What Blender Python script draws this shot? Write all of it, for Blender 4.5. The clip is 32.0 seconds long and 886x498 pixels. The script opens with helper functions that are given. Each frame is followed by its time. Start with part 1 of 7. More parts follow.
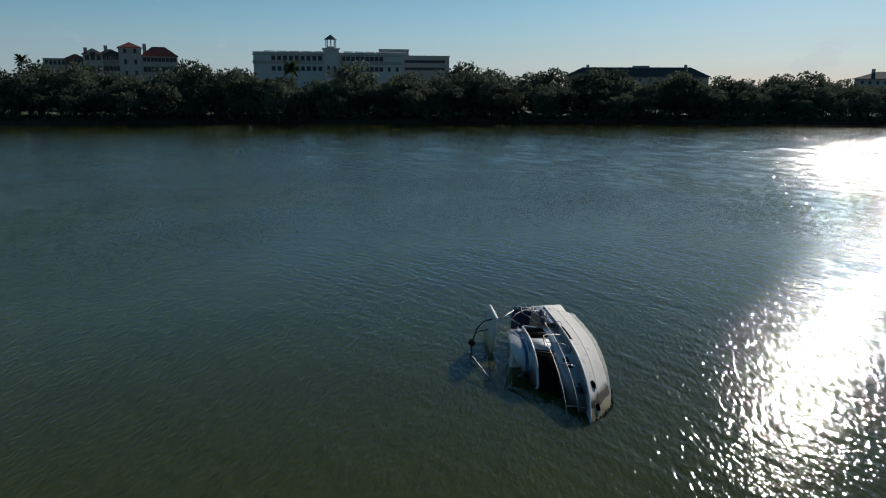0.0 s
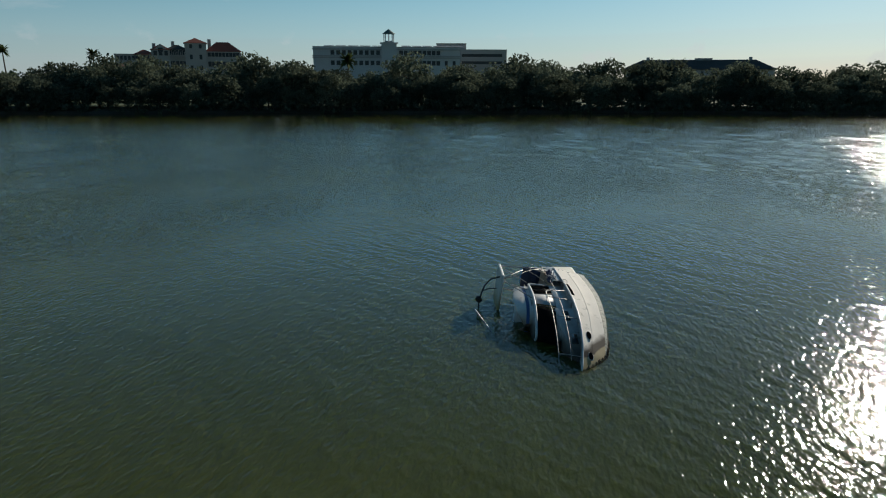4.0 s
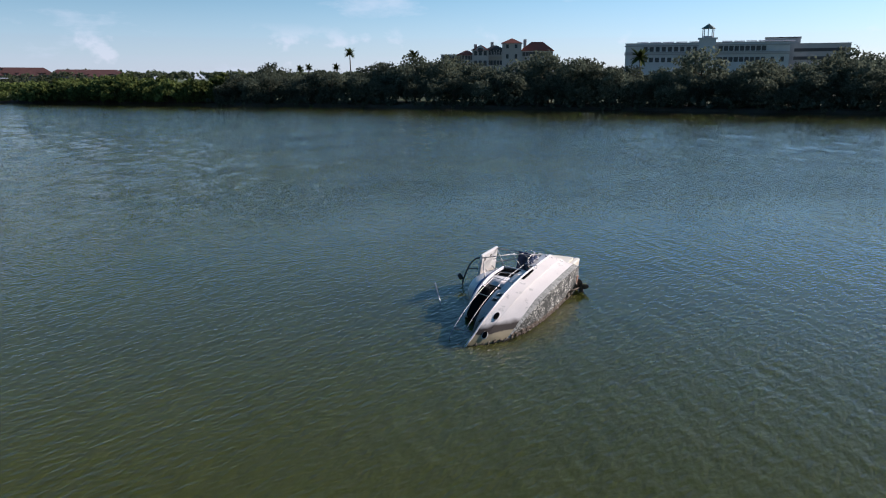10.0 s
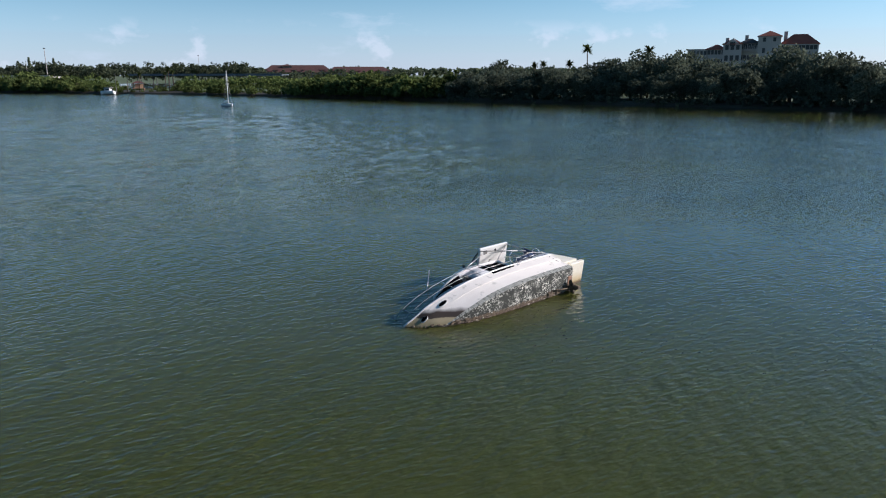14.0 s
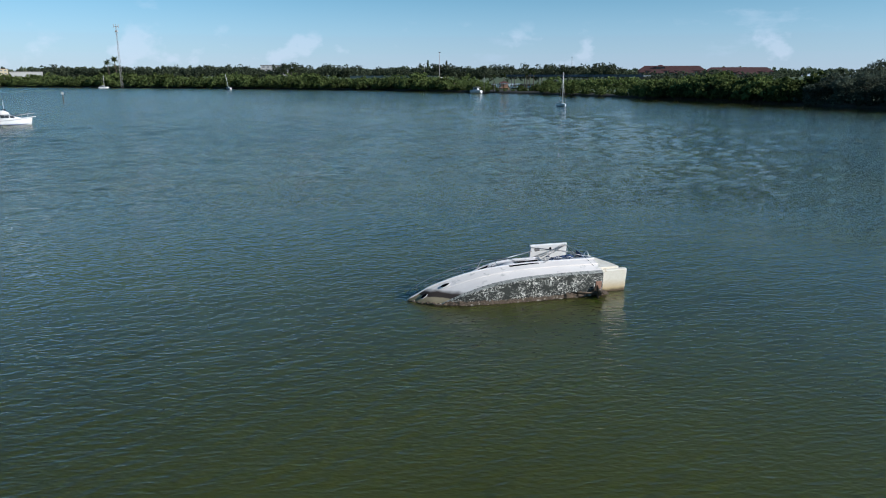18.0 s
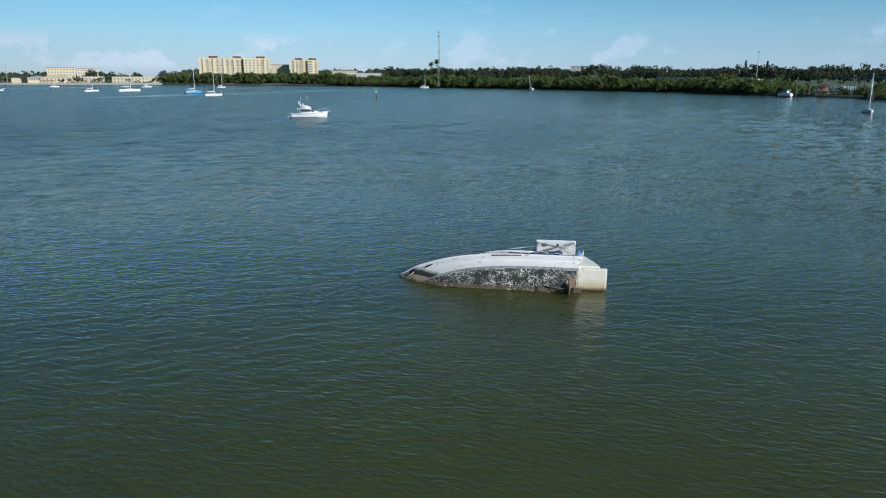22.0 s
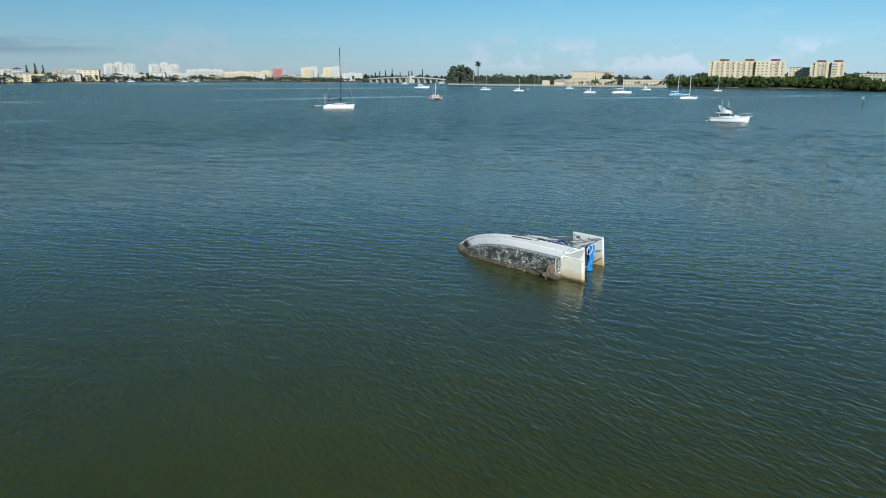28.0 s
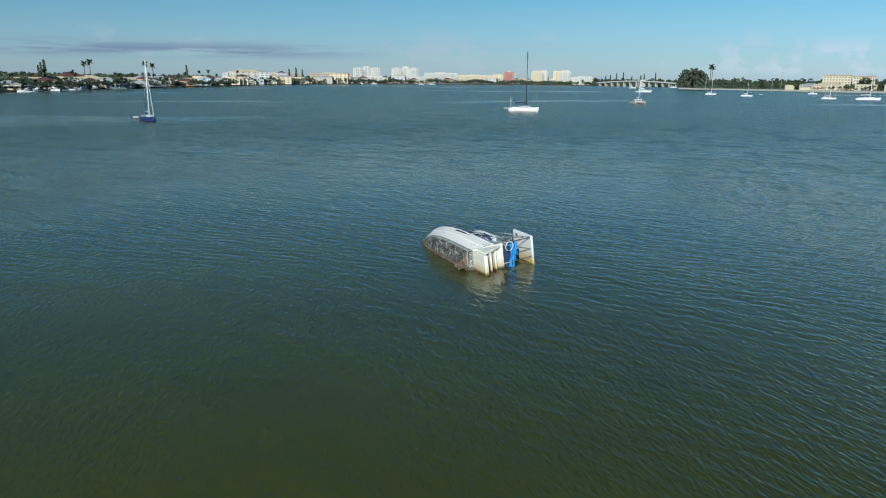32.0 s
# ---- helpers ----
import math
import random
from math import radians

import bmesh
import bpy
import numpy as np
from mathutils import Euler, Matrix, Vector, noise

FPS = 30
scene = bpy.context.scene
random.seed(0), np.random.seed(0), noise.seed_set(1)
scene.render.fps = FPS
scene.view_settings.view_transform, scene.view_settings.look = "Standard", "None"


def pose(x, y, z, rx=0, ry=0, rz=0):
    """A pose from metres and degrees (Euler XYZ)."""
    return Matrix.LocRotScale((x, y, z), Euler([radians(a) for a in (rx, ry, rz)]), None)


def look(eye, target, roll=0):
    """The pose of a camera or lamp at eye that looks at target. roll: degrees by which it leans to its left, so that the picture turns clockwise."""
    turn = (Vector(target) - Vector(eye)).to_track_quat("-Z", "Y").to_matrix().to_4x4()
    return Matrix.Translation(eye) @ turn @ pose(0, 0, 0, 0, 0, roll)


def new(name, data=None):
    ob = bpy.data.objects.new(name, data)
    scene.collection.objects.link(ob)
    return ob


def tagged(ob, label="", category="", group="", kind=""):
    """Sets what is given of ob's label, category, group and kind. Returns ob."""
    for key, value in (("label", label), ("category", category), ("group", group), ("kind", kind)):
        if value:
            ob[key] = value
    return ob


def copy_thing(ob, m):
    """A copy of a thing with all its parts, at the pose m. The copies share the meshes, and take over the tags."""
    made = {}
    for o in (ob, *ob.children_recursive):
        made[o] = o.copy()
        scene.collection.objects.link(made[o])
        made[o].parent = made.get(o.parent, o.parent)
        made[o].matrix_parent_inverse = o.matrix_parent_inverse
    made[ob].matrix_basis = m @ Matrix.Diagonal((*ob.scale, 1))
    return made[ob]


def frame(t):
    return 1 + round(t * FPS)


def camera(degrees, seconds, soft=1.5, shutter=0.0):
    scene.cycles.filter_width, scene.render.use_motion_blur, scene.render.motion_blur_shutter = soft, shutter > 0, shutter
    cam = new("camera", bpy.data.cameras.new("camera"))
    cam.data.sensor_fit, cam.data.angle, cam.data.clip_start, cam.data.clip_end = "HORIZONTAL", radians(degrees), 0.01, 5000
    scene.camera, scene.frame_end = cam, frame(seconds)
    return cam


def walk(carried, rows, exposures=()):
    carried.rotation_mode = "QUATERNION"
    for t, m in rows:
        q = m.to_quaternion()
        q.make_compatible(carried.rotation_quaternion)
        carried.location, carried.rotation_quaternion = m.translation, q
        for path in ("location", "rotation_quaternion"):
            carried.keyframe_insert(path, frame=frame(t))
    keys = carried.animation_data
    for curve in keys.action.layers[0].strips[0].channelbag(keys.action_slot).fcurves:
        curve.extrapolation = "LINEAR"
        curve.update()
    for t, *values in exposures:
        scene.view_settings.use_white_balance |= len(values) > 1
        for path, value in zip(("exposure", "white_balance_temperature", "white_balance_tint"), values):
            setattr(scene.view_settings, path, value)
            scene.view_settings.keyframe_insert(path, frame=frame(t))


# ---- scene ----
cam = camera(63.2, 32.0, soft=1.1)
PATH = [
    (0, (-26.716, 6.443, 10.987), (-24.782, 6.685, 10.54), 0.4),
    (0.5, (-27.332, 6.372, 10.57), (-25.398, 6.613, 10.122), 0.5),
    (1, (-27.618, 6.283, 9.923), (-25.685, 6.528, 9.473), 0.2),
    (1.5, (-27.646, 6.257, 9.624), (-25.713, 6.501, 9.172), 0.2),
    (2, (-27.813, 6.299, 9.612), (-25.879, 6.54, 9.159), 0.3),
    (2.5, (-27.873, 6.03, 9.684), (-25.94, 6.272, 9.231), 0.2),
    (4.5, (-27.295, 3.547, 9.514), (-25.408, 4.024, 9.055), 0.2),
    (5, (-27.169, 2.908, 9.453), (-25.301, 3.457, 8.994), 0.1),
    (6, (-26.755, 1.207, 9.291), (-24.928, 1.876, 8.83), 0.1),
    (7, (-26.066, -1.468, 9.153), (-24.282, -0.691, 8.69), 0.0),
    (8, (-25.159, -4.441, 9.07), (-23.432, -3.544, 8.607), 0.1),
    (9, (-24.018, -6.926, 8.923), (-22.372, -5.889, 8.461), -0.1),
    (10, (-23.282, -9.253, 8.997), (-21.733, -8.076, 8.535), 0.0),
    (10.5, (-22.749, -10.207, 8.981), (-21.279, -8.933, 8.519), -0.0),
    (11, (-22.183, -11.126, 8.958), (-20.786, -9.772, 8.496), -0.0),
    (11.5, (-21.733, -12.063, 8.995), (-20.404, -10.642, 8.533), -0.1),
    (12, (-21.113, -13.107, 9.07), (-19.84, -11.636, 8.604), -0.2),
    (13, (-19.35, -15.464, 9.152), (-18.163, -13.925, 8.683), 0.0),
    (13.5, (-18.28, -16.833, 9.23), (-17.145, -15.255, 8.759), -0.0),
    (15.5, (-12.481, -21.356, 9.324), (-11.738, -19.56, 8.853), -0.1),
    (16, (-11.024, -22.343, 9.312), (-10.395, -20.503, 8.842), 0.1),
    (17, (-7.954, -24.149, 9.425), (-7.573, -22.243, 8.955), 0.0),
    (18, (-4.76, -25.575, 9.488), (-4.621, -23.636, 9.018), 0.0),
    (19, (-1.36, -26.516, 9.509), (-1.44, -24.573, 9.039), 0.1),
    (20, (2.178, -27.235, 9.537), (1.865, -25.316, 9.068), 0.1),
    (21, (5.924, -27.286, 9.54), (5.416, -25.41, 9.071), 0.1),
    (22, (9.703, -26.975, 9.544), (9.025, -25.152, 9.076), 0.1),
    (23, (13.586, -26.356, 9.597), (12.733, -24.609, 9.13), 0.2),
    (24, (17.534, -25.517, 9.689), (16.496, -23.873, 9.222), 0.3),
    (24.5, (19.427, -24.854, 9.691), (18.305, -23.266, 9.223), 0.6),
    (26.5, (26.612, -20.914, 9.589), (25.158, -19.622, 9.125), 0.3),
    (27, (28.215, -19.842, 9.613), (26.665, -18.667, 9.149), 0.3),
    (28, (30.972, -17.489, 9.578), (29.294, -16.505, 9.114), 0.3),
    (29, (33.242, -14.465, 9.449), (31.485, -13.63, 8.984), 0.4),
    (29.5, (34.286, -12.723, 9.344), (32.492, -11.97, 8.88), 0.5),
    (30, (35.35, -10.924, 9.329), (33.526, -10.248, 8.865), 0.4),
    (31, (37.71, -7.601, 9.492), (35.838, -7.07, 9.03), 0.5),
    (32, (39.383, -4.419, 9.627), (37.481, -4.007, 9.168), 0.5),
]
walk(cam, [(t, look(eye, target, roll)) for t, eye, target, roll in PATH],
     exposures=((0.0, -0.50, 6000, 8), (2.5, -0.53, 6000, 8), (4.5, -0.18, 6500, 3), (6.0, 0.22, 6400, 9), (9.0, 0.40, 6150, 21), (13.0, 0.42, 5950, 18),
                (19.0, 0.19, 5450, 8), (24.0, 0.09, 5350, 4), (32.0, 0.12, 5350, 0)))

# ---- world, sun ----
SUN_AZ, SUN_EL = -21.6, 22.0            # degrees: counter-clockwise from +x, above the horizon
world = bpy.data.worlds.new("sky")
scene.world = world
world.use_nodes = True
wn, wl = world.node_tree.nodes, world.node_tree.links
wn.clear()
w_out = wn.new("ShaderNodeOutputWorld")
w_bg = wn.new("ShaderNodeBackground")
w_sky = wn.new("ShaderNodeTexSky")
w_sky.sky_type = "NISHITA"
w_sky.sun_disc = False
w_sky.sun_elevation = radians(SUN_EL)
w_sky.sun_rotation = radians(90.0 - SUN_AZ)
w_sky.air_density, w_sky.dust_density, w_sky.ozone_density = 0.75, 0.1, 1.5
w_bg.inputs["Strength"].default_value = 0.081
# thin clouds low over the horizon
w_tc = wn.new("ShaderNodeTexCoord")
w_map = wn.new("ShaderNodeMapping")
w_map.inputs["Scale"].default_value = (1.0, 1.0, 3.2)
w_noise = wn.new("ShaderNodeTexNoise")
w_noise.inputs["Scale"].default_value = 5.5
w_noise.inputs["Detail"].default_value = 7.0
w_noise.inputs["Roughness"].default_value = 0.6
w_ramp = wn.new("ShaderNodeValToRGB")
w_ramp.color_ramp.elements[0].position = 0.60
w_ramp.color_ramp.elements[1].position = 0.80
w_sep = wn.new("ShaderNodeSeparateXYZ")
w_band = wn.new("ShaderNodeValToRGB")
for pos, val in ((0.0, 0.75), (0.12, 0.7), (0.30, 0.35), (0.6, 0.2)):
    el = w_band.color_ramp.elements.new(pos)
    el.color = (val, val, val, 1)
w_band.color_ramp.elements.remove(w_band.color_ramp.elements[0])
w_mul = wn.new("ShaderNodeMath")
w_mul.operation = "MULTIPLY"
w_mix = wn.new("ShaderNodeMixRGB")
w_mix.inputs["Color2"].default_value = (9.5, 9.4, 9.6, 1)
wl.new(w_tc.outputs["Generated"], w_map.inputs["Vector"])
wl.new(w_map.outputs["Vector"], w_noise.inputs["Vector"])
wl.new(w_noise.outputs["Fac"], w_ramp.inputs["Fac"])
wl.new(w_tc.outputs["Generated"], w_sep.inputs["Vector"])
wl.new(w_sep.outputs["Z"], w_band.inputs["Fac"])
wl.new(w_ramp.outputs["Color"], w_mul.inputs[0])
w_face = wn.new("ShaderNodeVectorMath")
w_face.operation = "DOT_PRODUCT"
w_face.inputs[1].default_value = (0.26, 0.97, 0.0)          # the thin clouds stand in the north
w_north = wn.new("ShaderNodeMapRange")
w_north.inputs["From Min"].default_value, w_north.inputs["From Max"].default_value = 0.1, 0.85
w_north.inputs["To Max"].default_value = 0.6
w_where = wn.new("ShaderNodeMath")
w_where.operation = "MULTIPLY"
wl.new(w_tc.outputs["Generated"], w_face.inputs[0])
wl.new(w_face.outputs["Value"], w_north.inputs["Value"])
wl.new(w_north.outputs["Result"], w_where.inputs[0])
wl.new(w_band.outputs["Color"], w_where.inputs[1])
wl.new(w_where.outputs[0], w_mul.inputs[1])
wl.new(w_mul.outputs[0], w_mix.inputs["Fac"])
w_hsv = wn.new("ShaderNodeHueSaturation")
w_hsv.inputs["Saturation"].default_value = 1.20
w_hsv.inputs["Hue"].default_value = 0.482
wl.new(w_sky.outputs["Color"], w_hsv.inputs["Color"])
wl.new(w_hsv.outputs["Color"], w_mix.inputs["Color1"])
# pale haze close above the horizon
w_haze = wn.new("ShaderNodeMixRGB")
w_haze.inputs["Color2"].default_value = (3.9, 5.5, 7.9, 1)
w_hramp = wn.new("ShaderNodeValToRGB")
w_hramp.color_ramp.elements[0].position, w_hramp.color_ramp.elements[0].color = 0.0, (0.56, 0.56, 0.56, 1)
w_hramp.color_ramp.elements[1].position, w_hramp.color_ramp.elements[1].color = 0.10, (0, 0, 0, 1)
wl.new(w_sep.outputs["Z"], w_hramp.inputs["Fac"])
wl.new(w_hramp.outputs["Color"], w_haze.inputs["Fac"])
wl.new(w_mix.outputs["Color"], w_haze.inputs["Color1"])
# small cumulus low over the land, and one grey cloud bank


def cloud(last, scale, stretch, lo, hi, heights, colour, amount, facing=None):
    mp = wn.new("ShaderNodeMapping")
    mp.inputs["Scale"].default_value = stretch
    wl.new(w_tc.outputs["Generated"], mp.inputs["Vector"])
    nz = wn.new("ShaderNodeTexNoise")
    nz.inputs["Scale"].default_value = scale
    nz.inputs["Detail"].default_value = 6.0
    nz.inputs["Roughness"].default_value = 0.55
    wl.new(mp.outputs["Vector"], nz.inputs["Vector"])
    mr = wn.new("ShaderNodeMapRange")
    mr.inputs["From Min"].default_value, mr.inputs["From Max"].default_value = lo, hi
    mr.inputs["To Max"].default_value = amount
    wl.new(nz.outputs["Fac"], mr.inputs["Value"])
    fac = mr.outputs["Result"]
    band = wn.new("ShaderNodeValToRGB")
    band.color_ramp.elements[0].position, band.color_ramp.elements[0].color = heights[0], (0, 0, 0, 1)
    band.color_ramp.elements[1].position, band.color_ramp.elements[1].color = heights[1], (1, 1, 1, 1)
    for pos, val in ((heights[2], 1.0), (heights[3], 0.0)):
        band.color_ramp.elements.new(pos).color = (val, val, val, 1)
    wl.new(w_sep.outputs["Z"], band.inputs["Fac"])
    masks = [band.outputs["Color"]]
    if facing:
        dot = wn.new("ShaderNodeVectorMath")
        dot.operation = "DOT_PRODUCT"
        dot.inputs[1].default_value = facing
        wl.new(w_tc.outputs["Generated"], dot.inputs[0])
        fr = wn.new("ShaderNodeMapRange")
        fr.inputs["From Min"].default_value, fr.inputs["From Max"].default_value = 0.93, 0.985
        wl.new(dot.outputs["Value"], fr.inputs["Value"])
        masks.append(fr.outputs["Result"])
    for other in masks:
        mu = wn.new("ShaderNodeMath")
        mu.operation = "MULTIPLY"
        wl.new(fac, mu.inputs[0])
        wl.new(other, mu.inputs[1])
        fac = mu.outputs[0]
    mx = wn.new("ShaderNodeMixRGB")
    mx.inputs["Color2"].default_value = (*colour, 1)
    wl.new(fac, mx.inputs["Fac"])
    wl.new(last, mx.inputs["Color1"])
    return mx.outputs["Color"]


w_last = cloud(w_haze.outputs["Color"], 13.0, (1.0, 1.0, 1.5), 0.575, 0.645, (0.004, 0.014, 0.046, 0.07), (9.0, 8.9, 9.4), 0.3)
w_last = cloud(w_last, 19.0, (1.0, 1.0, 1.2), 0.52, 0.60, (0.006, 0.014, 0.036, 0.054), (9.6, 9.4, 9.8), 0.62, (-0.69, 0.723, 0.035))
w_last = cloud(w_last, 7.0, (1.0, 1.0, 13.0), 0.40, 0.54, (0.022, 0.030, 0.036, 0.046), (3.7, 4.3, 5.7), 0.8, (-0.9715, -0.2369, 0.05))
# the sky deepens away from the sun, towards the south-west
w_deep = wn.new("ShaderNodeVectorMath")
w_deep.operation = "DOT_PRODUCT"
w_deep.inputs[1].default_value = (-0.91, -0.42, 0.0)
w_dim = wn.new("ShaderNodeMapRange")
w_dim.interpolation_type = "SMOOTHSTEP"
for slot, value in (("From Min", -0.1), ("From Max", 1.0), ("To Min", 1.0), ("To Max", 0.64)):
    w_dim.inputs[slot].default_value = value
w_fade = wn.new("ShaderNodeVectorMath")
w_fade.operation = "SCALE"
wl.new(w_tc.outputs["Generated"], w_deep.inputs[0])
wl.new(w_deep.outputs["Value"], w_dim.inputs["Value"])
wl.new(w_last, w_fade.inputs[0])
wl.new(w_dim.outputs["Result"], w_fade.inputs["Scale"])
wl.new(w_fade.outputs["Vector"], w_bg.inputs["Color"])
wl.new(w_bg.outputs["Background"], w_out.inputs["Surface"])

sun_data = bpy.data.lights.new("sun", "SUN")
sun_data.energy = 5.0
sun_data.angle = radians(0.53)
sun_data.color = (1.0, 0.90, 0.78)
sun = new("sun", sun_data)
sun.matrix_basis = look((0, 0, 60), (-math.cos(radians(SUN_AZ)) * math.cos(radians(SUN_EL)),
                                     -math.sin(radians(SUN_AZ)) * math.cos(radians(SUN_EL)),
                                     60 - math.sin(radians(SUN_EL))))


# ---- materials ----
def material(name, base, other=None, rough=0.6, scale=6.0, fine=40.0, bump=0.15, metal=0.0, space="Object",
             spread=0.0, stain=None, stain_at=0.62, stain_scale=2.0, stretch=(1, 1, 1)):
    """A procedural surface: two tones mixed by a coarse and a fine noise, a stain of its own shape, and a fine relief."""
    m = bpy.data.materials.new(name)
    m.use_nodes = True
    n, l = m.node_tree.nodes, m.node_tree.links
    b = n["Principled BSDF"]
    other = other or tuple(v * 0.72 for v in base)
    tc = n.new("ShaderNodeTexCoord")
    mp = n.new("ShaderNodeMapping")
    mp.inputs["Scale"].default_value = stretch
    l.new(tc.outputs[space], mp.inputs["Vector"])
    coarse = n.new("ShaderNodeTexNoise")
    coarse.inputs["Scale"].default_value = scale
    coarse.inputs["Detail"].default_value = 5.0
    small = n.new("ShaderNodeTexNoise")
    small.inputs["Scale"].default_value = fine
    small.inputs["Detail"].default_value = 3.0
    for node in (coarse, small):
        l.new(mp.outputs["Vector"], node.inputs["Vector"])
    add = n.new("ShaderNodeMath")
    add.operation = "MULTIPLY_ADD"
    add.inputs[1].default_value = 0.45
    l.new(small.outputs["Fac"], add.inputs[0])
    half = n.new("ShaderNodeMath")
    half.operation = "MULTIPLY"
    half.inputs[1].default_value = 0.6
    l.new(coarse.outputs["Fac"], half.inputs[0])
    l.new(half.outputs[0], add.inputs[2])
    ramp = n.new("ShaderNodeValToRGB")
    ramp.color_ramp.elements[0].position, ramp.color_ramp.elements[1].position = 0.36, 0.68
    ramp.color_ramp.elements[0].color, ramp.color_ramp.elements[1].color = (*other, 1), (*base, 1)
    l.new(add.outputs[0], ramp.inputs["Fac"])
    last = ramp.outputs["Color"]
    if stain:
        sn = n.new("ShaderNodeTexNoise")
        sn.inputs["Scale"].default_value = stain_scale
        sn.inputs["Detail"].default_value = 8.0
        sn.inputs["Roughness"].default_value = 0.62
        l.new(mp.outputs["Vector"], sn.inputs["Vector"])
        sr = n.new("ShaderNodeValToRGB")
        sr.color_ramp.elements[0].position, sr.color_ramp.elements[1].position = stain_at, stain_at + 0.08
        l.new(sn.outputs["Fac"], sr.inputs["Fac"])
        mx = n.new("ShaderNodeMixRGB")
        mx.inputs["Color2"].default_value = (*stain, 1)
        l.new(sr.outputs["Color"], mx.inputs["Fac"])
        l.new(last, mx.inputs["Color1"])
        last = mx.outputs["Color"]
    if spread:
        oi = n.new("ShaderNodeObjectInfo")
        hs = n.new("ShaderNodeHueSaturation")
        mr = n.new("ShaderNodeMapRange")
        mr.inputs["To Min"].default_value, mr.inputs["To Max"].default_value = 1 - spread, 1 + spread
        l.new(oi.outputs["Random"], mr.inputs["Value"])
        l.new(mr.outputs["Result"], hs.inputs["Value"])
        l.new(last, hs.inputs["Color"])
        last = hs.outputs["Color"]
    l.new(last, b.inputs["Base Color"])
    b.inputs["Roughness"].default_value = rough
    b.inputs["Metallic"].default_value = metal
    if bump:
        bp = n.new("ShaderNodeBump")
        bp.inputs["Strength"].default_value = bump
        bp.inputs["Distance"].default_value = 0.02
        l.new(add.outputs[0], bp.inputs["Height"])
        l.new(bp.outputs["Normal"], b.inputs["Normal"])
    return m


def leaf_material(name, base, other):
    """Leaves: matt green in two tones, letting some light through, each tree a little lighter or darker."""
    m = bpy.data.materials.new(name)
    m.use_nodes = True
    n, l = m.node_tree.nodes, m.node_tree.links
    n.remove(n["Principled BSDF"])
    geo = n.new("ShaderNodeNewGeometry")
    oi = n.new("ShaderNodeObjectInfo")
    ramp = n.new("ShaderNodeValToRGB")
    ramp.color_ramp.elements[0].color, ramp.color_ramp.elements[1].color = (*other, 1), (*base, 1)
    l.new(geo.outputs["Random Per Island"], ramp.inputs["Fac"])
    hs = n.new("ShaderNodeHueSaturation")
    mr = n.new("ShaderNodeMapRange")
    mr.inputs["To Min"].default_value, mr.inputs["To Max"].default_value = 0.65, 1.35
    l.new(oi.outputs["Random"], mr.inputs["Value"])
    l.new(mr.outputs["Result"], hs.inputs["Value"])
    l.new(ramp.outputs["Color"], hs.inputs["Color"])
    df, tr, mx = n.new("ShaderNodeBsdfDiffuse"), n.new("ShaderNodeBsdfTranslucent"), n.new("ShaderNodeMixShader")
    mx.inputs["Fac"].default_value = 0.38
    for s in (df, tr):
        l.new(hs.outputs["Color"], s.inputs["Color"])
    l.new(df.outputs[0], mx.inputs[1])
    l.new(tr.outputs[0], mx.inputs[2])
    l.new(mx.outputs[0], n["Material Output"].inputs["Surface"])
    return m


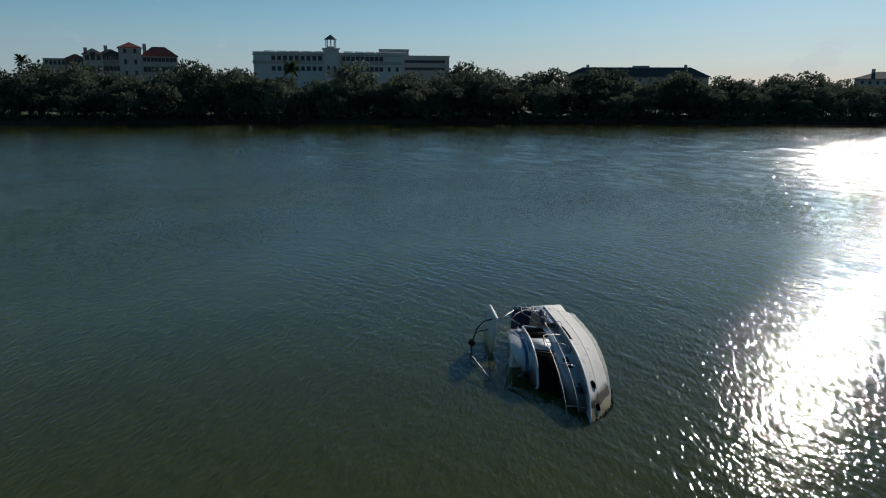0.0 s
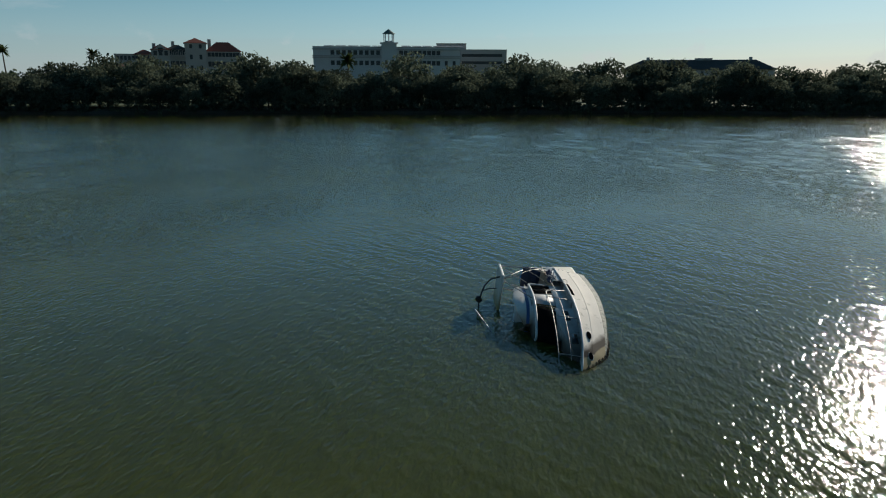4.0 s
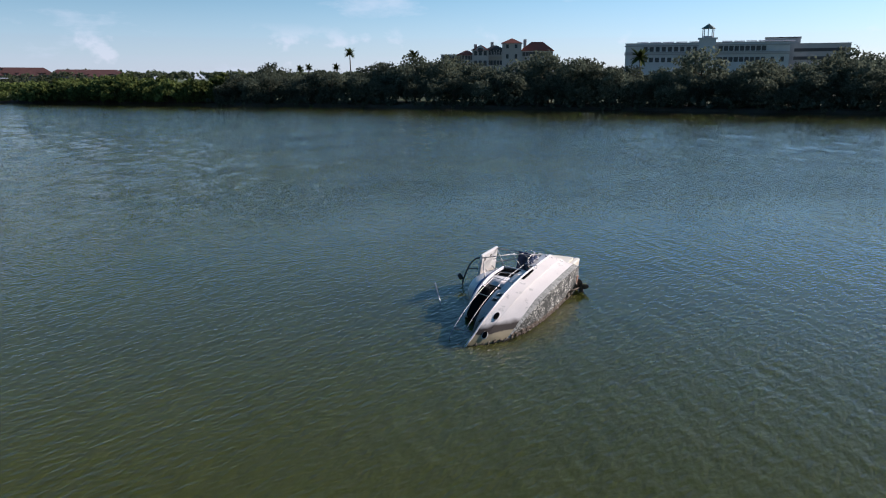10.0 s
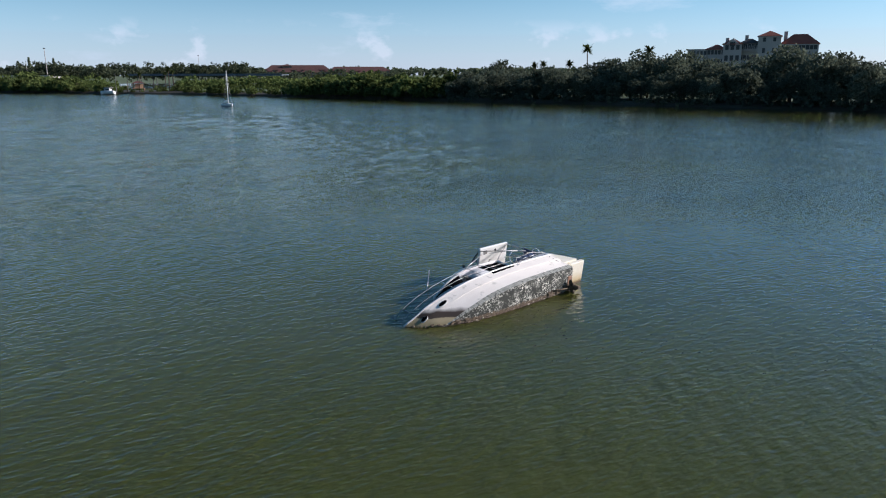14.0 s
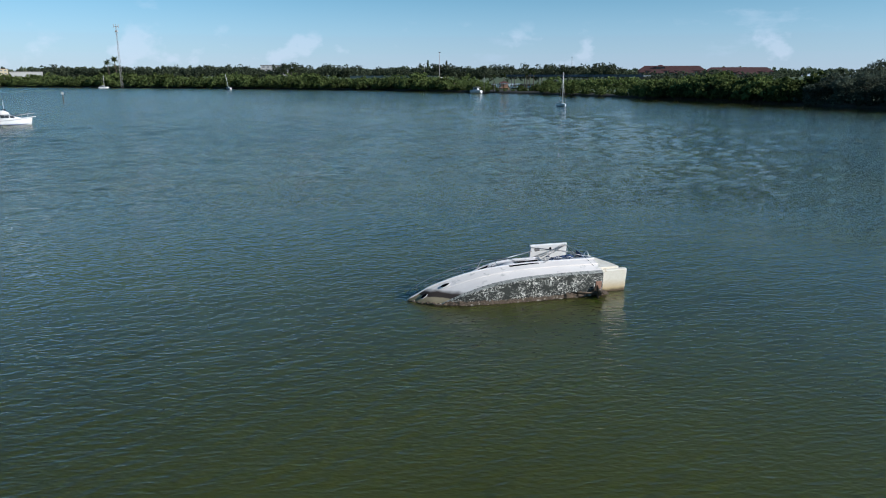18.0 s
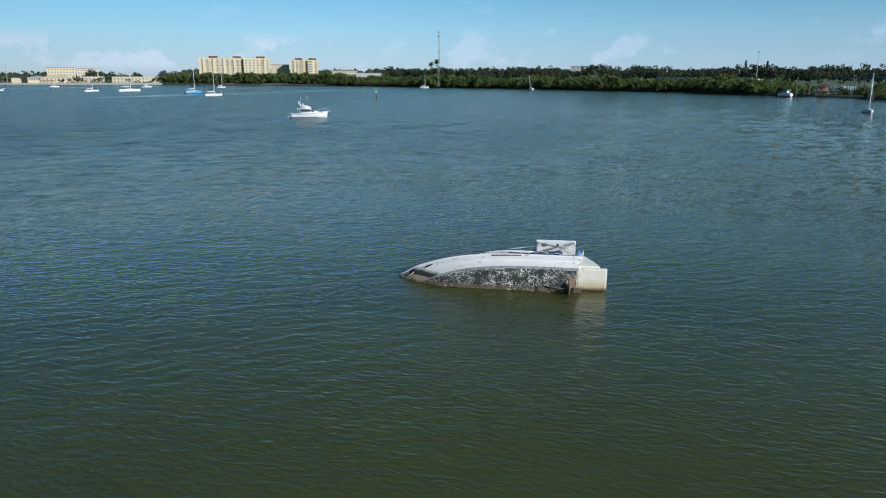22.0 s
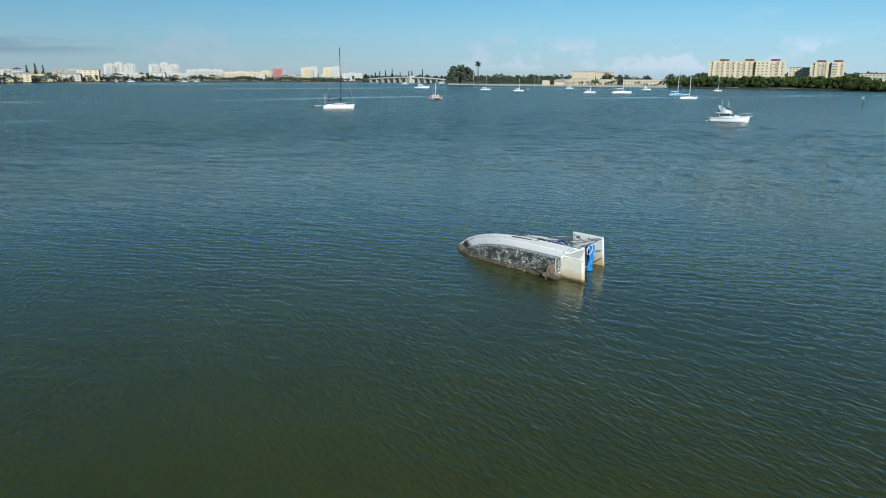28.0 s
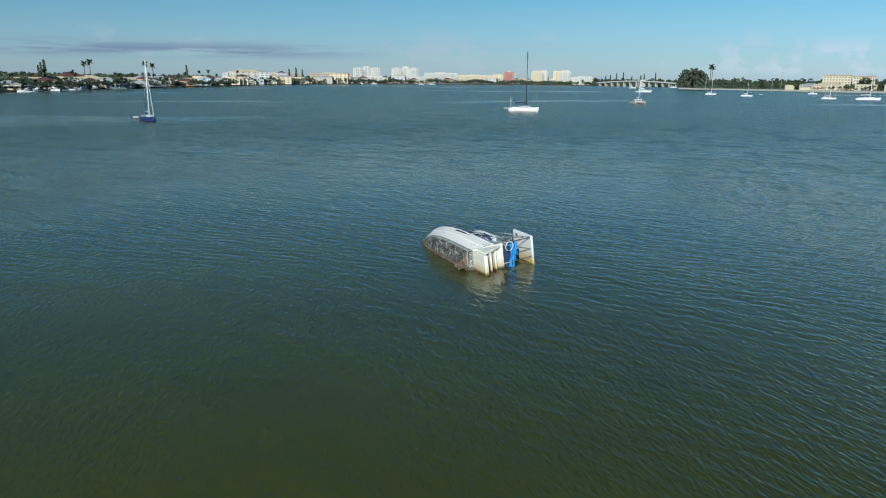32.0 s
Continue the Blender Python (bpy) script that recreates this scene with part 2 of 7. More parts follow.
def water_material():
    """Murky green bay water: short wind chop and finer ripples over the waves of the mesh, with smoother slicks on the open bay."""
    m = bpy.data.materials.new("bay_water")
    m.use_nodes = True
    n, l = m.node_tree.nodes, m.node_tree.links
    b = n["Principled BSDF"]
    geo = n.new("ShaderNodeNewGeometry")

    def tex(scale, detail, stretch, turn, rough=0.5, distort=0.0):
        mp = n.new("ShaderNodeMapping")
        mp.inputs["Scale"].default_value = stretch
        mp.inputs["Rotation"].default_value = (0, 0, radians(-turn))
        l.new(geo.outputs["Position"], mp.inputs["Vector"])
        t = n.new("ShaderNodeTexNoise")
        t.inputs["Scale"].default_value = scale
        t.inputs["Detail"].default_value = detail
        t.inputs["Roughness"].default_value = rough
        t.inputs["Distortion"].default_value = distort
        l.new(mp.outputs["Vector"], t.inputs["Vector"])
        return t.outputs["Fac"]

    def ranged(value, a, b, lo, hi):
        k = n.new("ShaderNodeMapRange")
        k.interpolation_type = "SMOOTHSTEP"
        for slot, v in (("From Min", a), ("From Max", b), ("To Min", lo), ("To Max", hi)):
            k.inputs[slot].default_value = v
        l.new(value, k.inputs["Value"])
        return k.outputs["Result"]

    def math_of(kind, a, b):
        k = n.new("ShaderNodeMath")
        k.operation = kind
        for i, v in enumerate((a, b)):
            if isinstance(v, float):
                k.inputs[i].default_value = v
            else:
                l.new(v, k.inputs[i])
        return k.outputs[0]

    far = n.new("ShaderNodeVectorMath")
    far.operation = "LENGTH"
    l.new(geo.outputs["Position"], far.inputs[0])
    dist = far.outputs["Value"]
    lee = n.new("ShaderNodeVectorMath")
    lee.operation = "DOT_PRODUCT"
    lee.inputs[1].default_value = LEE
    l.new(geo.outputs["Position"], lee.inputs[0])
    shelter = ranged(lee.outputs["Value"], 186.0, 30.0, 0.25, 1.0)
    calm = ranged(lee.outputs["Value"], 184.0, 140.0, 0.40, 1.0)
    gust = ranged(tex(0.085, 2.0, (0.5, 1.0, 1.0), 42, 0.5, 0.4), 0.36, 0.60, 0.80, 1.1)
    chop = math_of("MULTIPLY", tex(5.0, 1.5, (0.42, 1.0, 1.0), 40, 0.5, 0.2), CHOP)
    cross = math_of("MULTIPLY", tex(6.2, 1.0, (0.50, 1.0, 1.0), 66, 0.5, 0.2), CHOP * 0.6)
    ripple = math_of("MULTIPLY", tex(13.0, 1.5, (0.5, 1.0, 1.0), 35, 0.5, 0.2), RIPPLE)
    waves = math_of("ADD", math_of("ADD", chop, cross), ripple)
    # the chop grows with the fetch, most of all out on the western bay
    grown = math_of("MULTIPLY", ranged(dist, 16.0, 50.0, 1.0, 2.4), ranged(lee.outputs["Value"], 10.0, -130.0, 1.0, 1.25))
    bump = n.new("ShaderNodeBump")
    bump.inputs["Distance"].default_value = 1.0
    bump.inputs["Strength"].default_value = 1.0
    l.new(math_of("MULTIPLY", math_of("MULTIPLY", waves, grown), math_of("MULTIPLY", gust, shelter)), bump.inputs["Height"])
    l.new(bump.outputs["Normal"], b.inputs["Normal"])
    cr = n.new("ShaderNodeValToRGB")
    cr.color_ramp.elements[0].position, cr.color_ramp.elements[1].position = 0.35, 0.68
    cr.color_ramp.elements[0].color, cr.color_ramp.elements[1].color = (*WATER_DARK, 1), (*WATER_LIGHT, 1)
    l.new(tex(0.05, 4.0, (1, 1, 1), 0), cr.inputs["Fac"])
    # browner along the park shore: the trees' shade and reflection put into the colour
    tan = n.new("ShaderNodeMix")
    tan.data_type = "RGBA"
    tan.inputs[7].default_value = (*WATER_SHADED, 1)
    l.new(cr.outputs["Color"], tan.inputs[6])
    l.new(ranged(lee.outputs["Value"], 150.0, 180.0, 0.0, 1.0), tan.inputs[0])
    l.new(tan.outputs[2], b.inputs["Base Color"])
    b.inputs["IOR"].default_value = 1.333
    # smooth lanes on the open water, where the wind ripples die away
    lane = ranged(tex(0.012, 4.0, (1.0, 0.2, 1.0), 0, 0.5, 0.5), 0.36, 0.44, 0.45, 1.0)
    near = ranged(dist, 20.0, 105.0, 0.024, 0.085)
    fetch = ranged(lee.outputs["Value"], 70.0, -90.0, 1.0, 2.8)
    l.new(math_of("MULTIPLY", math_of("MULTIPLY", near, calm), math_of("MULTIPLY", lane, fetch)), b.inputs["Roughness"])
    b.inputs["Subsurface Weight"].default_value = 1.0
    b.inputs["Subsurface Radius"].default_value = (0.45, 0.6, 0.35)
    b.inputs["Subsurface Scale"].default_value = 4.0
    return m


LEE = (0.96, 0.28, 0.0)                 # towards the sheltering park shore
CHOP, RIPPLE = 0.034, 0.004
WATER_DARK, WATER_LIGHT = (0.049, 0.056, 0.009), (0.064, 0.071, 0.011)
# darkened tone for the strip in front of the park trees
WATER_SHADED = (0.030, 0.026, 0.010)
M_WATER = water_material()
M_LAND = material("grass_land", (0.10, 0.13, 0.045), (0.06, 0.085, 0.03), 0.9, 0.05, 1.2, 0.2, space="Object")
M_BANK = material("shaded_mud_bank", (0.06, 0.05, 0.035), (0.03, 0.03, 0.02), 0.9, 0.3, 3.0, 0.3)
M_SEAWALL = material("concrete_seawall", (0.42, 0.39, 0.33), (0.30, 0.28, 0.24), 0.85, 0.4, 5.0, 0.2)
M_BARK = material("bark", (0.11, 0.085, 0.06), (0.06, 0.045, 0.03), 0.95, 2.0, 14.0, 0.6)
M_OAK = leaf_material("oak_leaves", (0.150, 0.172, 0.122), (0.062, 0.076, 0.054))
M_MANGROVE = leaf_material("mangrove_leaves", (0.160, 0.195, 0.064), (0.064, 0.090, 0.030))
# lightened: distance haze over the far woods is put into the leaf colour
M_WOODS = leaf_material("hazed_wood_leaves", (0.145, 0.170, 0.100), (0.070, 0.088, 0.058))
M_PALM = leaf_material("palm_fronds", (0.070, 0.090, 0.030), (0.035, 0.048, 0.018))
M_GEL = material("weathered_gelcoat", (0.74, 0.73, 0.72), (0.60, 0.58, 0.57), 0.38, 0.9, 9.0, 0.05, stain=(0.40, 0.36, 0.30), stain_at=0.66, stain_scale=1.1)
M_DECK = material("nonskid_deck", (0.46, 0.45, 0.44), (0.26, 0.255, 0.25), 0.75, 1.2, 30.0, 0.3, stain=(0.09, 0.075, 0.06), stain_at=0.54, stain_scale=1.5)
M_STRIPE = material("blue_stripe", (0.05, 0.10, 0.28), (0.04, 0.07, 0.18), 0.4, 2.0, 20.0, 0.05)
M_STEEL = material("stainless_tube", (0.46, 0.45, 0.44), (0.28, 0.26, 0.24), 0.5, 3.0, 30.0, 0.03, metal=0.9)
M_DARKTUBE = material("corroded_tube", (0.10, 0.095, 0.09), (0.05, 0.045, 0.04), 0.6, 3.0, 30.0, 0.2, metal=0.4)
# near-black without sheen: the unlit inside of the boat put into the colour
M_DARK = material("dark_opening", (0.010, 0.010, 0.011), (0.006, 0.006, 0.006), 0.95, 2.0, 20.0, 0.05)
M_DARK.node_tree.nodes["Principled BSDF"].inputs["Specular IOR Level"].default_value = 0.0
M_GLASS = material("tinted_glass", (0.02, 0.025, 0.03), (0.015, 0.02, 0.022), 0.08, 1.0, 10.0, 0.0)
M_RUBBER = material("black_rubber", (0.03, 0.03, 0.03), (0.02, 0.02, 0.02), 0.7, 3.0, 30.0, 0.2)
M_CANVAS = material("navy_canvas", (0.030, 0.055, 0.130), (0.014, 0.022, 0.050), 0.9, 3.0, 60.0, 0.5)
M_TARP = material("blue_tarpaulin", (0.03, 0.25, 0.62), (0.02, 0.16, 0.45), 0.55, 3.0, 30.0, 0.5)
M_OYSTER = material("oyster_crust", (0.18, 0.13, 0.085), (0.055, 0.04, 0.028), 0.95, 6.0, 35.0, 1.0)
M_SHELL = material("pale_oyster_shell", (0.50, 0.45, 0.36), (0.16, 0.12, 0.08), 0.9, 9.0, 60.0, 0.8)
M_RUST = material("rusty_plate", (0.36, 0.20, 0.13), (0.22, 0.13, 0.09), 0.85, 5.0, 40.0, 0.4)


def antifoul_material():
    """Worn dark bottom paint with patches of white barnacles, and a brown crust near the waterline."""
    m = material("barnacled_bottom_paint", (0.040, 0.043, 0.034), (0.013, 0.015, 0.012), 0.85, 2.2, 22.0, 0.5)
    n, l = m.node_tree.nodes, m.node_tree.links
    b = n["Principled BSDF"]
    last = b.inputs["Base Color"].links[0].from_socket
    tc = n.new("ShaderNodeTexCoord")
    mp = n.new("ShaderNodeMapping")
    mp.inputs["Scale"].default_value = (1.0, 1.0, 1.0)
    l.new(tc.outputs["Object"], mp.inputs["Vector"])
    spots = []
    for scale, rough, lo, hi in ((15.0, 0.78, 0.515, 0.545), (1.7, 0.75, 0.43, 0.56)):
        nz = n.new("ShaderNodeTexNoise")
        nz.inputs["Scale"].default_value = scale
        nz.inputs["Detail"].default_value = 6.0
        nz.inputs["Roughness"].default_value = rough
        l.new(mp.outputs["Vector"], nz.inputs["Vector"])
        mr = n.new("ShaderNodeMapRange")
        mr.inputs["From Min"].default_value, mr.inputs["From Max"].default_value = lo, hi
        l.new(nz.outputs["Fac"], mr.inputs["Value"])
        spots.append(mr.outputs["Result"])
    mul = n.new("ShaderNodeMath")
    mul.operation = "MULTIPLY"
    l.new(spots[0], mul.inputs[0])
    l.new(spots[1], mul.inputs[1])
    shell = n.new("ShaderNodeMixRGB")
    shell.inputs["Color2"].default_value = (0.72, 0.70, 0.62, 1)
    l.new(mul.outputs[0], shell.inputs["Fac"])
    l.new(last, shell.inputs["Color1"])
    last = shell.outputs["Color"]
    geo = n.new("ShaderNodeNewGeometry")
    sep = n.new("ShaderNodeSeparateXYZ")
    l.new(geo.outputs["Position"], sep.inputs["Vector"])
    nz = n.new("ShaderNodeTexNoise")
    nz.inputs["Scale"].default_value = 9.0
    nz.inputs["Detail"].default_value = 6.0
    l.new(geo.outputs["Position"], nz.inputs["Vector"])
    off = n.new("ShaderNodeMath")
    off.operation = "MULTIPLY_ADD"
    off.inputs[1].default_value = 0.22
    l.new(nz.outputs["Fac"], off.inputs[0])
    l.new(sep.outputs["Z"], off.inputs[2])
    rp = n.new("ShaderNodeValToRGB")
    rp.color_ramp.elements[0].position, rp.color_ramp.elements[1].position = 0.24, 0.32
    rp.color_ramp.elements[0].color, rp.color_ramp.elements[1].color = (1, 1, 1, 1), (0, 0, 0, 1)
    l.new(off.outputs[0], rp.inputs["Fac"])
    mx = n.new("ShaderNodeMixRGB")
    crust = n.new("ShaderNodeValToRGB")
    crust.color_ramp.elements[0].position, crust.color_ramp.elements[1].position = 0.35, 0.65
    crust.color_ramp.elements[0].color, crust.color_ramp.elements[1].color = (0.035, 0.024, 0.015, 1), (0.19, 0.135, 0.09, 1)
    fine = n.new("ShaderNodeTexNoise")
    fine.inputs["Scale"].default_value = 26.0
    l.new(geo.outputs["Position"], fine.inputs["Vector"])
    l.new(fine.outputs["Fac"], crust.inputs["Fac"])
    l.new(rp.outputs["Color"], mx.inputs["Fac"])
    l.new(last, mx.inputs["Color1"])
    l.new(crust.outputs["Color"], mx.inputs["Color2"])
    l.new(mx.outputs["Color"], b.inputs["Base Color"])
    return m


M_BOTTOM = antifoul_material()
M_SLIME = material("scummed_boot_band", (0.52, 0.51, 0.45), (0.20, 0.205, 0.175), 0.75, 2.5, 30.0, 0.2, stain=(0.07, 0.075, 0.065), stain_at=0.53, stain_scale=5.0, stretch=(2.5, 1, 1))


# ---- mesh helpers ----
def part(name, bm, mat, parent=None, label=""):
    """Links a bmesh as one mesh object under a thing or a part."""
    me = bpy.data.meshes.new(name)
    bm.to_mesh(me)
    bm.free()
    me.materials.append(mat)
    ob = new(name, me)
    if parent:
        ob.parent = parent
    if label:
        ob["label"] = label
    return ob


def raw_part(name, verts, faces, mat, parent=None, smooth=False):
    """The same from plain lists of vertices and faces."""
    me = bpy.data.meshes.new(name)
    me.from_pydata([tuple(v) for v in verts], [], faces)
    if smooth:
        me.polygons.foreach_set("use_smooth", [True] * len(me.polygons))
    me.materials.append(mat)
    ob = new(name, me)
    if parent:
        ob.parent = parent
    return ob


def thing(name, label, category, m=None, group="", kind=""):
    ob = new(name)
    ob.empty_display_size = 0.3
    if m:
        ob.matrix_basis = m
    return tagged(ob, label, category, group, kind)


def box(bm, x0, y0, z0, x1, y1, z1, bevel=0.0):
    r = bmesh.ops.create_cube(bm, size=1.0, matrix=Matrix.Translation(((x0 + x1) / 2, (y0 + y1) / 2, (z0 + z1) / 2))
                              @ Matrix.Diagonal((abs(x1 - x0), abs(y1 - y0), abs(z1 - z0), 1)))
    if bevel:
        es = list({e for v in r["verts"] for e in v.link_edges})
        bmesh.ops.bevel(bm, geom=es, offset=bevel, segments=2, affect="EDGES", profile=0.5)
    return bm


def boxed(*a, **k):
    return box(bmesh.new(), *a, **k)


def tube(bm, pts, r, sides=8, r_end=None):
    """A round bar along a line of points, tapering to r_end."""
    pts = [Vector(p) for p in pts]
    r_end = r if r_end is None else r_end
    rings = []
    for i, p in enumerate(pts):
        d = (pts[min(i + 1, len(pts) - 1)] - pts[max(i - 1, 0)]).normalized()
        q = d.to_track_quat("Z", "Y")
        rr = r + (r_end - r) * i / max(1, len(pts) - 1)
        rings.append([bm.verts.new(p + q @ Vector((rr * math.cos(2 * math.pi * k / sides), rr * math.sin(2 * math.pi * k / sides), 0)))
                      for k in range(sides)])
    for a, b in zip(rings, rings[1:]):
        for k in range(sides):
            f = bm.faces.new((a[k], a[(k + 1) % sides], b[(k + 1) % sides], b[k]))
            f.smooth = True
    bm.faces.new(rings[0][::-1])
    bm.faces.new(rings[-1])
    return bm


def tubed(*a, **k):
    return tube(bmesh.new(), *a, **k)


def loft(rows, closed=False, caps=False):
    """A skin over rows of points."""
    bm = bmesh.new()
    vs = [[bm.verts.new(p) for p in row] for row in rows]
    for a, b in zip(vs, vs[1:]):
        n = len(a)
        for k in range(n if closed else n - 1):
            f = bm.faces.new((a[k], a[(k + 1) % n], b[(k + 1) % n], b[k]))
            f.smooth = True
    if caps:
        bm.faces.new(vs[0][::-1])
        bm.faces.new(vs[-1])
    bmesh.ops.remove_doubles(bm, verts=bm.verts, dist=0.0005)
    bmesh.ops.recalc_face_normals(bm, faces=bm.faces)
    return bm


def lump(r, seed, squash=(1, 1, 1), rough=0.3, sub=2):
    """An uneven clod."""
    bm = bmesh.new()
    bmesh.ops.create_icosphere(bm, subdivisions=sub, radius=r)
    for v in bm.verts:
        k = 1 + rough * noise.noise(v.co * (1.7 / r) + Vector((seed * 7.3, seed, 0))) + 0.5 * rough * noise.noise(v.co * (4.5 / r) + Vector((0, seed, seed)))
        v.co = Vector((v.co.x * squash[0], v.co.y * squash[1], v.co.z * squash[2])) * k
    return bm


def lerp(t, table):
    """Straight-line reading of a short table of pairs."""
    for (a, va), (b, vb) in zip(table, table[1:]):
        if t <= b:
            k = max(0.0, (t - a) / (b - a))
            return va + (vb - va) * k
    return table[-1][1]


def soft(t, table):
    """Smooth reading of a short table of pairs."""
    xs, ys = [p[0] for p in table], [p[1] for p in table]
    t = min(max(t, xs[0]), xs[-1])
    i = max(k for k in range(len(xs) - 1) if xs[k] <= t) if t > xs[0] else 0
    def slope(k):
        a, b = max(k - 1, 0), min(k + 1, len(xs) - 1)
        return (ys[b] - ys[a]) / (xs[b] - xs[a])
    h = xs[i + 1] - xs[i]
    s = (t - xs[i]) / h
    return ((2 * s**3 - 3 * s**2 + 1) * ys[i] + (s**3 - 2 * s**2 + s) * h * slope(i)
            + (-2 * s**3 + 3 * s**2) * ys[i + 1] + (s**3 - s**2) * h * slope(i + 1))


def leaves(centres, radii, each, size, rng, flat=0.75):
    """Many small leaf clumps as loose quads round the given centres."""
    c = np.repeat(np.asarray(centres, float), each, axis=0)
    r = np.repeat(np.asarray(radii, float), each)[:, None]
    k = len(c)
    d = rng.normal(size=(k, 3))
    d /= np.linalg.norm(d, axis=1)[:, None]
    p = c + d * r * rng.uniform(0.55, 1.0, (k, 1)) * np.array([1, 1, flat])
    u = rng.normal(size=(k, 3)) + 0.6 * np.cross(d, rng.normal(size=(k, 3)))
    u /= np.linalg.norm(u, axis=1)[:, None]
    w = np.cross(u, d + 0.6 * rng.normal(size=(k, 3)))
    w /= np.linalg.norm(w, axis=1)[:, None]
    s = size * rng.uniform(0.55, 1.25, (k, 1))
    t = s * rng.uniform(0.5, 0.9, (k, 1))
    v = np.stack([p - u * s, p - w * t, p + u * s, p + w * t], 1).reshape(-1, 3)
    f = np.arange(4 * k).reshape(-1, 4)
    return v, f


def leaf_part(name, v, f, mat, parent=None):
    me = bpy.data.meshes.new(name)
    me.from_pydata(v.tolist(), [], f.tolist())
    me.materials.append(mat)
    ob = new(name, me)
    if parent:
        ob.parent = parent
    return ob


class Kind:
    """A kind of thing that is built once and then copied."""
    def __init__(self, build, *args):
        self.build, self.args, self.first = build, args, None

    def put(self, m):
        if self.first is None:
            self.first = self.build(*self.args)
            self.first.matrix_basis = m
            return self.first
        return copy_thing(self.first, m)


def stand(x, y, z=0.0, turn=0.0, s=1.0, sz=None):
    return pose(x, y, z, 0, 0, turn) @ Matrix.Diagonal((s, s, sz or s, 1))


def waterline_stain(m, marks):
    """Lays stains that follow the old waterline over a surface: (colour, height where it starts, height where it ends, strength)."""
    n, l = m.node_tree.nodes, m.node_tree.links
    b = n["Principled BSDF"]
    last = b.inputs["Base Color"].links[0].from_socket
    geo = n.new("ShaderNodeNewGeometry")
    sep = n.new("ShaderNodeSeparateXYZ")
    l.new(geo.outputs["Position"], sep.inputs["Vector"])
    nz = n.new("ShaderNodeTexNoise")
    nz.inputs["Scale"].default_value = 1.8
    nz.inputs["Detail"].default_value = 4.0
    l.new(geo.outputs["Position"], nz.inputs["Vector"])
    wob = n.new("ShaderNodeMath")
    wob.operation = "MULTIPLY_ADD"
    wob.inputs[1].default_value = 0.18
    l.new(nz.outputs["Fac"], wob.inputs[0])
    l.new(sep.outputs["Z"], wob.inputs[2])
    for colour, z0, z1, strength in marks:
        mr = n.new("ShaderNodeMapRange")
        mr.inputs["From Min"].default_value, mr.inputs["From Max"].default_value = z1 + 0.09, z0 + 0.09
        mr.inputs["To Max"].default_value = strength
        l.new(wob.outputs[0], mr.inputs["Value"])
        mx = n.new("ShaderNodeMixRGB")
        mx.inputs["Color2"].default_value = (*colour, 1)
        l.new(mr.outputs["Result"], mx.inputs["Fac"])
        l.new(last, mx.inputs["Color1"])
        last = mx.outputs["Color"]
    l.new(last, b.inputs["Base Color"])
    return m


M_GELY = waterline_stain(material("stern_gelcoat", (0.84, 0.79, 0.67), (0.72, 0.66, 0.53), 0.5, 1.4, 10.0, 0.06, stain=(0.46, 0.34, 0.16), stain_at=0.60, stain_scale=1.6),
                         (((0.50, 0.35, 0.13), 0.15, 0.60, 0.75), ((0.09, 0.06, 0.03), 0.05, 0.17, 0.95)))


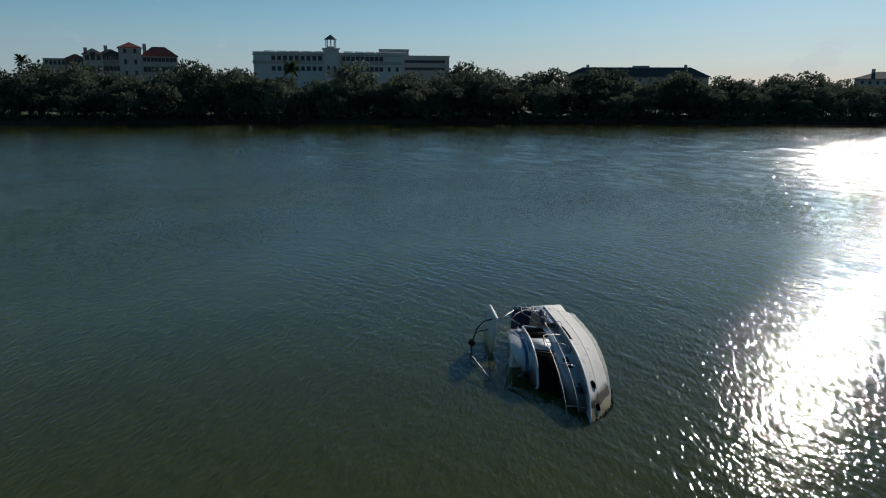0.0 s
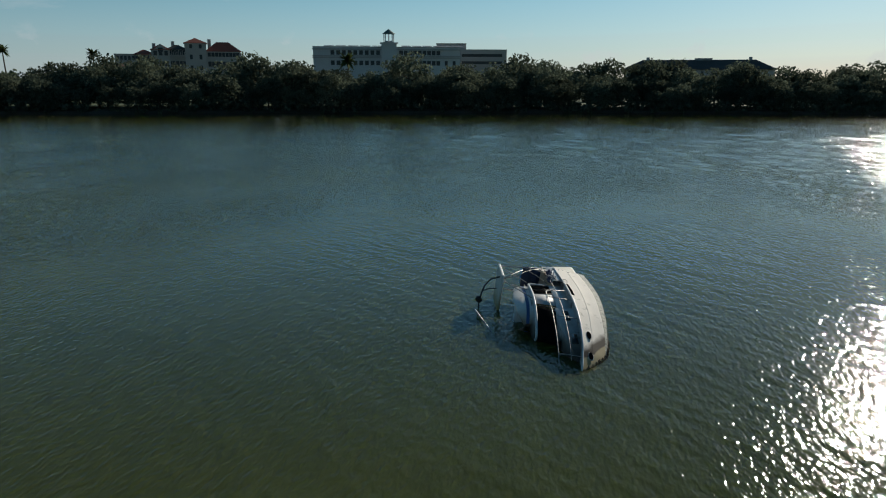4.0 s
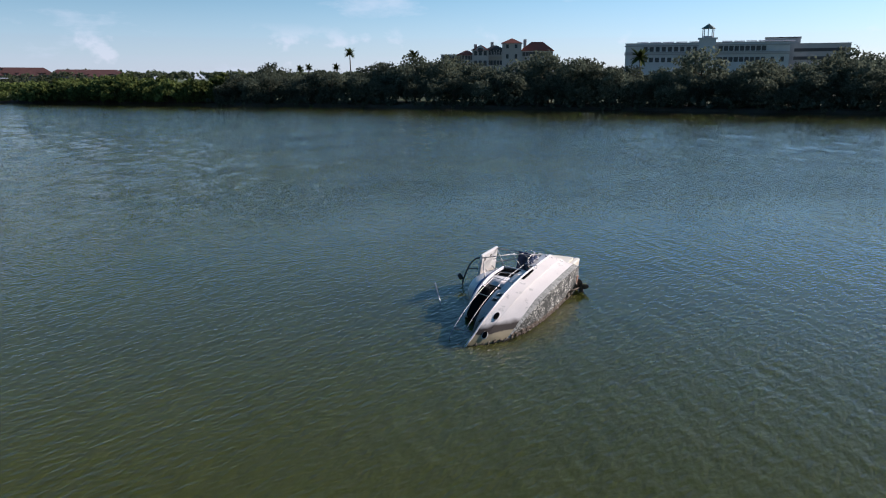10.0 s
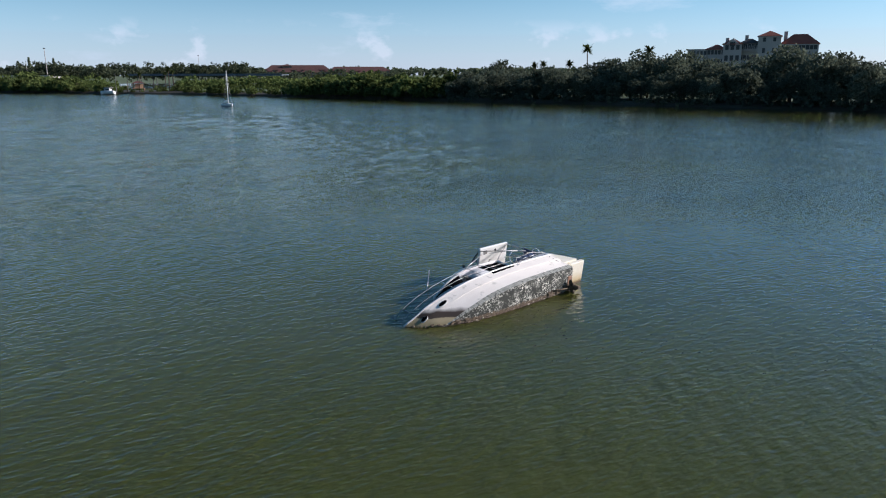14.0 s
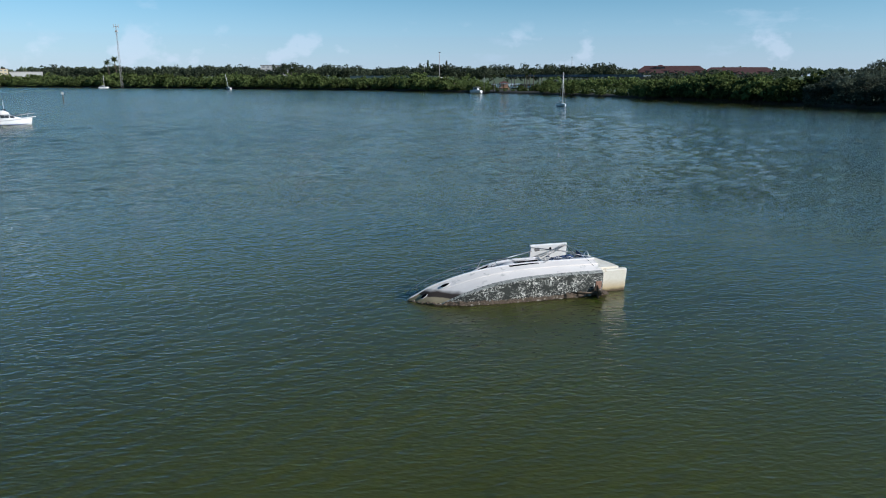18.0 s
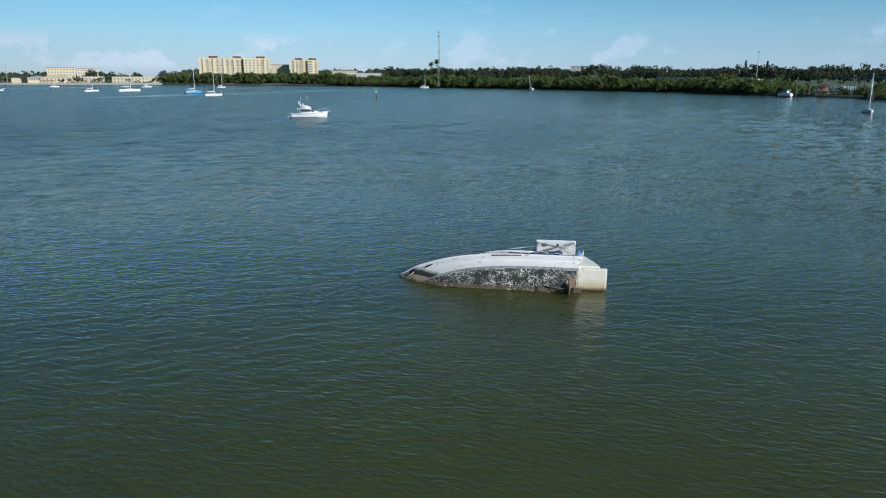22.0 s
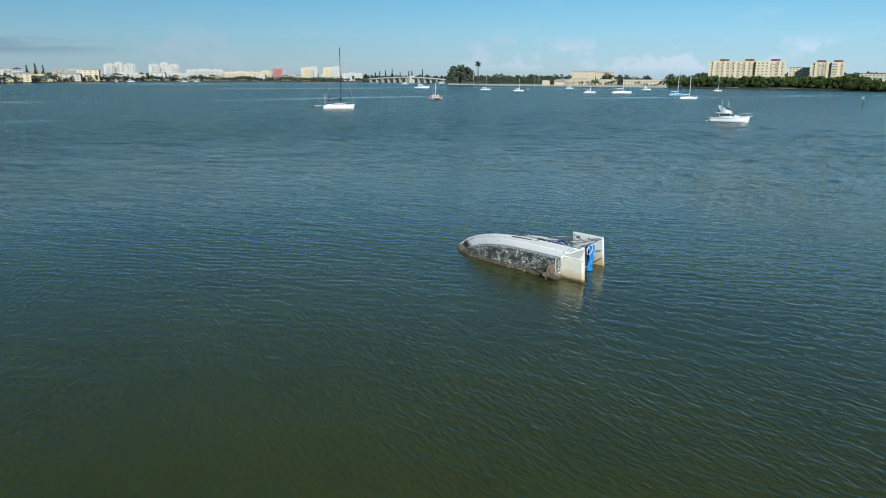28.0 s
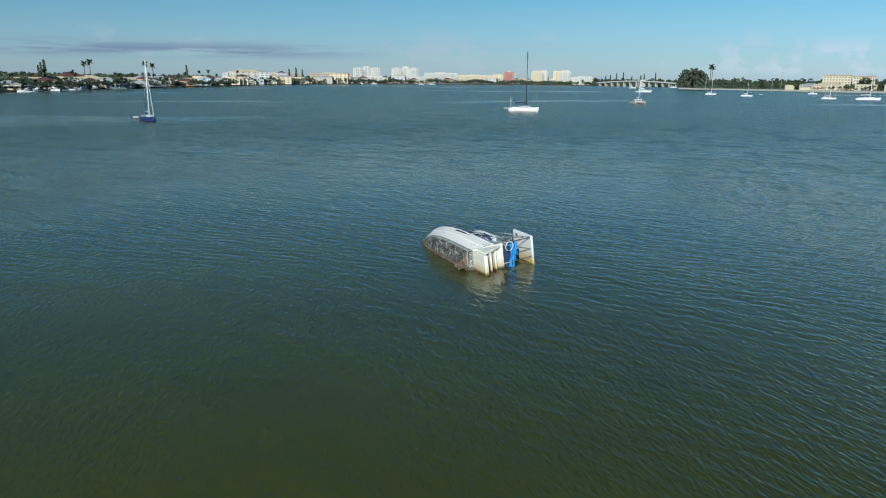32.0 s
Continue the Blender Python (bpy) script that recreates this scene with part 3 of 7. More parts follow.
# ---- water and land ----
def build_water():
    """Wind waves on rings that widen with distance: a sum of many small wave trains running about north-west, calmer in the lee of the park shore."""
    rng = np.random.default_rng(4)
    radii = list(np.arange(0.6, 30.0, 0.2))
    step = 0.2
    while radii[-1] < 520.0:
        step *= 1.009
        radii.append(radii[-1] + step)
    radii = np.array(radii)
    around = 1000
    turn = np.arange(around) * 2 * math.pi / around
    inner = int((radii <= 30.0).sum())
    first, last = int(-50 / 360 * around), int(224 / 360 * around)
    r, a = np.meshgrid(radii, turn, indexing="ij")
    x, y = 3.0 + r * np.cos(a), 3.0 + r * np.sin(a)
    cell = 0.2 + 0.009 * np.maximum(0.0, radii - 30.0)
    bands = []
    for length, slope in [(0.56 * 1.45 ** j, 0.028 * 0.58 ** j) for j in range(10)]:
        k = np.clip((length / cell - 1.9) / 1.4, 0.0, 1.0)
        bands.append((length, slope, k * k * (3 - 2 * k)))
    kept = np.sqrt(sum((slope * k) ** 2 for _, slope, k in bands))
    wanted = 0.034 + 0.014 * np.clip((radii - 26.0) / 36.0, 0.0, 1.0) - 0.034 * np.clip((radii - 100.0) / 150.0, 0.0, 1.0)
    gain = np.minimum(wanted / np.maximum(kept, 1e-4), 18.0)
    z = np.zeros_like(x)
    for length, slope, k in bands:
        live = k > 0.001
        if not live.any():
            continue
        rows = np.zeros((int(live.sum()), around))
        count = 11
        for _ in range(count):
            lam = length * rng.uniform(0.72, 1.38)
            way = radians(130 + rng.normal() * 27)
            num = 2 * math.pi / lam
            rows += math.sqrt(2.0 / count) / num * np.sin(num * (x[live] * math.cos(way) + y[live] * math.sin(way)) + rng.uniform(0, 6.283))
        z[live] += rows * (slope * k * gain)[live][:, None]
    open_bay = np.clip((186.0 - (LEE[0] * x + LEE[1] * y)) / 110.0, 0.0, 1.0)
    z *= 0.15 + 0.90 * open_bay * open_bay * (3 - 2 * open_bay)
    windy = np.clip((0.85 * x - 0.53 * y - 32.0) / 35.0, 0.0, 1.0)          # rougher where the wind comes up from the south-east
    z *= 1.0 + 0.45 * windy * windy * (3 - 2 * windy)
    z[-1] = 0.0
    rim = 24
    outer = [(4900 * math.cos(2 * math.pi * k / rim), 4900 * math.sin(2 * math.pi * k / rim), 0.0) for k in range(rim)]
    n = len(radii)
    base = np.arange(n)[:, None] * around + np.arange(around)[None, :]
    nxt = np.roll(base, -1, axis=1)
    quads = np.stack([base[:-1], base[1:], nxt[1:], nxt[:-1]], -1)
    seen = np.zeros((n - 1, around), bool)
    seen[:inner] = True
    seen[:, [k % around for k in range(first, last)]] = True
    tail = n * around
    faces = quads[seen].tolist()
    faces.append(list(range(around)))
    lo, hi = first % around, last % around
    ends = []
    # the flat bay beyond the waves, in one fan to the rim and one behind the camera's side
    edge = (n - 1) * around
    for k in range(rim):
        a0 = int(k * around / rim)
        a1 = int((k + 1) * around / rim)
        ends.append([edge + j % around for j in range(a0, a1 + 1)] + [tail + (k + 1) % rim, tail + k])
    bare = [k % around for k in range(hi, lo + 1)] if hi < lo else []
    strip = []
    if bare:
        ring_in = [inner * around + k for k in bare]
        ring_out = [edge + k for k in bare[::-1]]
        side_b = [j * around + bare[-1] for j in range(inner + 1, n - 1)]
        side_a = [j * around + bare[0] for j in range(n - 2, inner, -1)]
        strip = [ring_in + side_b + ring_out + side_a]
    verts = np.concatenate([np.stack([x.ravel(), y.ravel(), z.ravel()], -1), np.array(outer)])
    me = bpy.data.meshes.new("water")
    me.from_pydata(verts, [], faces + [f[::-1] for f in ends] + strip)
    me.update()
    bm = bmesh.new()
    bm.from_mesh(me)
    bmesh.ops.delete(bm, geom=[v for v in bm.verts if not v.link_faces], context="VERTS")
    for f in bm.faces:
        f.smooth = True
        if f.normal.z < 0:
            f.normal_flip()
    bm.to_mesh(me)
    bm.free()
    me.materials.append(M_WATER)
    return tagged(new("water", me), "rippled murky green bay water", "water", kind="structure")


build_water()

SHORE = [(230, -330), (216, -160), (214, -100), (205, -37), (190, 20), (176, 65), (160, 118), (140, 170), (124, 205),
         (112, 240), (98, 275), (70, 345), (28, 396), (-15, 450), (-145, 525), (-310, 592), (-360, 612), (-526, 585),
         (-652, 535), (-800, 478), (-960, 580), (-1250, 640), (-1361, 430), (-1200, 103), (-1010, -20), (-825, -69),
         (-578, -135), (-430, -165), (-385, -240), (-420, -420), (-300, -800), (0, -1000), (260, -700)]


def shore_points(step=7.0):
    """The waterline, walked in short uneven steps, with its outward direction."""
    out = []
    n = len(SHORE)
    for i in range(n):
        a, b = Vector(SHORE[i]), Vector(SHORE[(i + 1) % n])
        d = b - a
        k = max(1, int(d.length / step))
        for j in range(k):
            p = a + d * (j / k)
            q = Vector((d.y, -d.x)).normalized()
            w = 1.6 * noise.noise(Vector((p.x * 0.05, p.y * 0.05, 3.0))) + 0.8 * noise.noise(Vector((p.x * 0.21, p.y * 0.21, 9.0)))
            out.append((p + q * w, q))
    return out


SHORELINE = shore_points()


def build_land():
    far = 4850.0
    rows = []
    for p, q in SHORELINE:
        o = Vector((p.x + 300, p.y - 100)).normalized()
        e = p + q * 3.0
        e2 = p + q * 18.0
        rows.append([(p.x, p.y, -0.6), ((p.x + e.x) / 2, (p.y + e.y) / 2, 0.5), (e.x, e.y, 0.95), (e2.x, e2.y, 1.25),
                     (p.x + o.x * 400, p.y + o.y * 400, 1.4), (-300 + o.x * far, 100 + o.y * far, 1.5)])
    rows.append(rows[0])
    bm = bmesh.new()
    vs = [[bm.verts.new(p) for p in row] for row in rows[:-1]]
    vs.append(vs[0])
    for a, b in zip(vs, vs[1:]):
        for k in range(5):
            f = bm.faces.new((a[k], b[k], b[k + 1], a[k + 1]))
            # mud runs 18 m inland: shade under the trees put into the ground colour
            f.material_index = 1 if k < 3 else 0
    bmesh.ops.recalc_face_normals(bm, faces=bm.faces)
    ob = part("ground", bm, M_LAND)
    ob.data.materials.append(M_BANK)
    return tagged(ob, "low grassy shore with a dark mud bank, tree shade painted in", "ground", kind="structure")


build_land()

# ---- the wreck: a flybridge cruiser on its side ----
# Its own axes: x forward from the transom, y to port (now the sky side), z up from the keel (now level).
_f = Vector((-0.9773, -0.2121, 0.0))
_p = Vector((0.0276, -0.1272, 0.9915))
_u = Vector((-0.2103, 0.9689, 0.1301))
WRECK = Matrix(((_f.x, _p.x, _u.x, 4.45), (_f.y, _p.y, _u.y, 4.45), (_f.z, _p.z, _u.z, -0.20), (0, 0, 0, 1)))
LENGTH = 8.80


def sheer(a):
    return soft(a, ((0, 1.31), (2, 1.35), (3.6, 1.33), (5.2, 1.19), (6.4, 0.94), (7.4, 0.60), (8.3, 0.20), (8.8, 0.015)))


def sheer_height(a):
    return soft(a, ((0, 1.50), (3, 1.48), (6.3, 1.48), (8.3, 1.60), (8.8, 1.66)))


def chine(a):
    return soft(a, ((0, 1.21), (2, 1.23), (3.6, 1.17), (5.2, 0.90), (6.4, 0.52), (7.3, 0.14), (7.7, 0.012), (8.8, 0.010)))


def chine_height(a):
    return soft(a, ((0, 0.13), (3, 0.14), (5.2, 0.27), (6.4, 0.42), (7.3, 0.58), (7.7, 0.70), (8.3, 1.10), (8.8, 1.62)))


def keel_height(a):
    return soft(a, ((0, 0.0), (4, 0.0), (5.5, 0.10), (6.6, 0.28), (7.3, 0.50), (7.7, 0.68), (8.3, 1.08), (8.8, 1.61)))


def boot_height(a):
    return min(chine_height(a) + lerp(a, ((0, 0.26), (5, 0.20), (7.3, 0.03), (8.8, 0.0))), sheer_height(a) - 0.02)


def side(a, z):
    """Half the beam of the topsides at a height, with a shallow knuckle."""
    lo, hi = chine_height(a), sheer_height(a)
    k = min(1.0, max(0.0, (z - lo) / max(0.01, hi - lo)))
    return chine(a) + (sheer(a) - chine(a)) * (k ** 0.8) + (0.035 * min(1.0, sheer(a)) if k > 0.52 else 0.0) * min(1, (k - 0.5) * 20)


def rake(a, z):
    """The stern leans aft towards its top."""
    return a - 0.16 * z * max(0.0, 1 - a / 2.0)


def build_wreck():
    w = thing("capsized_boat", "white flybridge cruiser wreck lying on its side, half sunk", "boat", WRECK)
    st = [LENGTH * (k / 44) for k in range(45)]

    def skin(sgn, zs):
        return loft([[(rake(a, z(a)), sgn * side(a, z(a)), z(a)) for z in zs] for a in st])

    for sgn in (1, -1):
        # bottom: keel to chine, a lower plank line between them
        bm = loft([[(a, sgn * 0.0, keel_height(a)), (a, sgn * chine(a) * 0.5, keel_height(a) * 0.5 + chine_height(a) * 0.5 - 0.03 * min(1, chine(a))),
                    (a, sgn * max(chine(a) - 0.05, chine(a) * 0.9), chine_height(a) - 0.035 * min(1, chine(a))), (a, sgn * chine(a), chine_height(a))] for a in st])
        part("hull_bottom", bm, M_BOTTOM, w, "dark bottom paint patched with barnacles")
        part("boot_band", skin(sgn, [chine_height, lambda a: (chine_height(a) + boot_height(a)) / 2, boot_height]), M_SLIME, w, "grey scummed band above the chine")
        zs = [lambda a, k=k: boot_height(a) + (sheer_height(a) - boot_height(a)) * k for k in (0, 0.2, 0.4, 0.55, 0.6, 0.8, 1.0)]
        part("topside", skin(sgn, zs), M_TOPSIDE, w, "chalky white topsides, brown-stained at the bow")
        rail = [(rake(a, sheer_height(a)), sgn * (sheer(a) + 0.035), sheer_height(a)) for a in st[:-1]] + [(8.85, 0, 1.66)]
        part("rub_rail", tubed(rail, 0.035, 6), M_GEL, w)
    # transom, leaning aft towards its top
    rim = [(0, 0), (1.21, 0.13), (1.24, 0.38), (1.33, 1.50), (-1.33, 1.50), (-1.24, 0.38), (-1.21, 0.13)]
    bm = bmesh.new()
    front = [bm.verts.new((-0.012 - 0.16 * z, y * 0.995, z)) for y, z in rim]
    back = [bm.verts.new((0.08 - 0.16 * z, y * 0.97, z)) for y, z in rim]
    bm.faces.new(front)
    bm.faces.new(back[::-1])
    for k in range(len(rim)):
        bm.faces.new((front[k], front[(k + 1) % 7], back[(k + 1) % 7], back[k]))
    bmesh.ops.recalc_face_normals(bm, faces=bm.faces)
    part("transom", bm, M_GELY, w, "white transom yellowed near the water")
    low = [(0, 0), (1.21, 0.13), (1.24, 0.40), (-1.24, 0.40), (-1.21, 0.13)]
    bm = bmesh.new()
    out = [bm.verts.new((-0.020 - 0.16 * z, y * 0.997, z + 0.002)) for y, z in low]
    inn = [bm.verts.new((0.02 - 0.16 * z, y * 0.98, z + 0.002)) for y, z in low]
    bm.faces.new(out)
    bm.faces.new(inn[::-1])
    for k in range(5):
        bm.faces.new((out[k], out[(k + 1) % 5], inn[(k + 1) % 5], inn[k]))
    bmesh.ops.recalc_face_normals(bm, faces=bm.faces)
    part("transom_bottom", bm, M_BOTTOM, w, "dark bottom paint below the swim platform")
    # crease along the topsides
    for sgn in (1, -1):
        line = []
        for a in st[:-2]:
            z = chine_height(a) + (sheer_height(a) - chine_height(a)) * 0.60
            line.append((rake(a, z), sgn * (side(a, z) + 0.002), z))
        part("knuckle", tubed(line, 0.009, 5), M_TOPSIDE, w)
    # portholes at the bow
    for a, z in ((6.92, 1.24), (7.92, 1.27)):
        y = side(a, z)
        slope = (side(a + 0.1, z) - side(a - 0.1, z)) / 0.2
        m = Matrix.Translation((a, y + 0.030, z)) @ Euler((radians(-90 - 4), 0, math.atan(slope))).to_matrix().to_4x4()
        bm = bmesh.new()
        bmesh.ops.create_cone(bm, cap_ends=True, segments=24, radius1=0.5, radius2=0.5, depth=0.03,
                              matrix=m @ Matrix.Diagonal((0.40, 0.175, 1, 1)))
        ph = part("porthole", bm, M_DARK, w, "dark open oval porthole")
        ring = [m @ Vector((0.205 * math.cos(2 * math.pi * k / 24), 0.093 * math.sin(2 * math.pi * k / 24), -0.01)) for k in range(25)]
        part("porthole_rim", tubed(ring, 0.018, 6), M_GEL, ph)
    # deck forward of the house and side decks
    bm = loft([[(a, s * max(0.0, sheer(a) - 0.02), sheer_height(a) - 0.02 + 0.05 * (1 - s * s)) for s in (-1, -0.6, -0.2, 0.2, 0.6, 1)] for a in st if a >= 1.9])
    part("foredeck", bm, M_DECK, w, "weathered non-skid deck")
    # raised trunk with windows in its side
    tr = [4.6 + 3.2 * k / 14 for k in range(15)]
    def trunk(a, s):
        return s * max(0.02, min(sheer(a) - 0.26, 0.95 * (1 - ((a - 4.6) / 3.3) ** 2.2) + 0.02))
    def trunk_top(a):
        return lerp(a, ((4.6, 2.16), (6.2, 2.10), (7.2, 1.92), (7.8, 1.60)))
    bm = loft([[(a, trunk(a, 1), sheer_height(a) - 0.03), (a, trunk(a, 1) * 0.92, trunk_top(a) - 0.06), (a, trunk(a, 1) * 0.80, trunk_top(a)), (a, 0, trunk_top(a) + 0.05),
                (a, trunk(a, -1) * 0.80, trunk_top(a)), (a, trunk(a, -1) * 0.92, trunk_top(a) - 0.06), (a, trunk(a, -1), sheer_height(a) - 0.03)] for a in tr])
    part("trunk_cabin", bm, M_GRIME, w, "low white trunk cabin on the foredeck")
    for a0, a1, z0, z1 in ((4.95, 5.30, 1.70, 1.92), (5.45, 5.75, 1.70, 1.90), (6.65, 7.15, 1.60, 1.82)):
        y0, y1 = trunk(a0, 1) * 0.96, trunk(a1, 1) * 0.96
        bm = loft([[(a0, y0 + 0.035, z0), (a0, y0 + 0.005, z1)], [(a1, y1 + 0.035, z0), (a1, y1 + 0.005, z1)]])
        bmesh.ops.solidify(bm, geom=bm.faces[:], thickness=0.03)
        part("trunk_window", bm, M_GLASS, w, "dark trunk window")
    bm = boxed(6.0, -0.3, 2.12, 6.6, 0.3, 2.18, 0.02)
    part("deck_hatch", bm, M_GLASS, w, "dark square deck hatch")
    # deckhouse: side posts and sill, raked windscreen, roof
    def house(a):
        return soft(a, ((2.0, 0.98), (3.3, 0.98), (4.4, 0.82), (5.2, 0.48), (5.7, 0.04)))
    ha = [2.0 + 3.7 * k / 20 for k in range(21)]
    for sgn in (1, -1):
        part("house_sill", loft([[(a, sgn * (house(a) + 0.12), sheer_height(a) - 0.04), (a, sgn * (house(a) + 0.09), 2.02), (a, sgn * (house(a) + 0.01), 2.04), (a, sgn * (house(a) + 0.03), sheer_height(a) - 0.04)] for a in ha[:15]], closed=True, caps=True), M_GEL, w)
        for a in (2.02, 2.62, 3.22, 4.5):
            bm = tubed([(a, sgn * (house(a) + 0.07), 2.0), (a - 0.06 if a < 4 else a - 0.28, sgn * (house(a - 0.1) - 0.02), 2.84)], 0.018, 6)
            part("window_post", bm, M_DARKTUBE, w)
        for a0, a1 in ((2.06, 2.58), (2.68, 3.18), (3.26, 4.30)):
            bm = loft([[(a, sgn * (house(a) + 0.055), 2.03), (a - 0.05 if a < 4 else a - 0.25, sgn * (house(a - 0.08) - 0.03), 2.83)] for a in (a0, (a0 + a1) / 2, a1)])
            bmesh.ops.solidify(bm, geom=bm.faces[:], thickness=0.012)
            part("side_window" if a0 < 3.2 else "side_panel", bm, M_DARK if a0 < 3.2 else M_GRIME, w, "black empty cabin window" if a0 < 3.2 else "grimy white cabin side panel")
    bm = loft([[(a, house(a) * s, 2.88 + 0.06 * (1 - s * s)) for s in (-1, -0.7, -0.3, 0, 0.3, 0.7, 1)] + [(a, house(a) * s, 2.80) for s in (1, 0, -1)] for a in ha], closed=True, caps=True)
    part("house_roof", bm, M_GRIME, w, "white cabin roof")
    part("roof_edge", tubed([(a, house(a) + 0.02, 2.86) for a in ha] + [(a, -house(a) - 0.02, 2.86) for a in ha[::-1]], 0.05, 6), M_GEL, w)
    wa = [4.40 + 1.30 * k / 9 for k in range(10)]
    ring = [(a, house(a) + 0.01, 2.82) for a in wa] + [(a, -house(a) - 0.01, 2.82) for a in wa[::-1]]
    foot = [(a + 0.42, (house(a) + 0.05) * 0.98, trunk_top(min(7.7, a + 0.42)) - 0.02) for a in wa] + [(a + 0.42, -(house(a) + 0.05) * 0.98, trunk_top(min(7.7, a + 0.42)) - 0.02) for a in wa[::-1]]
    bm = loft([ring, foot])
    bmesh.ops.solidify(bm, geom=bm.faces[:], thickness=0.012)
    part("windscreen", bm, M_DARK, w, "black empty raked windscreen opening")
    part("cabin_sole", boxed(1.9, -1.0, 0.82, 4.4, 1.0, 0.88), M_DARK, w, "dark cabin floor")
    bm = boxed(1.90, 0.42, 0.9, 1.98, 1.05, 2.82)
    box(bm, 1.90, -1.05, 0.9, 1.98, -0.30, 2.82)
    box(bm, 1.90, -0.30, 2.55, 1.98, 0.42, 2.82)
    part("cabin_bulkhead", bm, M_GEL, w)
    # flybridge cowl with a blue stripe
    def cowl(a):
        return soft(a, ((1.7, 0.70), (3.0, 0.72), (3.9, 0.60), (4.4, 0.34), (4.62, 0.03)))
    ca = [1.7 + 2.92 * k / 20 for k in range(21)]
    def cowl_top(a):
        return lerp(a, ((1.7, 3.42), (3.4, 3.62), (4.2, 3.50), (4.62, 3.20)))
    for sgn in (1, -1):
        bm = loft([[(a + 0.12, sgn * (cowl(a) + 0.16), 2.90), (a + 0.05, sgn * (cowl(a) + 0.09), 3.2), (a, sgn * cowl(a), cowl_top(a) - 0.05), (a, sgn * max(0, cowl(a) - 0.08), cowl_top(a)),
                    (a, sgn * max(0, cowl(a) - 0.14), cowl_top(a) - 0.05), (a, sgn * max(0, cowl(a) - 0.06), 2.95)] for a in ca])
        part("flybridge_cowl", bm, M_COWL, w, "rounded white flybridge cowl")
        bm = loft([[(a + 0.092, sgn * (cowl(a) + 0.128 + 0.004), 3.03), (a + 0.062, sgn * (cowl(a) + 0.104 + 0.004), 3.15)] for a in ca])
        part("cowl_stripe", bm, M_STRIPE, w, "blue stripe")
    part("flybridge_floor", boxed(1.5, -0.85, 2.935, 4.1, 0.85, 2.96), M_DECK, w)
    bm = boxed(3.05, -0.45, 2.96, 3.5, 0.45, 3.45, 0.05)
    part("helm_console", bm, M_GEL, w)
    bm = boxed(1.75, -0.6, 2.96, 2.25, 0.6, 3.22, 0.06)
    part("flybridge_seat", bm, M_DECK, w)
    # hard top over the cockpit
    bm = boxed(-0.06, -1.24, 3.90, 1.90, 1.24, 4.02, 0.045)
    part("hardtop", bm, M_TOP, w, "flat white hard-top panel, stained near the water")
    bm = bmesh.new()
    bmesh.ops.create_cone(bm, cap_ends=True, segments=16, radius1=0.055, radius2=0.055, depth=0.02, matrix=Matrix.Translation((0.82, 1.02, 3.895)))
    part("hardtop_hole", bm, M_DARK, w)
    bm = lump(0.13, 4, (1.2, 0.8, 0.06), 0.5)
    bmesh.ops.translate(bm, verts=bm.verts, vec=(1.50, 1.00, 3.897))
    part("hardtop_patch", bm, M_DECK, w, "grey worn patch")
    for p in (((1.86, 1.12, 3.90), (0.35, 1.18, 2.95)), ((0.05, 1.12, 3.90), (1.75, 1.02, 2.93)), ((0.02, 1.15, 3.95), (-0.15, 1.25, 1.90)),
              ((0.02, 0.1, 3.92), (-0.2, 0.15, 2.0)), ((0.05, 0.5, 3.90), (-0.22, 1.2, 2.05))):
        part("hardtop_strut", tubed(p, 0.022, 6), M_STEEL, w)
    for p in (((1.80, 0.95, 3.86), (3.9, 0.98, 2.95)), ((1.75, 0.6, 3.7), (3.2, 0.86, 2.95)), ((1.6, 0.8, 3.5), (2.5, 0.9, 2.95))):
        part("flybridge_rail", tubed(p, 0.024, 6), M_STEEL, w)
    # antenna arch and whip
    part("antenna_arch", tubed([(1.30, 1.0, 4.02), (1.34, 0.85, 4.40), (1.36, 0.55, 4.62), (1.42, 0.2, 4.72), (1.55, -0.25, 4.78), (1.6, -0.9, 4.7), (1.6, -1.15, 4.02)], 0.035, 8), M_DARKTUBE, w, "dark corroded antenna arch")
    part("arch_crossbar", tubed([(1.40, 0.30, 4.70), (0.9, 0.30, 4.35), (0.7, 0.3, 4.0)], 0.024, 6), M_DARKTUBE, w)
    bm = bmesh.new()
    bmesh.ops.create_cone(bm, cap_ends=True, segments=20, radius1=0.16, radius2=0.13, depth=0.12, matrix=Matrix.Translation((1.78, 0.0, 4.84)) @ Euler((0.5, 0.9, 0)).to_matrix().to_4x4())
    part("deck_lamp", bm, M_RUBBER, w, "round black lamp")
    part("whip_antenna", tubed([(4.75, -0.55, 4.3), (4.45, -0.28, 4.55), (3.84, 0.19, 5.12)], 0.026, 6), M_STEEL, w)
    # cockpit: coamings, sole, aft canvas and tarpaulin
    for sgn in (1, -1):
        bm = loft([[(a, sgn * 1.33, 1.47), (a, sgn * 1.30, 1.84), (a, sgn * 1.24, 1.88), (a, sgn * 1.12, 1.86), (a, sgn * 1.08, 1.5)] for a in (-0.26, 0.3, 1.0, 1.6, 2.0)])
        part("coaming", bm, M_GEL, w)
        bm = loft([[(a, sgn * 1.08, 1.52), (a, sgn * 1.08, 1.02)] for a in (-0.1, 1.0, 2.0)])
        bmesh.ops.solidify(bm, geom=bm.faces[:], thickness=0.03)
        part("cockpit_liner", bm, M_DECK, w)
    part("cockpit_sole", boxed(-0.1, -1.1, 0.96, 1.95, 1.1, 1.02), M_DECK, w)
    bm = boxed(-0.30, -1.30, 1.50, -0.14, 1.30, 2.05, 0.03)
    part("stern_bulwark", bm, M_GELY, w)
    rows = []
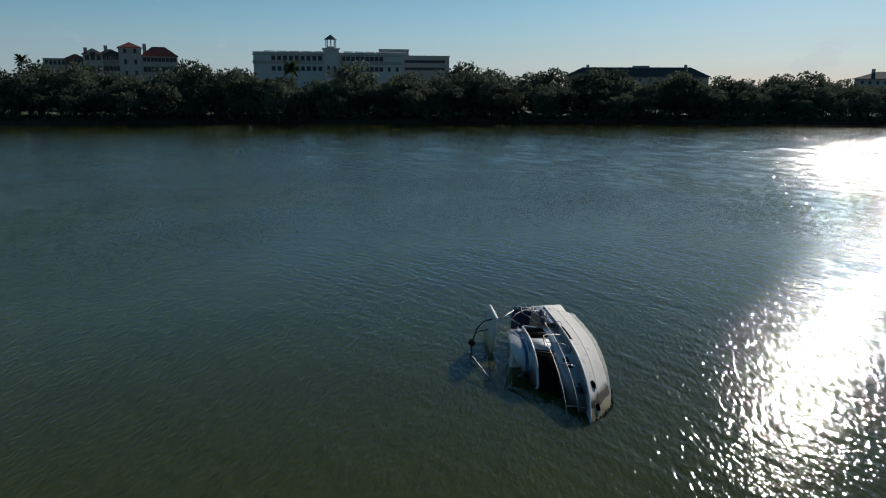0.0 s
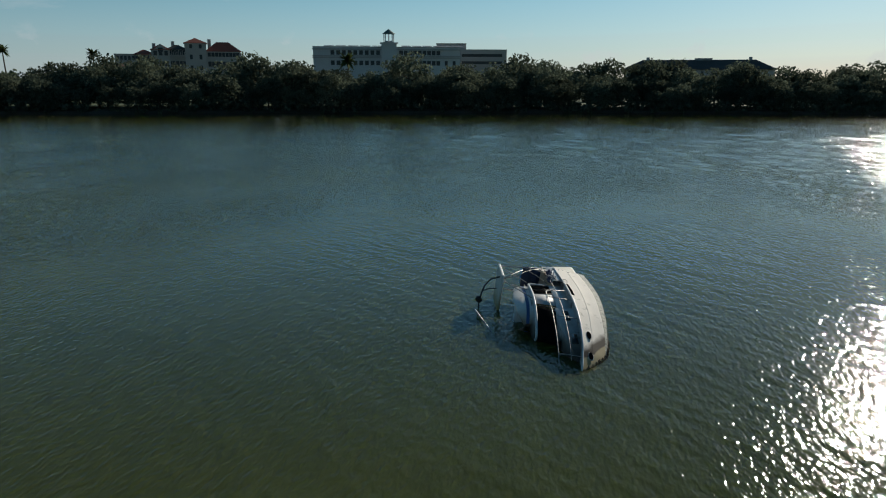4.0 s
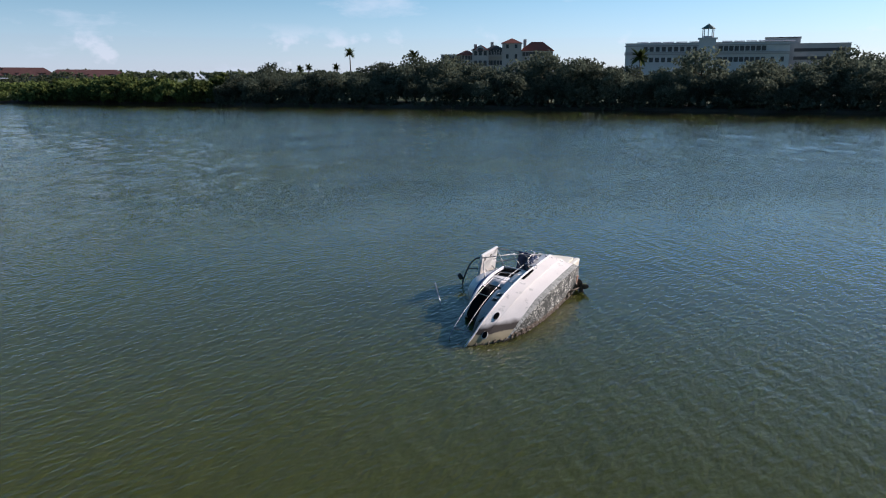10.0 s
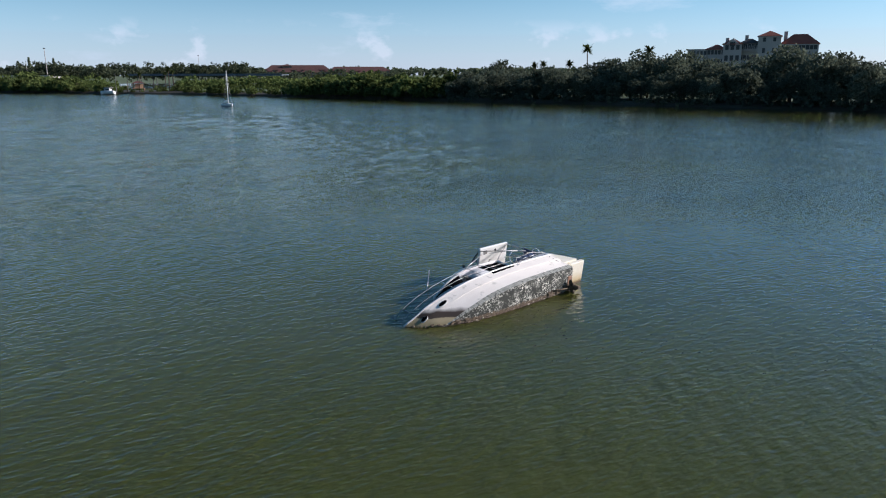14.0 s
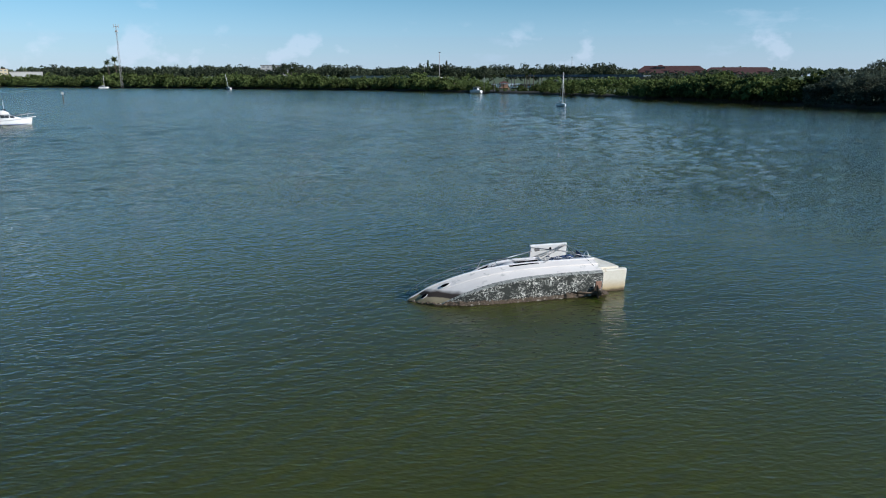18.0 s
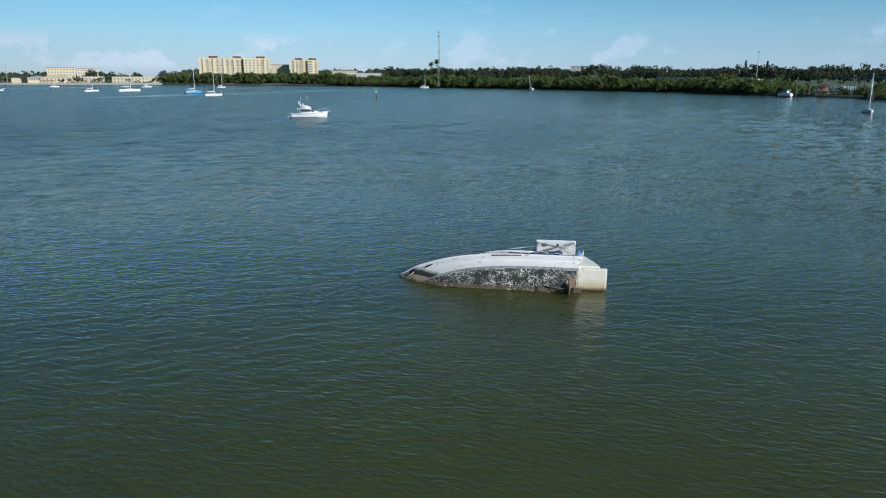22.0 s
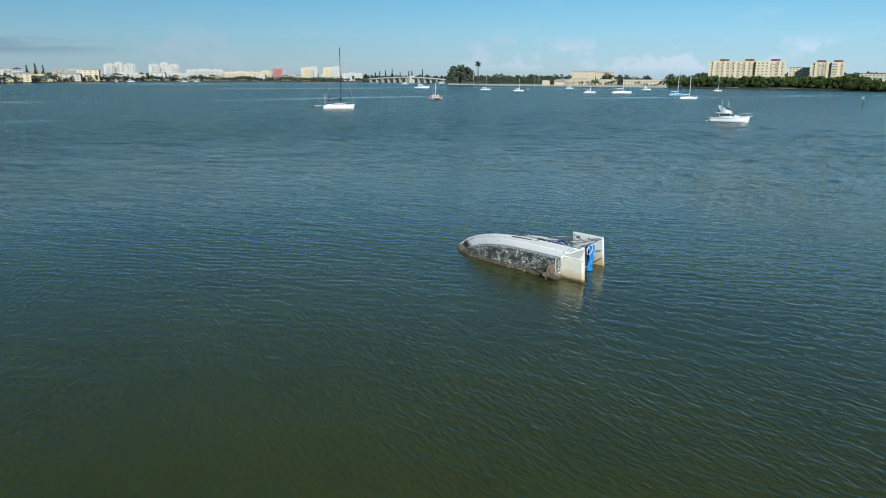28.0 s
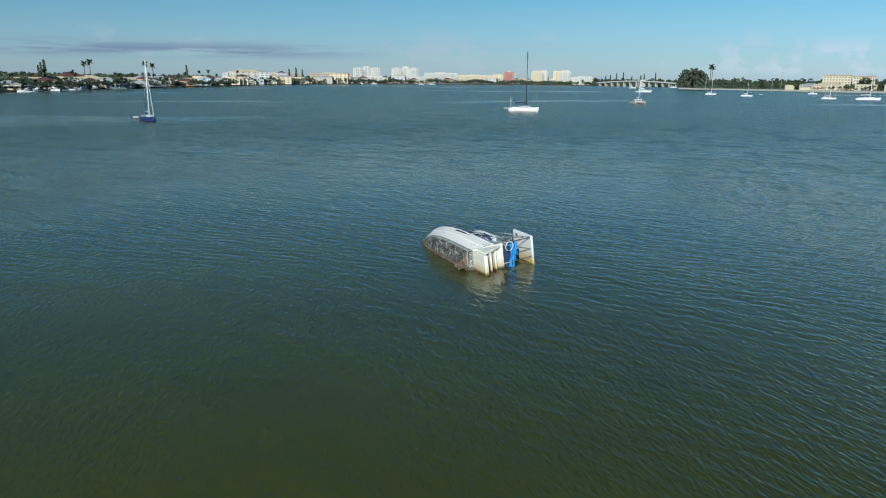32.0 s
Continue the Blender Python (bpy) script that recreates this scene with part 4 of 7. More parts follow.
    for i in range(13):
        y = 1.24 - 2.2 * i / 12
        rows.append([(-0.02 + 0.05 * math.sin(3 * y + z * 5), y, z) for z in (2.08, 2.3, 2.6, 2.9)])
    bm = loft(rows)
    bmesh.ops.solidify(bm, geom=bm.faces[:], thickness=0.02)
    part("weather_cloth", bm, M_CANVAS, w, "dark navy canvas dodger")
    for k, (z0, wide, top, long) in enumerate(((2.50, 0.11, 1.12, 1.45), (2.62, 0.09, 1.08, 1.25), (2.72, 0.13, 1.14, 1.50), (2.86, 0.08, 1.05, 0.95), (2.95, 0.05, 1.10, 0.7))):
        rows = []
        for i in range(15):
            t = i / 14
            y = top - long * t
            fold = 0.05 * math.sin(6 * t + 1.7 * k) + 0.02 * math.sin(19 * t + k)
            narrow = wide * (1 - 0.35 * t + 0.18 * math.sin(11 * t + 2 * k))
            rows.append([(-0.16 - fold - 0.03 * j, y + 0.02 * j, z0 - 0.10 * t + 0.06 * math.sin(4 * t + k) + narrow * j / 2) for j in range(3)])
        bm = loft(rows)
        bmesh.ops.solidify(bm, geom=bm.faces[:], thickness=0.008)
        part("tarpaulin_strip", bm, M_TARP, w, "torn bright blue tarpaulin strip")
    part("rope_loop", tubed([(-0.32 - 0.05 * math.cos(k * 0.5), 1.05 + 0.26 * math.cos(k * 0.5), 2.42 + 0.22 * math.sin(k * 0.5)) for k in range(13)], 0.022, 6), M_GEL, w, "pale hose loop")
    # bent awning tubes and slack lines between the coaming and the hard top
    for pts, r in ((((0.30, 1.28, 1.88), (0.55, 1.32, 2.5), (1.1, 1.28, 3.0), (1.85, 1.18, 3.4)), 0.014),
                   (((1.0, 1.26, 1.88), (0.7, 1.34, 2.4), (0.35, 1.30, 3.0), (0.1, 1.20, 3.88)), 0.014),
                   (((1.9, 1.10, 2.05), (1.5, 1.30, 2.5), (1.0, 1.32, 2.75), (0.2, 1.26, 2.6)), 0.012),
                   (((0.15, 1.30, 1.9), (0.12, 1.22, 2.4), (0.05, 1.10, 2.9), (0.08, 1.16, 3.5)), 0.012),
                   (((-0.2, 1.28, 1.95), (0.5, 1.37, 2.15), (1.3, 1.34, 2.05), (2.0, 1.30, 1.75)), 0.012)):
        part("awning_frame", tubed(pts, r, 6), M_STEEL, w)
    chain = [(0.12 + 0.03 * math.sin(k * 2.1), 1.345 - 0.012 * k + 0.03 * (k % 2), 1.62 - 0.10 * k) for k in range(9)]
    part("hanging_chain", tubed(chain, 0.026, 6), M_DARKTUBE, w, "dark chain over the stern quarter")
    # swim platform and the moulded steps above it
    bm = boxed(-1.36, -1.19, 0.40, 0.0, 1.20, 0.62, 0.05)
    part("swim_platform", bm, M_GELY, w, "yellowed white swim platform")
    def quarter(y0, y1, pts, name, mat):
        bm = bmesh.new()
        aa = [bm.verts.new((a, y0, z)) for a, z in pts]
        bb = [bm.verts.new((a, y1, z)) for a, z in pts]
        bm.faces.new(aa)
        bm.faces.new(bb[::-1])
        for k in range(len(pts)):
            bm.faces.new((aa[k], aa[(k + 1) % len(pts)], bb[(k + 1) % len(pts)], bb[k]))
        bmesh.ops.recalc_face_normals(bm, faces=bm.faces)
        bmesh.ops.bevel(bm, geom=bm.edges[:], offset=0.02, segments=2, affect="EDGES")
        part(name, bm, mat, w)
    for sgn in (1, -1):
        quarter(sgn * 1.14, sgn * 1.265, ((0.0, 0.60), (-1.05, 0.62), (-0.80, 1.20), (-0.40, 1.86), (-0.16, 1.86), (-0.10, 1.40)), "quarter_side", M_GELY)
    bm = boxed(-0.86, -1.13, 0.98, -0.16, 1.13, 1.08, 0.03)
    part("boarding_step", bm, M_GELY, w)
    bm = boxed(-0.56, -1.13, 1.40, -0.16, 1.13, 1.50, 0.03)
    part("boarding_step", bm, M_GELY, w)
    bm = boxed(-0.045, 0.72, 0.35, -0.28, 1.0, 0.40)
    part("trim_plate", boxed(0.06, 0.50, 0.02, 0.34, 0.86, 0.07, 0.015), M_RUST, w, "rusty plate on the bottom")
    bm.free()
    # rails
    for sgn in (1, -1):
        top = [(a, sgn * max(0.0, sheer(a) - 0.05), 2.42) for a in (3.7, 4.6, 5.5, 6.4, 7.2, 7.8, 8.3)] + [(8.62, 0, 2.38)]
        part("pulpit_rail", tubed([(3.35, sgn * 1.28, 1.55), (3.5, sgn * 1.28, 2.2)] + top, 0.016, 8), M_STEEL, w, "bent stainless bow rail")
        mid = [(a, sgn * max(0.0, sheer(a) - 0.05), 1.98) for a in (2.0, 3.5, 4.6, 5.5, 6.4, 7.2, 7.8, 8.3)]
        part("lower_rail", tubed(mid, 0.012, 8), M_STEEL, w)
        for a in (4.3, 5.9, 8.0):
            part("stanchion", tubed([(a, sgn * max(0.01, sheer(a) - 0.08), sheer_height(a)), (a, sgn * max(0.0, sheer(a) - 0.05), 2.42)], 0.015, 6), M_STEEL, w)
    part("rail_end_bar", tubed([(7.42, 0.10, 1.91), (8.03, 0.23, 2.41)], 0.02, 6), M_STEEL, w)
    # long dark slot below the side deck, ring, cleats
    bm = loft([[(a, sheer(a) + 0.02, 1.30), (a, sheer(a) + 0.035, 1.42)] for a in (2.55, 2.9, 3.3, 3.7, 3.95)])
    bmesh.ops.solidify(bm, geom=bm.faces[:], thickness=0.03)
    part("side_vent", bm, M_DARK, w, "long dark side vent")
    part("hanging_ring", tubed([(2.3 + 0.22 * math.cos(k * 0.5), 1.40 + 0.05 * math.sin(k), 1.52 + 0.20 * math.sin(k * 0.5)) for k in range(14)], 0.014, 6), M_STEEL, w)
    for a in (0.5, 6.2):
        bm = tubed([(a - 0.12, sheer(a) - 0.05, sheer_height(a) + 0.10), (a + 0.12, sheer(a) - 0.05, sheer_height(a) + 0.10)], 0.018, 6)
        tube(bm, [(a, sheer(a) - 0.05, sheer_height(a) - 0.02), (a, sheer(a) - 0.05, sheer_height(a) + 0.10)], 0.022, 6)
        part("cleat", bm, M_STEEL, w)
    # tangled dark canvas on the coaming
    for k, (a, z) in enumerate(((0.85, 1.86), (1.15, 1.90), (1.4, 1.86), (1.62, 1.92))):
        bm = lump(0.16, k + 2, (1.3, 0.8, 0.7), 0.6)
        bmesh.ops.translate(bm, verts=bm.verts, vec=(a, 1.32 - 0.03 * k, z))
        part("canvas_roll", bm, M_CANVAS, w, "tangled dark canvas and rope")
    for k in range(5):
        pts = [(0.7 + 0.2 * j + 0.05 * math.sin(j * 2 + k), 1.36 + 0.07 * math.sin(j * 1.7 + k * 2), 1.84 + 0.14 * math.sin(j + k * 1.3)) for j in range(7)]
        part("rope", tubed(pts, 0.016, 5), M_GEL if k % 2 else M_CANVAS, w)
    # shaft, propeller, rudder, oysters
    part("propeller_shaft", tubed([(1.5, 0.45, 0.02), (0.35, 0.42, -0.20)], 0.03, 8), M_OYSTER, w)
    hub = part("propeller", tubed([(0.42, 0.42, -0.19), (0.26, 0.42, -0.22)], 0.07, 10, 0.05), M_OYSTER, w, "fouled propeller")
    for k in range(4):
        bm = lump(0.15, k, (0.25, 0.75, 1.2), 0.2)
        bmesh.ops.translate(bm, verts=bm.verts, vec=(0, 0, 0.18))
        bmesh.ops.rotate(bm, verts=bm.verts, cent=(0, 0, 0), matrix=Matrix.Rotation(radians(90 * k + 20), 3, "X"))
        bmesh.ops.translate(bm, verts=bm.verts, vec=(0.33, 0.42, -0.20))
        part("blade", bm, M_OYSTER, hub)
    part("rudder", boxed(-0.1, 0.40, -0.42, 0.14, 0.45, 0.02, 0.015), M_OYSTER, w, "oyster-crusted rudder")
    rng = random.Random(5)
    for k in range(70):
        a = rng.uniform(0.1, 7.4) if k > 16 else rng.uniform(0.0, 1.7)
        y = rng.uniform(0.14, 0.36) if k > 16 else rng.uniform(0.05, 0.42)
        y = min(y, chine(a) * 0.9)
        r = rng.uniform(0.025, 0.06) if k > 16 else rng.uniform(0.05, 0.14)
        bm = lump(r, k, (1.9, 1.0, 0.40), 0.8)
        z = keel_height(a) + (chine_height(a) - keel_height(a)) * y / max(0.05, chine(a)) - 0.02
        bmesh.ops.translate(bm, verts=bm.verts, vec=(a, y, z))
        part("oyster_clump", bm, M_OYSTER, w)

    def wet(a, y, z):
        return (WRECK @ Vector((a, y, z))).z

    # a crust of shells where the hull meets the water
    for k in range(150):
        a = rng.uniform(0.05, 7.3) if k < 95 else rng.uniform(6.6, 8.72)
        level = rng.uniform(-0.02, 0.13) if k < 95 else rng.uniform(-0.02, 0.06)
        best = None
        for j in range(60):
            if k < 95:
                y = chine(a) * j / 59
                z = keel_height(a) + (chine_height(a) - keel_height(a)) * j / 59 - 0.015
            else:
                z = chine_height(a) + (sheer_height(a) - chine_height(a)) * j / 59
                y = side(a, z)
            miss = abs(wet(a, y, z) - level)
            if best is None or miss < best[0]:
                best = (miss, y, z)
        if best[0] > 0.03:
            continue
        bm = lump(rng.uniform(0.022, 0.055), k + 100, (1.6, 1.0, 0.55), 0.9, 1)
        bmesh.ops.translate(bm, verts=bm.verts, vec=(a, best[1], best[2]))
        part("oyster_clump", bm, M_SHELL if k % 3 == 0 else M_OYSTER, w)
    # the stem is blunt: draw the last stretch of the bow in
    for ob in w.children_recursive:
        for v in ob.data.vertices:
            if v.co.x > 7.6:
                v.co.x = 7.6 + (v.co.x - 7.6) * 0.72
    return w


def topside_material():
    """Chalky white paint with a smoky scum line and beige below it where the bow dips."""
    m = material("stained_topside", (0.92, 0.855, 0.78), (0.81, 0.745, 0.68), 0.78, 0.8, 26.0, 0.06, stain=(0.60, 0.56, 0.50), stain_at=0.585, stain_scale=2.4)
    m.node_tree.nodes["Principled BSDF"].inputs["Specular IOR Level"].default_value = 0.2
    return waterline_stain(m, (((0.036, 0.024, 0.018), 0.42, 0.55, 0.97), ((0.44, 0.36, 0.22), 0.262, 0.290, 0.92), ((0.20, 0.16, 0.07), 0.06, 0.20, 0.6), ((0.05, 0.038, 0.02), 0.015, 0.05, 0.9)))


def hardtop_material():
    """White panel, yellow-brown towards the waterline edge."""
    m = material("stained_hardtop", (0.78, 0.76, 0.72), (0.68, 0.66, 0.62), 0.45, 1.0, 14.0, 0.05, stain=(0.42, 0.30, 0.12), stain_at=0.66, stain_scale=1.5)
    n, l = m.node_tree.nodes, m.node_tree.links
    b = n["Principled BSDF"]
    last = b.inputs["Base Color"].links[0].from_socket
    tc = n.new("ShaderNodeTexCoord")
    sep = n.new("ShaderNodeSeparateXYZ")
    l.new(tc.outputs["Object"], sep.inputs["Vector"])
    mr = n.new("ShaderNodeMapRange")
    mr.inputs["From Min"].default_value, mr.inputs["From Max"].default_value = 0.45, -0.25
    l.new(sep.outputs["Y"], mr.inputs["Value"])
    mx = n.new("ShaderNodeMixRGB")
    mx.inputs["Color2"].default_value = (0.50, 0.37, 0.15, 1)
    l.new(mr.outputs["Result"], mx.inputs["Fac"])
    l.new(last, mx.inputs["Color1"])
    l.new(mx.outputs["Color"], b.inputs["Base Color"])
    return m


M_GRIME = waterline_stain(material("grimy_gelcoat", (0.62, 0.62, 0.63), (0.42, 0.42, 0.43), 0.55, 1.0, 10.0, 0.08, stain=(0.16, 0.13, 0.10), stain_at=0.57, stain_scale=1.6), (((0.10, 0.08, 0.055), 0.35, 0.95, 0.85), ((0.025, 0.020, 0.015), 0.1, 0.6, 0.95)))
# brown towards the water, then near-black at the lowest part
M_COWL = waterline_stain(material("cowl_gelcoat", (0.76, 0.74, 0.71), (0.62, 0.60, 0.58), 0.42, 0.9, 9.0, 0.05, stain=(0.36, 0.31, 0.25), stain_at=0.62, stain_scale=1.4), (((0.26, 0.19, 0.12), 0.45, 0.85, 0.85), ((0.05, 0.04, 0.03), 0.15, 0.50, 0.95)))
M_TOPSIDE, M_TOP = topside_material(), hardtop_material()
build_wreck()


# ---- plants ----
def build_oak(seed, kind="oak_tree"):
    rng = np.random.default_rng(seed)
    t = thing("tree", "broad dark green oak with a rounded uneven crown on the shore", "tree", group="trees along the shore")
    bend = rng.uniform(-0.5, 0.5, 2)
    bm = tubed([(0, 0, -0.4), (0.3 * bend[0], 0.3 * bend[1], 2.0), (bend[0], bend[1], 4.6), (bend[0] * 1.4, bend[1] * 1.4, 7.6)], 0.36, 7, 0.10)
    centres, radii = [], []
    for k in range(7):
        a = k * 0.9 + rng.uniform(-0.3, 0.3)
        z0 = rng.uniform(2.4, 5.5)
        r = rng.uniform(2.4, 4.3)
        tip = (r * math.cos(a), r * math.sin(a), z0 + rng.uniform(1.6, 3.6))
        tube(bm, [(bend[0] * 0.7, bend[1] * 0.7, z0), (tip[0] * 0.5, tip[1] * 0.5, z0 + 1.0), tip], 0.15, 5, 0.04)
        for _ in range(7):
            centres.append(np.array(tip) + rng.normal(size=3) * (1.1, 1.1, 0.8))
            radii.append(rng.uniform(0.8, 1.5))
    for _ in range(34):
        a, q = rng.uniform(0, 2 * math.pi), math.sqrt(rng.uniform(0, 1))
        h = 9.6 * (1 - 0.33 * q * q) + rng.uniform(-1.6, 0.9)
        centres.append(np.array((4.3 * q * math.cos(a), 4.3 * q * math.sin(a), h)))
        radii.append(rng.uniform(0.8, 1.6))
    for _ in range(40):
        a, q = rng.uniform(0, 2 * math.pi), rng.uniform(0.6, 1.12)
        centres.append(np.array((4.4 * q * math.cos(a), 4.4 * q * math.sin(a), rng.uniform(1.6, 5.6))))
        radii.append(rng.uniform(0.8, 1.4))
    part("trunk", bm, M_BARK, t)
    leaf_part("crown", *leaves(centres, radii, 21, 0.345, rng), M_OAK, t)
    return t


def build_mangrove(seed):
    rng = np.random.default_rng(seed)
    t = thing("mangrove", "dense bright green mangrove down to the water", "mangrove", group="mangroves along the shore")
    bm = bmesh.new()
    for k in range(5):
        a = k * 1.26 + rng.uniform(-0.3, 0.3)
        tube(bm, [(1.5 * math.cos(a), 1.5 * math.sin(a), -0.8), (0.7 * math.cos(a), 0.7 * math.sin(a), 0.8), (1.6 * math.cos(a + 0.4), 1.6 * math.sin(a + 0.4), 3.2)], 0.10, 5, 0.04)
    part("stem", bm, M_BARK, t)
    centres, radii = [], []
    for _ in range(62):
        a, q = rng.uniform(0, 2 * math.pi), math.sqrt(rng.uniform(0, 1))
        h = (4.8 * math.sqrt(max(0.02, 1 - q * q * 0.96))) * rng.uniform(0.25, 1.0) + 0.3
        centres.append(np.array((3.6 * q * math.cos(a), 3.6 * q * math.sin(a), h)))
        radii.append(rng.uniform(0.5, 1.0))
    leaf_part("crown", *leaves(centres, radii, 15, 0.41, rng), M_MANGROVE, t)
    return t


def build_palm(seed, height=11.0, fronds=22, long=2.6):
    rng = np.random.default_rng(seed)
    t = thing("palm_tree", "tall fan palm with a thin bare trunk", "palm", group="palms on the shore")
    lean = rng.uniform(-0.6, 0.6, 2)
    part("trunk", tubed([(0, 0, -0.5), (lean[0] * 0.3, lean[1] * 0.3, height * 0.5), (lean[0], lean[1], height)], 0.24, 7, 0.15), M_BARK, t)
    v, f = [], []
    for k in range(fronds):
        a = 2 * math.pi * k / fronds * 2.4 + rng.uniform(-0.3, 0.3)
        up = rng.uniform(-1.0, 2.2)
        d = Vector((math.cos(a), math.sin(a), 0))
        sidev = Vector((-math.sin(a), math.cos(a), 0))
        prev = None
        for j in range(7):
            s = j / 6
            p = Vector((lean[0], lean[1], height)) + d * (long * s) + Vector((0, 0, up * long * 0.6 * s - 0.75 * long * 0.55 * s * s))
            w = 0.42 * math.sin(math.pi * (0.12 + 0.86 * s)) * long / 2.4
            row = (p + sidev * w + Vector((0, 0, -0.35 * w)), p, p - sidev * w + Vector((0, 0, -0.35 * w)))
            if prev:
                b = len(v)
                v += [prev[0], prev[1], row[1], row[0], prev[1], prev[2], row[2], row[1]]
                f += [(b, b + 1, b + 2, b + 3), (b + 4, b + 5, b + 6, b + 7)]
            prev = row
    raw_part("fronds", v, f, M_PALM, t)
    return t


def build_conifer(seed):
    rng = np.random.default_rng(seed)
    t = thing("conifer", "dark slender conifer above the roofs", "conifer", group="conifers")
    part("trunk", tubed([(0, 0, -0.3), (0, 0, 14)], 0.25, 6, 0.05), M_BARK, t)
    c = [np.array((rng.normal() * 0.7 * (1 - z / 16), rng.normal() * 0.7 * (1 - z / 16), z)) for z in np.linspace(2, 14.5, 46)]
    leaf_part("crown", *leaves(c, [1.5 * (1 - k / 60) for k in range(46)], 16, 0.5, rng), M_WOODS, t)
    return t


OAKS = [Kind(build_oak, s) for s in (11, 12, 13, 14, 15)]
MANGROVES = [Kind(build_mangrove, s) for s in (21, 22, 23, 24)]
PALMS = [Kind(build_palm, 31, 11.0, 44, 1.75), Kind(build_palm, 32, 13.0, 44, 1.9), Kind(build_palm, 33, 10.0, 26, 3.6), Kind(build_palm, 34, 14.6, 52, 3.2)]
CONIFERS = [Kind(build_conifer, 41)]


def along(points, step, rng, jitter=1.0):
    """Places along a broken line, with the direction to its right."""
    for a, b in zip(points, points[1:]):
        a, b = Vector(a), Vector(b)
        d = b - a
        n = max(1, int(d.length / step))
        q = Vector((d.y, -d.x)).normalized()
        for j in range(n):
            p = a + d * ((j + rng.uniform(0, 0.9)) / n) + q * rng.uniform(-jitter, jitter)
            yield p, q


# the park shore: oaks in rows, with a lawn open behind them
prng = random.Random(3)
EAST = [(217, -175), (214, -100), (205, -37), (190, 20), (176, 65), (160, 118), (140, 170), (124, 205)]
for off, step, lo, hi in ((4.5, 5.6, 0.66, 0.95), (12.0, 6.2, 1.0, 1.28), (21.0, 10.0, 1.2, 1.5), (31.0, 10.5, 1.3, 1.62)):
    for p, q in along(EAST, step, prng, 2.0):
        p = p + q * off
        s = prng.uniform(lo, hi) * lerp(p.y, ((-120, 0.98), (-75, 1.00), (-40, 1.02), (10, 1.04), (40, 1.12), (100, 1.07), (200, 0.92)))
        prng.choice(OAKS).put(stand(p.x, p.y, 1.0, prng.uniform(0, 360), s, s * prng.uniform(0.9, 1.12)))
# taller single trees standing above the rows
for (x, y, _), s in (((256.5, 32.8, -83.6), 1.85), ((251.0, 36.8, -82.7), 1.3), ((252.1, 26.2, -84.9), 1.48), ((252.6, 20.3, -86.1), 1.4), ((258.0, 14.1, -87.4), 1.42), ((273.2, 7.7, -88.8), 1.45), ((273.2, 1.6, -89.9), 1.4),
                     ((291.9, -79.4, -105.1), 1.55), ((243.0, 132.5, -64.0), 1.5), ((246.4, 136.8, -63.6), 1.35), ((288.5, -91.2, -107.2), 1.4)):
    prng.choice(OAKS).put(stand(x, y, 1.0, prng.uniform(0, 360), s))

# the mangrove shore beyond
MID = [(124, 205), (112, 240), (98, 275)]
for off, lo, hi in ((1.0, 1.0, 1.30), (7.0, 1.15, 1.5), (14.0, 1.2, 1.65)):
    for p, q in along(MID, 4.6, prng, 1.4):
        p = p + q * off
        prng.choice(MANGROVES).put(stand(p.x, p.y, 0.5, prng.uniform(0, 360), prng.uniform(lo, hi)))
def inlet_mouth(p):
    """The mud between the bay and the lagoon, where nothing tall grows."""
    return 335 < p.y < 640 and 44 + 0.15 * (p.y - 350) < p.x < 72 + 0.22 * (p.y - 350)


NORTH = [(98, 275), (70, 345), (28, 396)]
for p, q in along(NORTH, 6.5, prng, 2.0):
    p = p + q * 2.0
    if inlet_mouth(p):
        continue
    s = prng.uniform(0.45, 0.85)
    prng.choice(MANGROVES).put(stand(p.x, p.y, 0.5, prng.uniform(0, 360), s))
WEST = [(28, 396), (-15, 450), (-145, 525), (-310, 592), (-345, 606)]
for off, step, lo, hi in ((1.5, 6.5, 0.9, 1.35), (9.0, 8.0, 1.2, 1.7)):
    for p, q in along(WEST, step, prng, 2.0):
        p = p + q * off
        if inlet_mouth(p):
            continue
        prng.choice(MANGROVES).put(stand(p.x, p.y, 0.4, prng.uniform(0, 360), prng.uniform(lo, hi)))


# bushes round the inlet, with gaps to the lagoon behind
for x, y, k in ((44, 376, 0.75), (47, 381, 0.9), (41, 383, 1.0), (50, 392, 0.6), (66, 366, 0.62), (72, 360, 0.75), (75, 367, 0.9), (80, 362, 1.0), (55, 398, 0.5), (63, 401, 0.55), (70, 392, 0.6), (82, 372, 1.1),
                (53, 369, 0.28), (57, 367, 0.25), (61, 366, 0.3), (64, 362, 0.32), (48, 372, 0.3)):
    prng.choice(MANGROVES).put(stand(x, y, 0.5, prng.uniform(0, 360), k))


